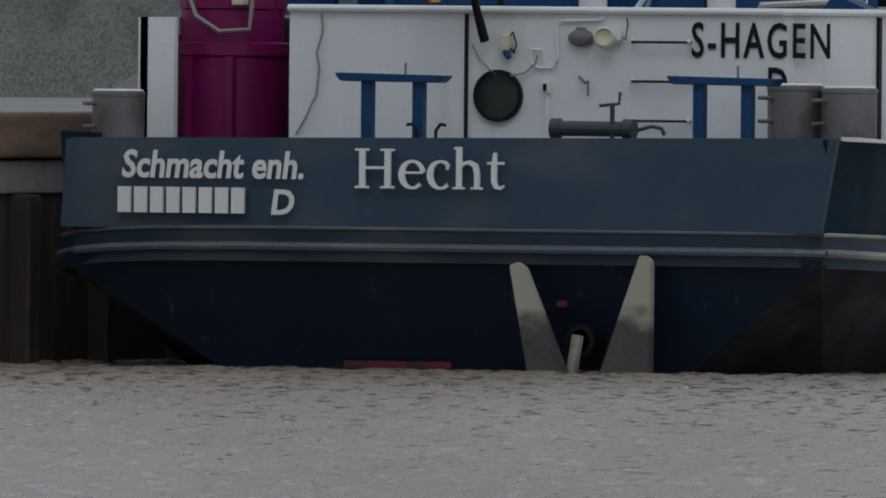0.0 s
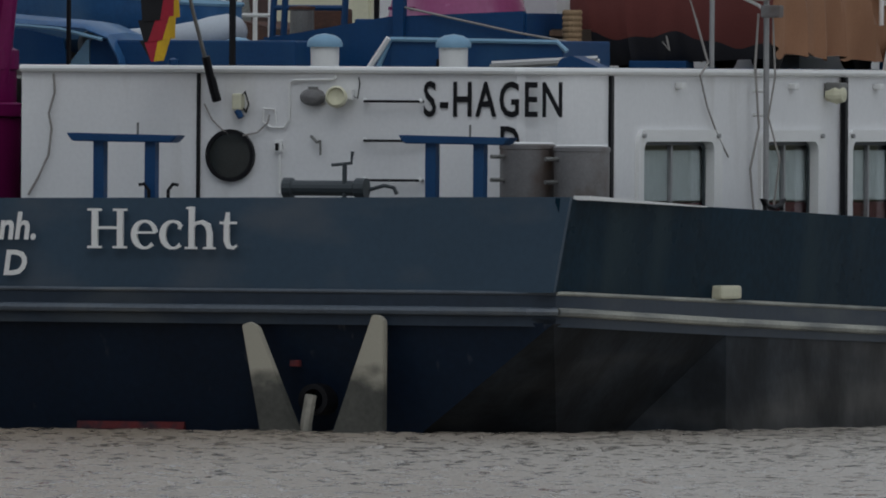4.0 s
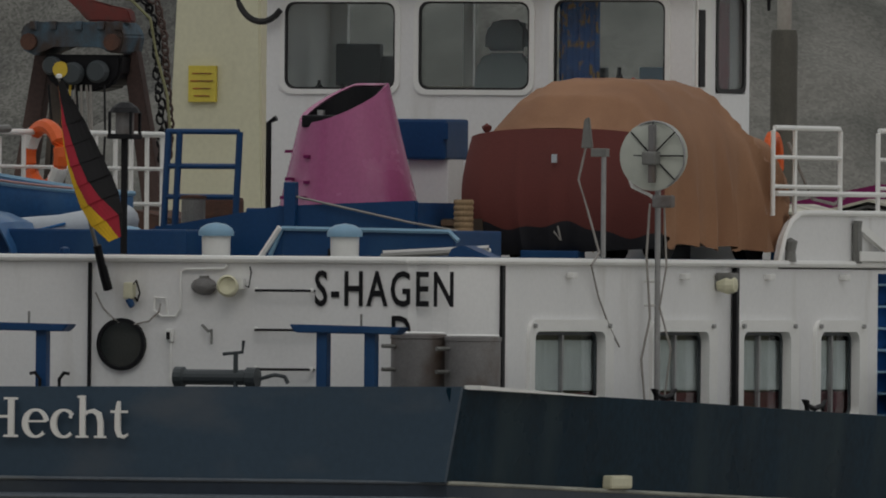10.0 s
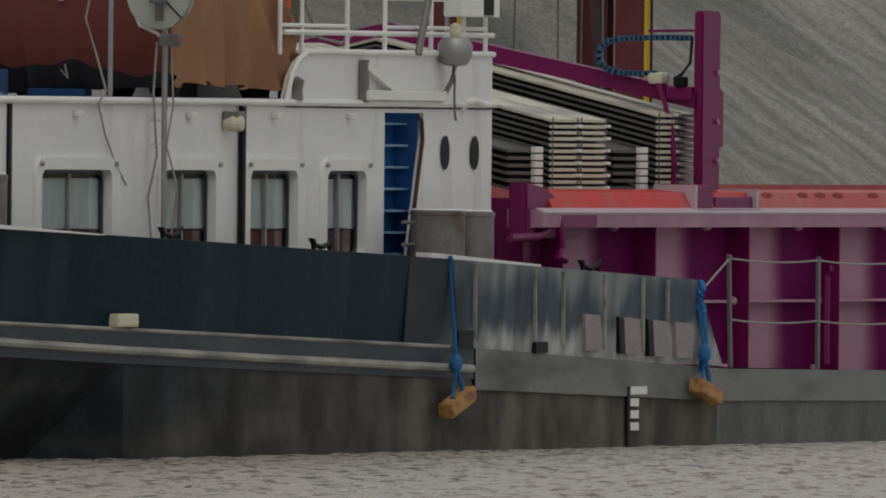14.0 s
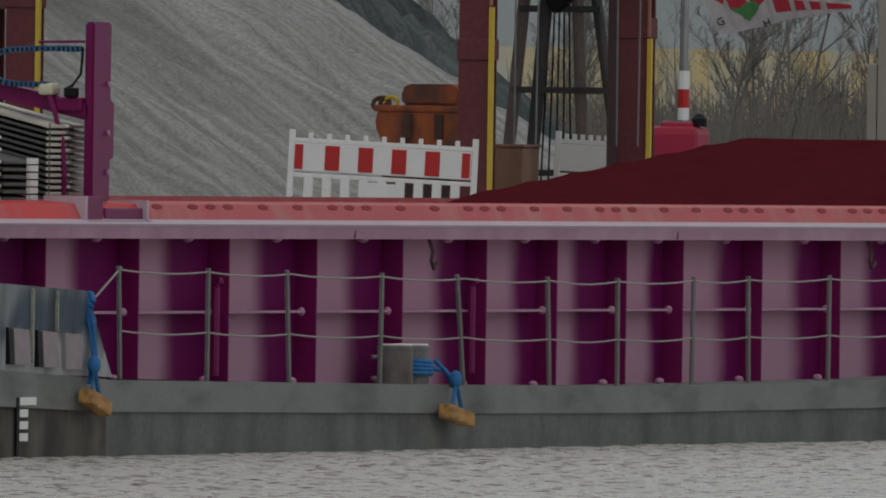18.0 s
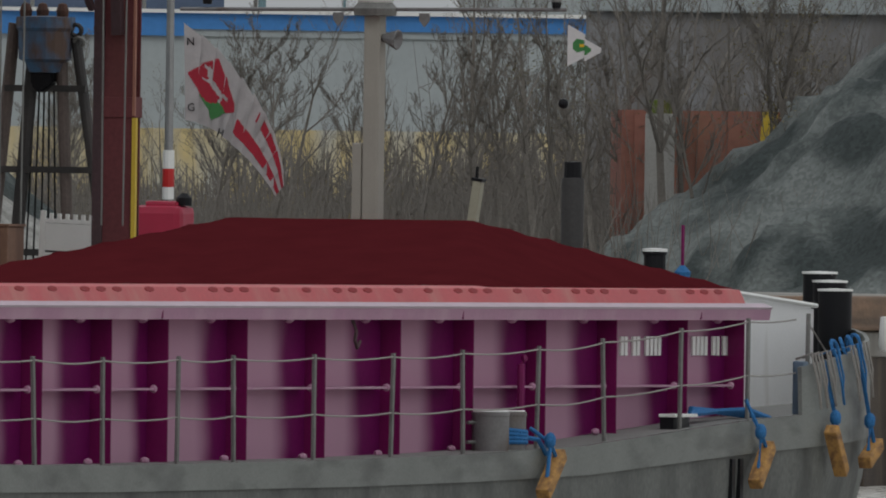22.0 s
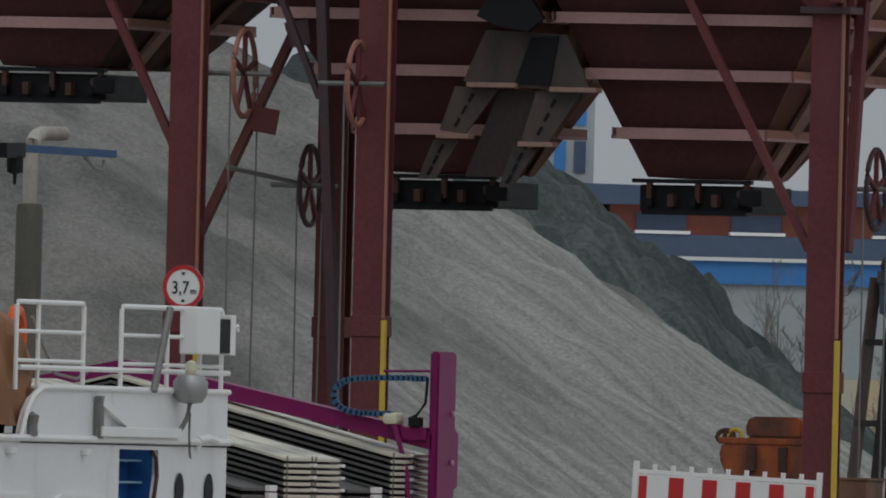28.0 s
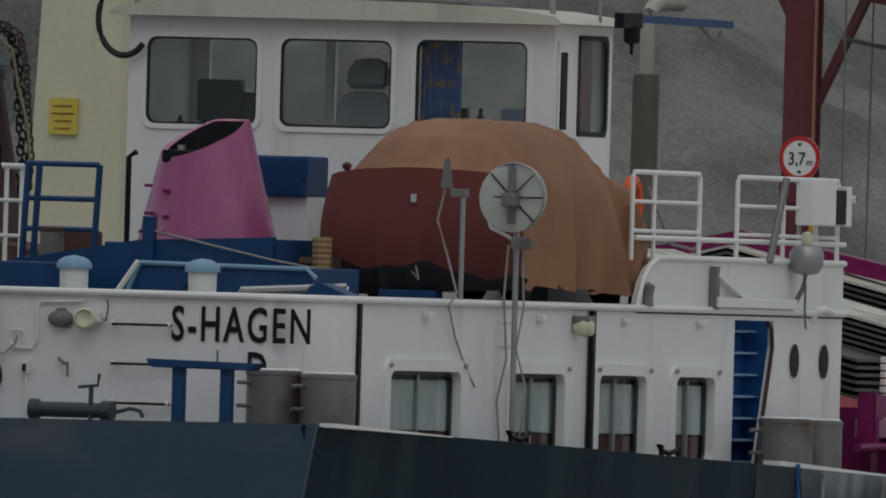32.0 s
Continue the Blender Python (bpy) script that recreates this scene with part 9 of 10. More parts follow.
for y, z, r in ((0.32, 3.2, 0.1), (0.08, 3.12, 0.12), (-0.2, 3.14, 0.12)):
    part("sheave", lathed([(0, 0), (r * 0.8, 0), (r, 0.03), (r * 0.85, 0.06), (r, 0.09), (r * 0.8, 0.12), (0, 0.12)], 16, m=pose(-0.22, y, z, 0, -90, 0)), SCREENGREY, grab)
for y in (0.52, 0.3, 0.0, -0.25, -0.44):
    part("head_lug", boxed(-0.34, y - 0.04, 3.58, -0.26, y + 0.04, 3.67, bevel=0.01), WORNBLUE, grab)
for k in range(5):
    part("tackle_wire", tubed([(-0.28, 0.36 - 0.16 * k, 3.0), (-0.3, 0.3 - 0.15 * k, 2.5), (-0.28, 0.33 - 0.15 * k, 2.0)], 0.012, 5), ROPEGREY if k % 2 else BLACK, grab)
part("arm", prismed([(0.66, 3.35), (0.48, 3.35), (0.68, 2.0), (0.9, 2.0)], 0.05, 0.2, "yz", 0.01), DARKRUST, grab)
part("arm", prismed([(0.42, 3.2), (0.3, 3.2), (0.32, 1.5), (0.55, 1.5)], -0.05, 0.1, "yz", 0.01), DARKTIMBER, grab)
part("arm", prismed([(-0.34, 3.36), (-0.5, 3.36), (-0.84, 1.6), (-0.6, 1.6)], 0.05, 0.2, "yz", 0.01), DARKRUST, grab)
part("shell", prismed([(1.0, 2.0), (0.5, 2.0), (0.3, 0.2), (0.9, 0.0), (1.3, 0.8)], -0.6, 0.6, "yz", 0.03), RUST, grab)
part("shell", prismed([(-1.2, 1.6), (-0.7, 1.7), (-0.4, 0.2), (-0.9, 0.0), (-1.4, 0.8)], -0.6, 0.6, "yz", 0.03), RUST, grab)
part("red_lever", prismed([(0.36, 4.0), (0.43, 4.1), (0.38, 4.18), (0.28, 4.15), (0.02, 3.88), (-0.46, 3.8), (-0.5, 3.66), (0.0, 3.67), (0.12, 3.8)], -0.1, 0.08, "yz", 0.02), LEVERRED, grab)
part("yellow_disc", lathed([(0, 0), (0.085, 0), (0.085, 0.03), (0, 0.03)], 20, m=pose(-0.32, 0.2, 3.16, 0, -90, 0)), YELLOW, grab)
links = [(0.3, 4.3), (0.2, 4.3), (0.08, 4.24), (-0.1, 4.12), (-0.35, 3.98), (-0.62, 3.96), (-0.76, 3.85), (-0.84, 3.52), (-0.88, 3.0), (-0.92, 2.6), (-0.9, 2.2)]
k = 0
for (ya, za), (yb, zb) in zip(links, links[1:]):
    steps = max(1, round(math.hypot(yb - ya, zb - za) / 0.075))
    for q in range(steps):
        y, z = ya + (yb - ya) * q / steps, za + (zb - za) * q / steps
        lean = math.degrees(math.atan2(zb - za, yb - ya))
        part("chain_link", torus(bmesh.new(), 0.034, 0.014, pose(0, y, z, lean, 0, 0) @ pose(0, 0, 0, 0, 90 if k % 2 else 20, 0) @ Matrix.Diagonal((1, 1.6, 1, 1)), 10, 5), DARKRUST, grab)
        if za < 4.0:
            part("chain_link", torus(bmesh.new(), 0.036, 0.015, pose(0.08, y + 0.11 + 0.02 * (k % 3), z - 0.03, lean, 0, 0) @ pose(0, 0, 0, 0, 20 if k % 2 else 80, 0) @ Matrix.Diagonal((1, 1.6, 1, 1)), 10, 5), BLACK, grab)
        k += 1
part("grease_hose", tubed([(-0.1, -0.1, 3.95), (-0.1, -0.5, 3.9), (-0.1, -0.72, 3.7), (-0.1, -0.8, 3.3), (-0.1, -0.92, 2.9), (-0.1, -0.96, 2.5), (-0.1, -0.86, 2.3)], 0.016, 6), surface("yellow_green_hose", (0.2, 0.2, 0.1), 0.6, bump=0.05), grab)
part("hoist_ring", torus(bmesh.new(), 0.08, 0.026, pose(0, 0.32, 4.26, 0, 80, 0), 16, 6), RUST, grab)
for k in range(4):
    part("hoist_wire", tubed([(-0.25, 0.12 - 0.06 * k, 3.0), (-0.25, 0.25 - 0.14 * k, 1.8)], 0.014, 5), YELLOW if k == 0 else ROPEGREY, grab)

# cream crane pillar with a yellow notice
pil = thing("crane_pillar", "tall cream steel crane pillar with yellow notice", "crane pillar", at=(30.0, 14.95, G))
def taper(b0, b1, h0, h1, d0, d1, bm=None):
    bm = bm or bmesh.new()
    v = [bm.verts.new(c) for c in ((-d0, -b0, h0), (d0, -b0, h0), (d0, b0, h0), (-d0, b0, h0), (-d1, -b1, h1), (d1, -b1, h1), (d1, b1, h1), (-d1, b1, h1))]
    for f in ((0, 3, 2, 1), (4, 5, 6, 7), (0, 1, 5, 4), (1, 2, 6, 5), (2, 3, 7, 6), (3, 0, 4, 7)):
        bm.faces.new([v[i] for i in f])
    bmesh.ops.bevel(bm, geom=bm.edges[:], offset=0.02, segments=2, affect="EDGES")
    return bm


part("shaft", taper(0.62, 0.33, 0, 8.5, 0.62, 0.33), CREAM, pil)
note = part("notice", boxed(-0.58, -0.02, 2.86, -0.53, 0.3, 3.25, bevel=0.005), NOTICE, pil, "faded yellow notice with four text lines")
for k, w_ in enumerate((0.11, 0.13, 0.1, 0.09)):
    part("text_bar", boxed(-0.59, 0.14 - w_, 3.16 - k * 0.08, -0.582, 0.14 + w_, 3.172 - k * 0.08), ORANGE, note)
part("red_pipe", tubed([(0.3, -0.85, 0), (0.3, -0.85, 6.5)], 0.1, 10), MAGENTA, pil)
lr = thing("life_ring", "red and white life ring on the quay pillar", "life ring", at=(30.1, 14.0, 4.95))
part("ring", torus(bmesh.new(), 0.26, 0.06, pose(0, 0, 0, 0, 90, 10)), RED, lr)
part("white_half", torus(bmesh.new(), 0.2, 0.03, pose(-0.05, 0, 0, 0, 90, 10)), WHITE_TRIM, lr)

# dolphin pipe behind the wheelhouse with bent white top
dol = thing("mooring_dolphin", "dark round mooring pile with a bent white pipe", "mooring pile", at=(32.45, 9.6, 0))
part("shaft", lathed([(0, -2), (0.145, -2), (0.145, 5.88), (0.13, 5.94), (0, 5.95)], 22), surface("wet_grey_pile", (0.09, 0.085, 0.07), 0.7, vary=0.25, scale=2, bump=0.2, stain=(0.15, 0.14, 0.11), stain_at=0.6, stain_scale=(3, 3, 0.5)), dol, smooth=True)
part("bent_pipe", tubed([(0, 0, 5.9), (0, 0, 6.5), (0.04, 0, 6.6), (0.14, 0, 6.67), (0.3, 0, 6.7), (0.95, 0, 6.71)], 0.078, 12), surface("weathered_pale_pipe", (0.42, 0.4, 0.36), 0.6, vary=0.2, scale=3, fine=25, bump=0.1, stain=(0.25, 0.22, 0.19), stain_at=0.55), dol, smooth=True)
for (x, y, zt, r, m_, lab) in ((96.0, 14.79, 3.85, 0.15, TRESTLE, "thin dark mooring pile with grey collar"), (163.55, 35.74, 5.0, 0.24, CONCRETE, "mossy grey post behind the bow heap")):
    dl = thing("mooring_dolphin", lab, "mooring pile", at=(x, y, 0))
    part("shaft", lathed([(0, -2), (r, -2), (r, zt), (r * 0.95, zt + 0.04), (0, zt + 0.05)], 18), m_, dl, smooth=True)
    part("pile_cap", lathed([(0, zt), (r * 0.8, zt + 0.04), (r * 0.75, zt + 0.25), (0, zt + 0.26)], 14), BLACK if r < 0.2 else MOSS, dl)
redm = thing("red_machine", "small red machine with striped mast base", "machine", at=(84.0, 16.35, G))
part("body", boxed(-0.3, -0.4, 0.55, 0.3, 0.32, 1.2, bevel=0.1), CRIMSON, redm)
part("hood", boxed(-0.2, -0.3, 1.15, 0.2, 0.12, 1.26, bevel=0.04), CRIMSON, redm)
part("base", boxed(-0.4, -0.3, 0, 0.4, 0.3, 0.6, bevel=0.03), DULLSTEEL, redm)
part("beacon", lathed([(0, 0), (0.1, 0), (0.1, 0.1), (0.04, 0.16), (0, 0.16)], 12, (0, -0.34, 1.2)), BLACK, redm)

# ---- street lamps and far light masts ----
def street_lamp(x, y, h):
    s = thing("street_lamp", "tall grey street lamp with two curved arms", "street lamp", at=(x, y, G))
    part("mast", tubed([(0, 0, 0), (0, 0, h - 1.15)], 0.075, 10, r_end=0.05), STEEL, s)
    part("white_band", tubed([(0, 0, 1.75), (0, 0, 2.02)], 0.088, 10), WHITE_TRIM, s)
    part("red_band", tubed([(0, 0, 1.48), (0, 0, 1.75)], 0.088, 10), RED, s)
    part("white_band", tubed([(0, 0, 1.3), (0, 0, 1.48)], 0.088, 10), WHITE_TRIM, s)
    for sgn_ in (-1, 1):
        d = Vector((0.3, -0.95, 0)) * sgn_
        pts = [Vector((0, 0, h - 1.2)) + d * (0.62 * (1 - math.cos(a))) + Vector((0, 0, 1.15 * math.sin(a))) for a in [k * math.pi / 16 for k in range(9)]]
        arm = part("arm", tubed(pts, 0.038, 8), STEEL, s)
        e = pts[-1]
        part("lamp_head", lathed([(0, 0), (0.04, 0.02), (0.06, 0.12), (0.05, 0.24), (0, 0.27)], 10, m=Matrix.Translation(e) @ pose(0, 0, 0, 0, 0, math.degrees(math.atan2(d.y, d.x))) @ pose(0, 0, 0, 0, 95, 0)), WHITE_TRIM, arm)
    return s


street_lamp(129.6, 32.16, 7.45)


def light_mast(x, y, h, w, heads, r=0.11):
    s = thing("light_mast", "blue-green light mast with floodlights on a cross bar", "light mast", at=(x, y, G), group="light masts")
    part("mast", tubed([(0, 0, 0), (0, 0, h)], r, 10, r_end=r * 0.6), TEALPOLE, s)
    d = Vector((0.39, -0.92, 0))
    part("cross_bar", beamed(d * -w + Vector((0, 0, h)), d * w + Vector((0, 0, h)), 0.14, 0.08), TEALPOLE, s)
    for k in heads:
        part("floodlight", boxed(-0.2, -0.2, 0.1, 0.2, 0.2, 0.19, bevel=0.03, m=Matrix.Translation(d * k * w + Vector((0, 0, h))) @ pose(0, 0, 0, 0, 0, 23)), STEEL, s)


light_mast(272.2, 80.0, 9.25, 0.6, (-0.7, -0.1, 0.8))
light_mast(272.9, 78.45, 7.35, 0.6, (), 0.045)

# ---- far buildings ----


def facing(origin):
    """Axes of a far building: x to the right as seen over the water, y away, z up."""
    return Matrix(((LAT.x, DEP.x, 0, origin[0]), (LAT.y, DEP.y, 0, origin[1]), (0, 0, 1, origin[2]), (0, 0, 0, 1)))


def far_thing(name, label, cat, origin):
    t_ = thing(name, label, cat)
    t_.matrix_basis = facing(origin)
    return t_


office = far_thing("office_building", "low red brick building with dark blue cladding and shed roof", "building", (230.47, 75.89, G))
part("wall", boxed(0, 0, 5.3, 8.2, 6, 5.95), BRICKFAR, office, "red brick wall")
part("lower_band", boxed(-4, -0.6, 4.9, 9.0, 6, 5.36), SLATE, office, "dark blue lower cladding")
part("wall_base", boxed(-4, -0.3, 0.0, 9.0, 6, 4.92), PALEHALL, office)
part("roof", prismed([(-1.0, 6.3), (8.0, 6.2), (8.0, 6.0), (-1.0, 5.9)], -0.4, 6.2, "xz"), SLATE, office)
part("roof_wing", prismed([(7.1, 6.06), (8.6, 6.34), (8.7, 6.26), (7.1, 5.94)], -0.7, 5.0, "xz"), PALEHALL, office, "pale sloping shed roof")
part("gable", prismed([(7.4, 5.0), (8.55, 6.2), (8.3, 5.6), (8.0, 4.4), (7.4, 4.4)], -0.3, 0.2, "xz"), SLATE, office)
for x in (0.5, 2.3, 5.0, 6.5):
    w_ = part("window", boxed(x, -0.06, 5.44, x + 0.95, 0.05, 5.76), SLATE, office)
    part("sill", boxed(x - 0.05, -0.64, 5.37, x + 1.0, 0.02, 5.43), WHITE_TRIM, w_)
tower = far_thing("pale_block", "pale far block with blue window strips", "building", (230.6, 78.1, G))
part("wall", boxed(0.0, 0, 0, 1.7, 3, 8.6), PALEHALL, tower)
for k in range(4):
    for z in (5.6, 6.5, 7.4):
        part("window", boxed(0.18 + 0.38 * k, -0.04, z, 0.4 + 0.38 * k, 0.01, z + 0.6), SLATE if (k + int(z)) % 2 else FARBLUE, tower)
bluewall = far_thing("long_blue_shed", "long low shed with bright blue band and white top", "shed", (210.8, 80.07, G))
part("wall", boxed(-10, 12, 0, 44, 18, 4.42), PALEHALL, bluewall)
part("blue_band", boxed(-10, 11.9, 4.42, 19.6, 18, 4.85), FARBLUE, bluewall, "bright blue wall band")
part("blue_band", boxed(19.6, 11.9, 4.55, 44, 18, 4.85), FARBLUE, bluewall)
part("wall", boxed(19.6, 11.95, 4.42, 44, 18, 4.55), PALEHALL, bluewall)
part("white_trim", boxed(-10, 11.8, 4.85, 44, 18, 4.92), WHITE_TRIM, bluewall)
part("roof_rail", tubed([(16.7, 12, 5.68), (44, 12, 5.68)], 0.04, 5), DULLSTEEL, bluewall)
part("roof_rail", tubed([(16.7, 12, 5.32), (44, 12, 5.32)], 0.03, 5), DULLSTEEL, bluewall)
for k in range(14):
    part("rail_post", tubed([(16.7 + 2.1 * k, 12, 4.9), (16.7 + 2.1 * k, 12, 5.68)], 0.04, 5), DULLSTEEL, bluewall)
cream_w = far_thing("cream_storage_wall", "long cream and yellow storage wall behind trees", "wall", (205.0, 60.0, G))
part("wall", boxed(-5, 0, 0.0, 22, 0.5, 2.6), surface("cream_yellow_plaster", (0.6, 0.48, 0.24), 0.85, vary=0.2, scale=0.6, fine=5, bump=0.2, stain=(0.5, 0.5, 0.45), stain_at=0.55), cream_w)
hall = far_thing("pale_hall", "pale metal-clad hall with flat roof", "hall", (312.2, 88.2, G))
part("wall", boxed(0.0, 0, 0, 9.0, 12, 7.95), PALEHALL, hall)
part("roof_edge", boxed(-0.05, -0.15, 7.9, 9.1, 12.1, 8.1), SLATE, hall)
for k in range(10):
    part("cladding_rib", boxed(0.3 + 0.9 * k, -0.05, 0.0, 0.36 + 0.9 * k, 0.0, 7.9), PALEHALL, hall)
bcr = far_thing("blue_gantry", "bright blue gantry crane beam over the far yard", "crane", (208.5, 50.9, G))
part("beam", boxed(0, 0, 6.55, 6.0, 0.8, 7.05, bevel=0.03), GANTRYBLUE, bcr)
part("leg", prismed([(0.05, 6.6), (0.7, 6.6), (0.25, 4.6), (-0.3, 4.6)], 0.1, 0.7, "xz"), GANTRYBLUE, bcr)
part("leg_base", boxed(-0.35, 0.0, 0.0, 0.35, 0.8, 4.7), GANTRYBLUE, bcr)
part("arch", tubed([(0.7, 0.0, 6.4), (0.95, 0.0, 6.0), (1.5, 0.0, 5.9), (2.0, 0.0, 6.2), (2.2, 0.0, 6.55)], 0.2, 8), GANTRYBLUE, bcr)
part("trolley", boxed(1.2, -0.1, 6.1, 2.0, 0.7, 6.6, bevel=0.04), BLACK, bcr)
part("lamp", tubed([(0.6, -0.2, 4.6), (0.65, -0.2, 5.6), (0.8, -0.2, 5.8), (1.0, -0.2, 5.7)], 0.06, 6), WHITE_TRIM, bcr)
terrace = far_thing("raised_terrace", "grey terrace wall with pale concrete coping", "wall", (178.6, 45.4, G))
part("wall", boxed(3.3, 0, 0, 14, 0.6, 4.55), surface("dim_grey_wall", (0.3, 0.3, 0.31), 0.9, vary=0.3, scale=0.5, fine=5, bump=0.3, stain=(0.2, 0.19, 0.185), stain_at=0.5), terrace, "weathered grey concrete face")
part("coping", boxed(3.2, -0.15, 4.55, 14, 0.7, 4.85, bevel=0.03), PALEHALL, terrace, "pale coping")
for k in range(24):
    part("rail_post", tubed([(3.3 + 0.44 * k, 0.2, 4.85), (3.3 + 0.44 * k, 0.2, 5.4)], 0.02, 5), DULLSTEEL, terrace)
part("rail", tubed([(3.3, 0.2, 5.4), (13.6, 0.2, 5.4)], 0.02, 5), DULLSTEEL, terrace)
tank = far_thing("rusty_container", "faded red and orange container behind the heap", "container", (164.66, 36.75, G))
part("side", boxed(0, 0, 0, 5.0, 2.0, 2.85), surface("faded_red_container", (0.3, 0.125, 0.095), 0.8, vary=0.25, scale=0.8, fine=6, bump=0.15, stain=(0.3, 0.16, 0.1), stain_at=0.6, stain_scale=(0.5, 0.5, 0.5)), tank)
for k in range(9):
    part("corrugation", boxed(0.2 + 0.5 * k, -0.05, 0.05, 0.4 + 0.5 * k, 0.0, 2.8), bpy.data.materials["faded_red_container"], tank)
part("yellow_strip", prismed([(2.1, 0.5), (2.35, 0.5), (2.5, 2.85), (2.25, 2.85)], -0.07, -0.055, "xz"), YELLOW, tank)


# ---- bare trees and scrub ----
def twig_mesh(rows, material, name, parent=None):
    """Thin three-sided bars, joined: rows of (start, end, radius, end radius)."""
    verts, faces = [], []
    for a, b, r0, r1 in rows:
        d = (b - a)
        if d.length < 1e-4:
            continue
        d.normalize()
        s = d.cross(Vector((0, 0, 1)) if abs(d.z) < 0.9 else Vector((1, 0, 0))).normalized()
        u = s.cross(d)
        k = len(verts)
        for p, r in ((a, r0), (b, r1)):
            for j in range(3):
                an = 2.094 * j
                verts.append(p + r * (math.cos(an) * s + math.sin(an) * u))
        faces += [(k, k + 1, k + 4, k + 3), (k + 1, k + 2, k + 5, k + 4), (k + 2, k, k + 3, k + 5)]
    me = bpy.data.meshes.new(name)
    me.from_pydata(verts, [], faces)
    me.materials.append(material)
    ob = new(name, me)
    ob.parent = parent
    return ob


def grow(rng, h, spread, lean, levels, out, leaves, start=Vector((0, 0, 0)), up=Vector((0, 0, 1)), r=0.1, lvl=0):
    """A branching limb: its own pieces, then its side limbs."""
    n = 6 if lvl == 0 else 4
    p, d = start.copy(), up.copy()
    step = h / n
    pts = [p.copy()]
    for i in range(n):
        d = (d + Vector((rng.gauss(0, 0.09 + 0.06 * lvl), rng.gauss(0, 0.09 + 0.06 * lvl), 0.05 + (0.06 if lvl else 0)))).normalized()
        q = p + d * step
        r0, r1 = r * (1 - 0.8 * i / n), r * (1 - 0.8 * (i + 1) / n)
        out.append((p.copy(), q.copy(), r0, max(r1, 0.006)))
        p = q
        pts.append(p.copy())
        if lvl < levels and i >= (1 if lvl == 0 else 0):
            for _ in range(rng.choice((1, 2, 2)) if lvl == 0 else rng.choice((1, 2, 2))):
                a = rng.uniform(0, 6.283)
                side = Vector((math.cos(a), math.sin(a), 0))
                nd = (d * 0.75 + side * spread * rng.uniform(0.5, 1.0)).normalized()
                grow(rng, h * rng.uniform(0.3, 0.5) * (1 - 0.35 * i / n), spread, lean, levels, out, leaves, p.copy(), nd, r1 * 0.62, lvl + 1)
    if lvl >= 2 and leaves is not None:
        for _ in range(rng.choice((0, 0, 1))):
            leaves.append(p + Vector((rng.gauss(0, 0.12), rng.gauss(0, 0.12), rng.gauss(0, 0.1))))


def leaf_mesh(rng, points, size, material, name, parent):
    verts, faces = [], []
    for c in points:
        for _ in range(2):
            o = c + Vector((rng.gauss(0, 0.09), rng.gauss(0, 0.09), rng.gauss(0, 0.09)))
            a = Vector((rng.gauss(0, 1), rng.gauss(0, 1), rng.gauss(0, 0.6))).normalized() * size
            b = a.orthogonal().normalized() * size * 0.6
            k = len(verts)
            verts += [o - a, o + b, o + a, o - b]
            faces.append((k, k + 1, k + 2, k + 3))
    me = bpy.data.meshes.new(name)
    me.from_pydata(verts, [], faces)
    me.materials.append(material)
    ob = new(name, me)
    ob.parent = parent
    return ob


def make_tree(seed, h, spread, leafy, thick, levels=3):
    rng = random.Random(seed)
    t_ = thing("bare_tree", "slender leafless tree on the far bank", "tree")
    rows, lv = [], [] if leafy else None
    grow(rng, h, spread, 0, levels, rows, lv, r=thick)
    trunk = twig_mesh(rows[:1] + [r for r in rows[1:] if r[2] > thick * 0.4], BARK, "trunk", t_)
    twig_mesh([r for r in rows[1:] if r[2] <= thick * 0.4], BARK, "crown", t_)
    if lv:
        leaf_mesh(rng, lv, 0.026, LEAF, "leaves", t_)
    return t_


kinds = [make_tree(s, *a) for s, a in enumerate(((7.0, 0.55, False, 0.11), (6.0, 0.75, False, 0.1), (5.2, 0.7, True, 0.09), (6.4, 0.5, True, 0.1), (4.6, 0.85, True, 0.08), (8.0, 0.45, False, 0.12), (4.2, 0.6, False, 0.07, 4)))]
rng = random.Random(5)
spots = []
for k in range(34):
    d = rng.uniform(0, 26)
    lat = -4.0 + 17.0 * (k + rng.random() * 0.8) / 34
    spots.append((158.2 + LAT.x * lat + DEP.x * d, 41.5 + LAT.y * lat + DEP.y * d, rng.choice((0, 1, 1, 2, 2, 3, 4, 4)), rng.uniform(0.36, 0.54)))
spots += [(158.6, 40.4, 1, 0.62), (160.0, 37.5, 0, 0.7), (160.2, 36.13, 3, 0.66), (159.9, 36.5, 2, 0.85), (160.4, 35.7, 6, 0.85), (159.7, 37.0, 6, 0.8), (161.1, 34.7, 0, 0.95), (161.6, 33.6, 2, 0.9), (161.9, 33.0, 4, 0.95), (160.9, 34.1, 6, 0.8), (162.4, 33.4, 6, 0.95), (165.0, 36.2, 2, 0.9)]
for k in range(13):
    p = Vector((158.2, 41.5, 0)) + LAT * (-3.4 + 0.95 * k + rng.uniform(-0.3, 0.3)) + DEP * rng.uniform(6, 24)
    spots.append((p.x, p.y, 6, rng.uniform(0.62, 0.9)))
for k in range(12):
    p = Vector((158.2, 41.5, 0)) + LAT * (-13.5 + 0.85 * k + rng.uniform(-0.3, 0.3)) + DEP * rng.uniform(4, 30)
    spots.append((p.x, p.y, rng.choice((1, 4, 6)), rng.uniform(0.4, 0.62)))
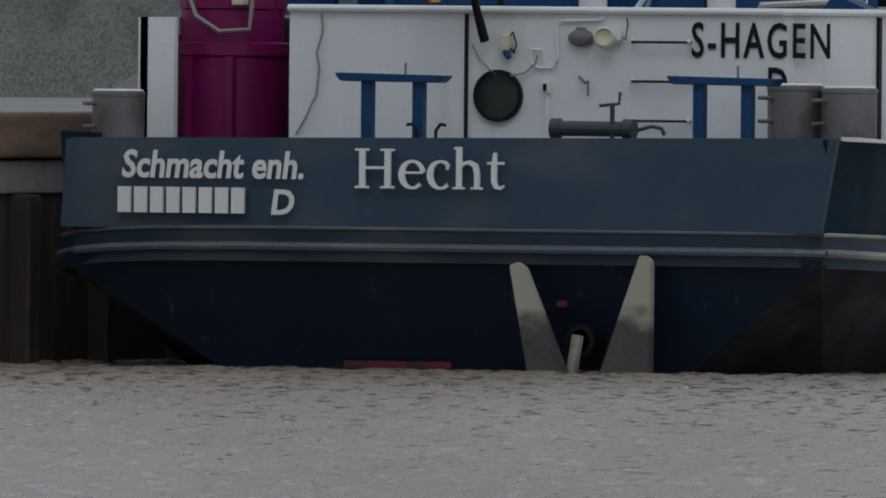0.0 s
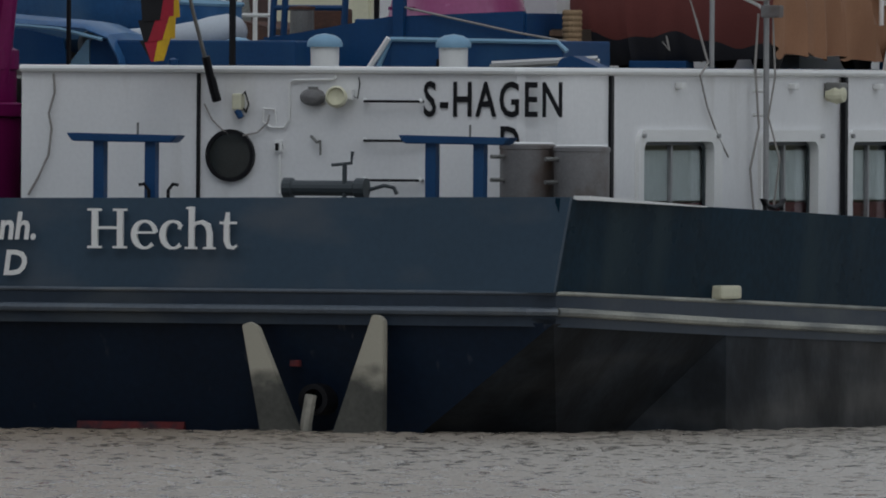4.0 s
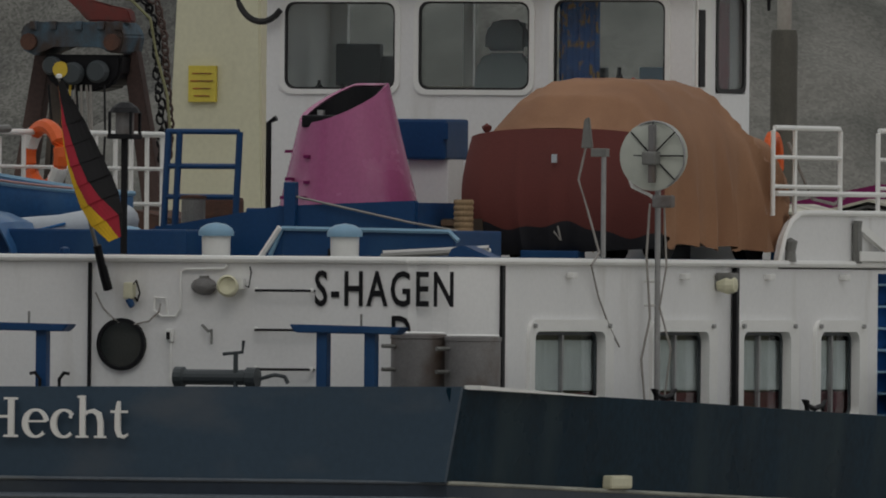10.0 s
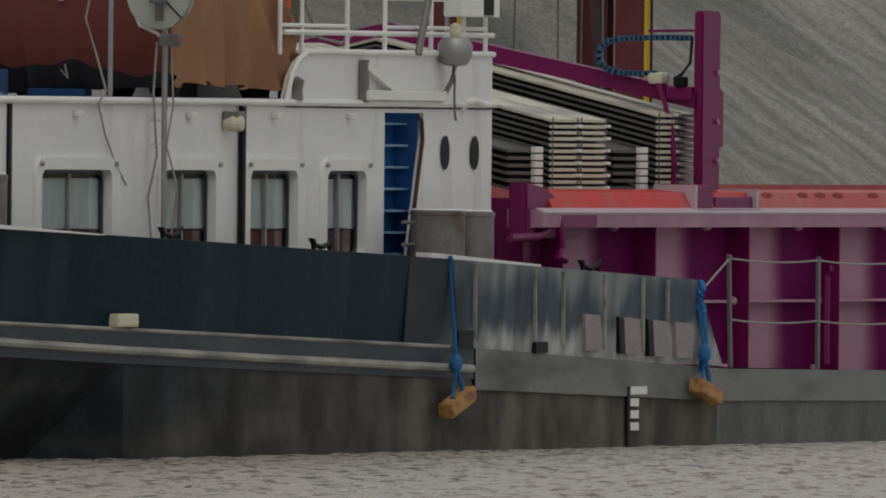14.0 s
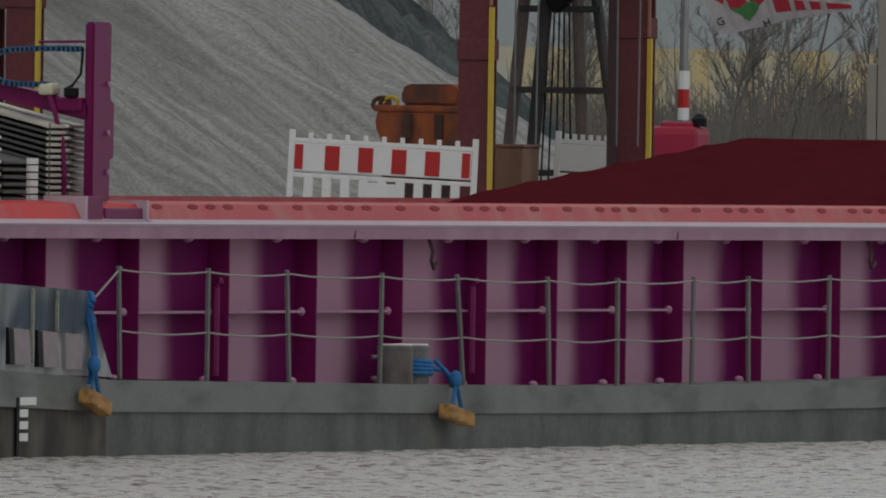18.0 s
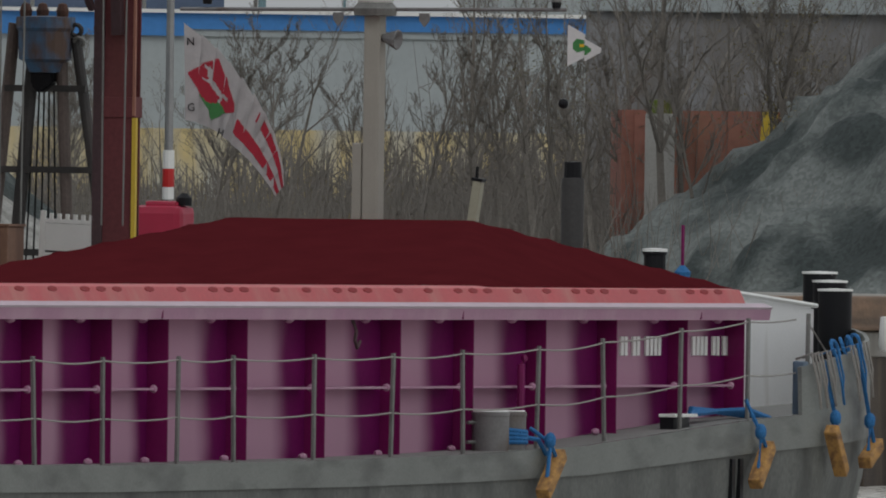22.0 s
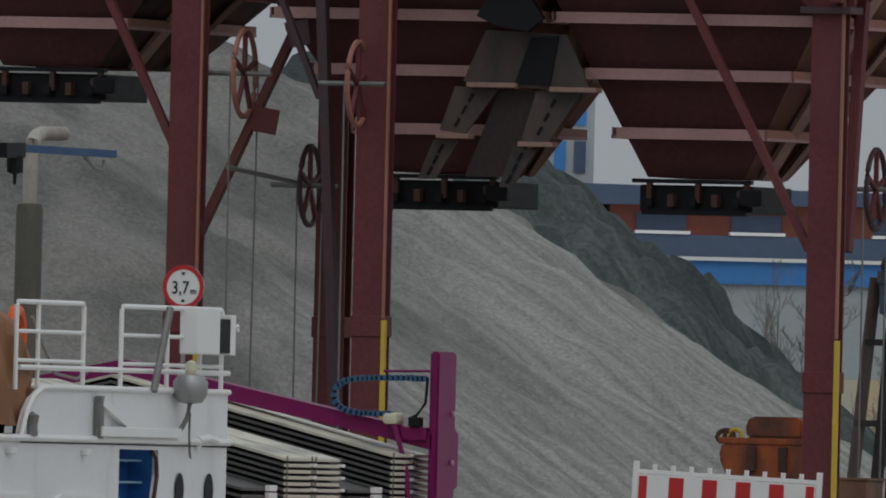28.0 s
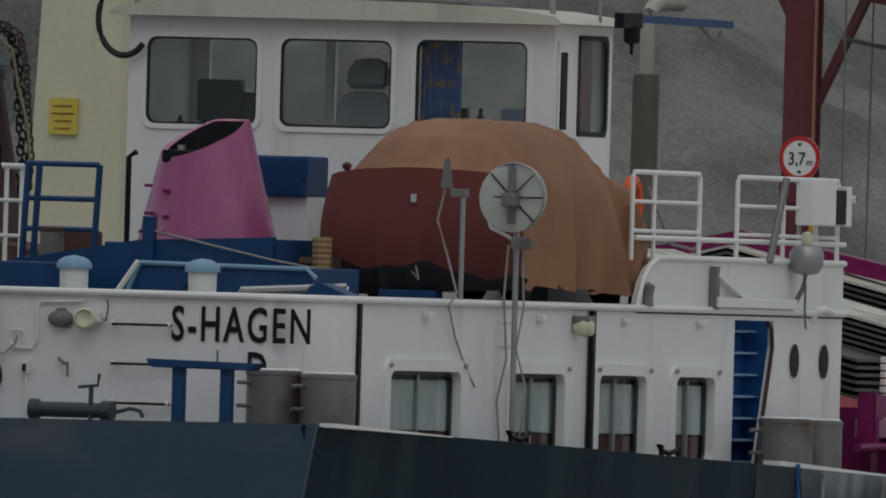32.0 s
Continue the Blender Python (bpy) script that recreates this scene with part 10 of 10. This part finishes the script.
for i, (x, y, kd, sc) in enumerate(spots):
    src = kinds[kd]
    m_ = pose(x, y, G - 0.05, 0, 0, rng.uniform(0, 360))
    t2 = copy_thing(src, m_)
    t2.scale = (sc, sc, sc)
    if kd in (2, 3, 4):
        t2["label"] = "thin tree with a few dry olive leaves"
for k, src in enumerate(kinds):
    src.matrix_basis = pose(176 + 1.5 * k, 38.0 - 1.2 * k + 1.5 * (k % 2), G)
    src.scale = (0.62, 0.62, 0.62)
# low scrub, reeds and a far wood
rng = random.Random(9)
rows = []
for k in range(9000):
    lat, d = rng.uniform(-16, 16), rng.uniform(-6, 22)
    p = Vector((158.2, 41.5, 0)) + LAT * lat + DEP * d
    p.z = G
    h = rng.uniform(0.4, 1.7)
    rows.append((p, p + Vector((rng.gauss(0, 0.22) * h, rng.gauss(0, 0.22) * h, h)), 0.009, 0.004))
scrub = tagged(twig_mesh(rows, BARK, "scrub"), "dense grey-brown scrub under the trees", "scrub", "", "stuff")
rows = []
for k in range(5200):
    lat, d = rng.uniform(-26, 20), rng.uniform(30, 42)
    p = Vector((158.2, 41.5, 0)) + LAT * lat + DEP * d
    p.z = G
    h = rng.uniform(0.6, 1.9) * (1 if rng.random() < 0.85 else 1.4)
    rows.append((p, p + Vector((rng.gauss(0, 0.1) * h, rng.gauss(0, 0.1) * h, h)), 0.014, 0.006))
tagged(twig_mesh(rows, REED, "reeds"), "dry yellowish reeds and bushes in front of the sheds", "reeds", "", "stuff")
rows = []
for k in range(2400):
    lat, d = rng.uniform(-3, 14), rng.uniform(24, 40)
    p = Vector((158.2, 41.5, 0)) + LAT * lat + DEP * d
    p.z = G
    h = rng.uniform(0.9, 2.1) * (0.8 if lat < 3 else 1.1)
    q = p + Vector((rng.gauss(0, 0.07) * h, rng.gauss(0, 0.07) * h, h))
    rows.append((p, q, 0.03, 0.008))
    for _ in range(2):
        c = p.lerp(q, rng.uniform(0.3, 0.9))
        rows.append((c, c + Vector((rng.gauss(0, 0.4), rng.gauss(0, 0.4), rng.uniform(0.2, 0.8))), 0.014, 0.006))
tagged(twig_mesh(rows, BARK, "thicket"), "tangled leafless thicket behind the trees", "thicket", "", "stuff")
# denser growth before the terrace
for k in range(16):
    lat = 6.0 + 8.0 * (k + rng.random()) / 16
    p = Vector((158.2, 41.5, 0)) + LAT * lat + DEP * rng.uniform(4, 16)
    kd = rng.choice((1, 2, 4, 4, 2))
    t2 = copy_thing(kinds[kd], pose(p.x, p.y, G - 0.05, 0, 0, rng.uniform(0, 360)))
    sc = rng.uniform(0.6, 0.95)
    t2.scale = (sc, sc, sc)
    if kd in (2, 4):
        t2["label"] = "thin tree with a few dry olive leaves"
rows = []
for k in range(1500):
    lat, d = rng.uniform(4.5, 14), rng.uniform(3.5, 14)
    p = Vector((158.2, 41.5, 0)) + LAT * lat + DEP * d
    p.z = G
    h = rng.uniform(0.8, 2.4) * (1.0 if rng.random() < 0.7 else 1.7)
    q = p + Vector((rng.gauss(0, 0.08) * h, rng.gauss(0, 0.08) * h, h))
    rows.append((p, q, 0.013, 0.004))
    for _ in range(2):
        c = p.lerp(q, rng.uniform(0.3, 0.95))
        rows.append((c, c + Vector((rng.gauss(0, 0.3), rng.gauss(0, 0.3), rng.uniform(0.1, 0.5))), 0.009, 0.004))
tagged(twig_mesh(rows, BARK, "undergrowth"), "tangle of thin bare stems before the terrace", "undergrowth", "", "stuff")
# overhead line
wire = thing("overhead_line", "single overhead line across the sky", "cable", at=(200, 60, 12.2))
part("wire", tubed([tuple(LAT * k + Vector((0, 0, -0.4 + 0.0006 * k * k))) for k in range(-60, 61, 12)], 0.03, 5), DULLSTEEL, wire)

# ---- flags and a gull: what moves ----
def cells(colour_at, u0, u1, n_u, v_of, n_v, step):
    """Cloth of one panel, cut into small cells and sorted by colour: outlines in the panel's own plane."""
    out = {}
    for i in range(n_u):
        for j in range(n_v):
            a, b = u0 + (u1 - u0) * i / n_u, u0 + (u1 - u0) * (i + 1) / n_u
            (l0, h0), (l1, h1) = v_of(a), v_of(b)
            quad = [(a - u0, l0 + (h0 - l0) * j / n_v), (b - u0, l1 + (h1 - l1) * j / n_v), (b - u0, l1 + (h1 - l1) * (j + 1) / n_v), (a - u0, l0 + (h0 - l0) * (j + 1) / n_v)]
            out.setdefault(colour_at((a + b) / 2, (j + 0.5) / n_v), []).append(quad)
    return out


def cloth_part(name, quads, material, parent, thick=0.006):
    bm = bmesh.new()
    for q in quads:
        bm.faces.new([bm.verts.new((0, -u, v)) for u, v in q])
    bmesh.ops.remove_doubles(bm, verts=bm.verts[:], dist=0.0005)
    bmesh.ops.solidify(bm, geom=bm.faces[:] + bm.edges[:] + bm.verts[:], thickness=thick)
    return part(name, bm, material, parent)


PEN_LEN, PEN_COLS, PEN_SLOPE = 1.7, 10, 0.5


def pennant_colour(u, v):
    # red rhombus with a leaping white horse over a green foot near the hoist, two red stripes towards the fly
    a, b = (u - 0.4) / 0.36, (v - 0.5) / 0.4
    if abs(a) + abs(b) < 1:
        if b < -0.42 + 0.12 * math.sin(6 * a):
            return "green"
        lean = b - 0.25 * -a
        body = (a / 0.34) ** 2 + ((lean - 0.05) / 0.13) ** 2 < 1
        neck = ((a + 0.24) / 0.1) ** 2 + ((b - 0.36) / 0.2) ** 2 < 1
        head = ((a + 0.34) / 0.13) ** 2 + ((b - 0.46) / 0.07) ** 2 < 1
        fore = ((a + 0.36) / 0.14) ** 2 + ((b - 0.08) / 0.05) ** 2 < 1
        hind = abs(a - 0.22 - 0.3 * (b + 0.2)) < 0.06 and -0.36 < b < 0.0
        tail = ((a - 0.42) / 0.14) ** 2 + ((b - 0.02) / 0.08) ** 2 < 1
        return "white_emblem" if body or neck or head or fore or hind or tail else "red"
    if (u > 0.78 and 0.16 < v < 0.42) or (u > 1.0 and 0.68 < v < 0.9):
        return "red"
    return "white"


def pennant():
    p = thing("pennant", "white pennant with red rhombus and red stripes", "flag", at=(56.45, 6.42, 5.0))
    panels = []
    for k in range(PEN_COLS):
        u0, u1 = PEN_LEN * k / PEN_COLS, PEN_LEN * (k + 1) / PEN_COLS
        def span(u, u0=u0):
            half, low = 0.56 * (1 - min(u, PEN_LEN) / PEN_LEN * 0.84), PEN_SLOPE * (u - u0)
            return (-half - low, half - low)
        got = cells(pennant_colour, u0, u1, 8, span, 48, 0)
        (l0, h0), (l1, h1) = span(u0), span(min(u1 + 0.07, PEN_LEN))
        bm = bmesh.new()
        bm.faces.new([bm.verts.new((0.006, -u, v)) for u, v in ((0.0, l0), (min(u1 + 0.07, PEN_LEN) - u0, l1), (min(u1 + 0.07, PEN_LEN) - u0, h1), (0.0, h0))])
        bmesh.ops.solidify(bm, geom=bm.faces[:] + bm.edges[:] + bm.verts[:], thickness=0.004)
        base = part("panel", bm, FLAGWHITE, p)
        for key, mat_ in (("red", FLAGRED), ("green", FLAGGREEN)):
            if key in got:
                cloth_part("patch", got[key], mat_, base, 0.006)
        panels.append(base)
    for txt, k, y, z in (("N", 0, -0.03, 0.3), ("G", 0, -0.03, -0.46), ("H", 3, -0.04, -0.46)):
        writing(txt, 0.13, BLACK, panels[k], Matrix.Translation((-0.012, y, z)) @ AFT)
    return p, panels


pennant_thing, pennant_panels = pennant()


def small_flag():
    f = thing("small_flag", "small white flag with green and yellow flower shape", "flag", at=(56.45, 1.76, 5.35))
    panels = []
    for k in range(2):
        def col(u, v):
            r = math.hypot((u - 0.17), (v - 0.5) * 0.45)
            return "yellow" if r < 0.03 else "green" if r < 0.11 else "white"
        got = cells(col, 0.2 * k, 0.2 * (k + 1), 10, lambda u: (-0.24 + 0.54 * u, 0.24 - 0.54 * u), 18, 0)
        base = cloth_part("panel", got["white"], FLAGWHITE, f)
        for key, mat_ in (("green", FLAGGREEN), ("yellow", FLAGGOLD)):
            if key in got:
                cloth_part("patch", got[key], mat_, base, 0.008)
        panels.append(base)
    return f, panels


small_flag_thing, small_panels = small_flag()

staff = thing("stern_flagstaff", "slanting dark flagstaff on the after wall", "flagstaff", at=(1.9, 4.3, 3.15))
part("staff", tubed([(-0.05, 0.17, 0.1), (-0.35, 0.26, 0.85), (-0.7, 0.38, 1.98)], 0.022, 8, r_end=0.014), DULLSTEEL, staff)
part("socket", tubed([(0.0, 0.15, -0.02), (-0.08, 0.18, 0.2)], 0.045, 8), BLACK, staff)
part("sleeve", tubed([(-0.04, 0.165, 0.06), (-0.16, 0.2, 0.4)], 0.04, 8), BLACK, staff)
part("truck", lathed([(0, 0), (0.03, 0.01), (0.03, 0.04), (0, 0.05)], 10, (-0.7, 0.38, 1.98)), WHITE_TRIM, staff)
ensign = thing("national_flag", "limp black, red and gold flag at the stern", "flag", at=(1.2, 4.66, 5.1))
ENSIGN = []
WIDTHS = (0.06, 0.15, 0.24, 0.3, 0.35, 0.39, 0.41, 0.33, 0.12)
SHARES = ((1.0, 0.0), (0.95, 0.05), (0.82, 0.18), (0.72, 0.25), (0.66, 0.26), (0.58, 0.29), (0.42, 0.36), (0.12, 0.42), (0.0, 0.2))
for r in range(8):
    row_part, n = None, 4
    cut_t = (0.0, SHARES[r][0], sum(SHARES[r]), 1.0)
    cut_b = (0.0, SHARES[r + 1][0], sum(SHARES[r + 1]), 1.0)
    for c, (mat_, nm) in enumerate(((FLAGBLACK, "black_cloth"), (FLAGRED, "red_cloth"), (FLAGGOLD, "gold_cloth"))):
        lines = []
        for cut, wd, z, ph in ((cut_t, WIDTHS[r], 0.008, 0.0), (cut_b, WIDTHS[r + 1], -0.205, 0.35)):
            a, b = cut[c], max(cut[c + 1], cut[c] + 0.004)
            lines.append([Vector((0.04 * math.sin(9 * wd * (a + (b - a) * i / n) + 0.35 * r + ph), wd * (a + (b - a) * i / n - 0.5), z)) for i in range(n + 1)])
        ob = part(nm, solid(lines, 0.005), mat_, row_part or ensign)
        row_part = row_part or ob
    ENSIGN.append(row_part)

gull = thing("gull", "white and grey gull gliding over the yard", "bird", at=(0, 0, 60))
part("body", lathed([(0, -0.22), (0.03, -0.2), (0.06, -0.08), (0.065, 0.03), (0.045, 0.14), (0.035, 0.2), (0, 0.25)], 10, m=pose(0, 0, 0, 0, 90, 0)), WHITE_TRIM, gull, smooth=True)
part("tail", prismed([(-0.34, -0.06), (-0.2, -0.02), (-0.2, 0.02), (-0.34, 0.06)], -0.005, 0.005, "xy"), WHITE_TRIM, gull)
WINGS = []
for s in (1, -1):
    wing = part("wing", prismed([(0.1, 0.04 * s), (0.14, 0.3 * s), (0.02, 0.62 * s), (-0.05, 0.6 * s), (-0.02, 0.3 * s), (-0.08, 0.04 * s)], -0.008, 0.008, "xy"), HOSE, gull)
    WINGS.append((wing, s))
for piece in gull.children:
    piece.data.transform(Matrix.Scale(0.62, 4))


# seconds, place and heading of the gull
GULL = [(0.0, 190, 60, 60, 200), (20.0, 112, 22, 24, 200), (22.4, 93.4, 16.3, 9.4, 215), (22.9, 92.6, 16.9, 8.15, 225), (23.0, 92.5, 17.05, 8.05, 228),
        (23.2, 92.38, 17.33, 7.6, 235), (23.4, 92.34, 17.4, 7.3, 240), (23.6, 92.36, 17.38, 6.8, 245), (24.0, 92.8, 17.0, 6.0, 250), (25.0, 97, 20, 5.2, 270), (32.0, 180, 70, 30, 280)]


def motions():
    # the ripples drift with the wind
    walk(water, [(0.0, pose(0, 0, 0)), (32.0, pose(-5.0, 1.0, 0))])
    # pennant: seconds and how far the cloth hangs, in degrees
    droop = [(0, 30), (16.5, 12), (17.5, 2), (19, 6), (20, 8), (21, 18), (21.5, 40), (22, 48), (22.5, 52), (23, 36), (23.2, 55), (23.6, 54), (24, 46), (24.5, 20), (26.5, 30), (32, 35)]
    times = [0.5 * k for k in range(65)]
    seg = PEN_LEN / PEN_COLS
    rows = [[] for _ in pennant_panels]
    for t in times:
        hang = radians(lerp_table(droop, t))
        p = Vector((0, 0, 0))
        for k in range(PEN_COLS):
            h = hang * (0.55 + 1.0 * k / PEN_COLS) - math.atan(PEN_SLOPE) + 0.03 * math.sin(3.1 * t - 0.5 * k)
            yaw = (10 + 16 * min(1, k / 4)) * math.sin(4.3 * t - 0.8 * k)
            rows[k].append((t, pose(*p, math.degrees(h), 0, yaw)))
            y, z = -seg * math.cos(h) - seg * PEN_SLOPE * math.sin(h) * -1, -seg * math.sin(h) - seg * PEN_SLOPE * math.cos(h)
            p = p + Vector((-y * math.sin(radians(yaw)), y * math.cos(radians(yaw)), z))
    for ob, r in zip(pennant_panels, rows):
        walk(ob, r)
    for k, ob in enumerate(small_panels):
        walk(ob, [(t, pose(0.03 * k, -0.195 * k, -0.05 * k - 0.02 * math.sin(2 * t) * k, 0, 0, 15 * math.sin(2.9 * t - k))) for t in times])
    # stern flag: seconds and how far the wind lifts it to port, in degrees
    lift = [(0, 4), (6, 2), (7, 0), (8, 5), (8.5, 20), (9, -4), (9.5, 2), (10, -24), (10.5, -36), (11, 22), (11.5, 8), (12, 3), (32, 5)]
    # and how far the cloth has swung round its staff
    swing = [(0, 165), (6, 165), (6.5, 110), (7, 165), (8, 165), (8.25, 110), (8.5, 50), (8.75, 10), (9, 0), (32, 0)]
    rows = [[] for _ in ENSIGN]
    for t in [0.25 * k for k in range(129)]:
        p = Vector((-0.02, 0, 0))
        for k in range(len(ENSIGN)):
            a = radians(lerp_table(lift, t) * (0.6 + 0.08 * k) + 4 * math.sin(2.3 * t - 0.25 * k))
            rows[k].append((t, pose(*p, math.degrees(a), 0, lerp_table(swing, t) + 8 * math.sin(1.7 * t - 0.06 * k))))
            p = p + Vector((0, 0.2 * math.sin(a), -0.2 * math.cos(a)))
    for ob, r in zip(ENSIGN, rows):
        walk(ob, r)
    # the gull glides past once
    walk(gull, [(t, pose(x, y, z, 12, 8, turn)) for t, x, y, z, turn in GULL])
    for wing, s in WINGS:
        walk(wing, [(t, pose(0, 0, 0, s * (14 + 16 * math.sin(3.4 * t)), 0, 0)) for t in times])


motions()
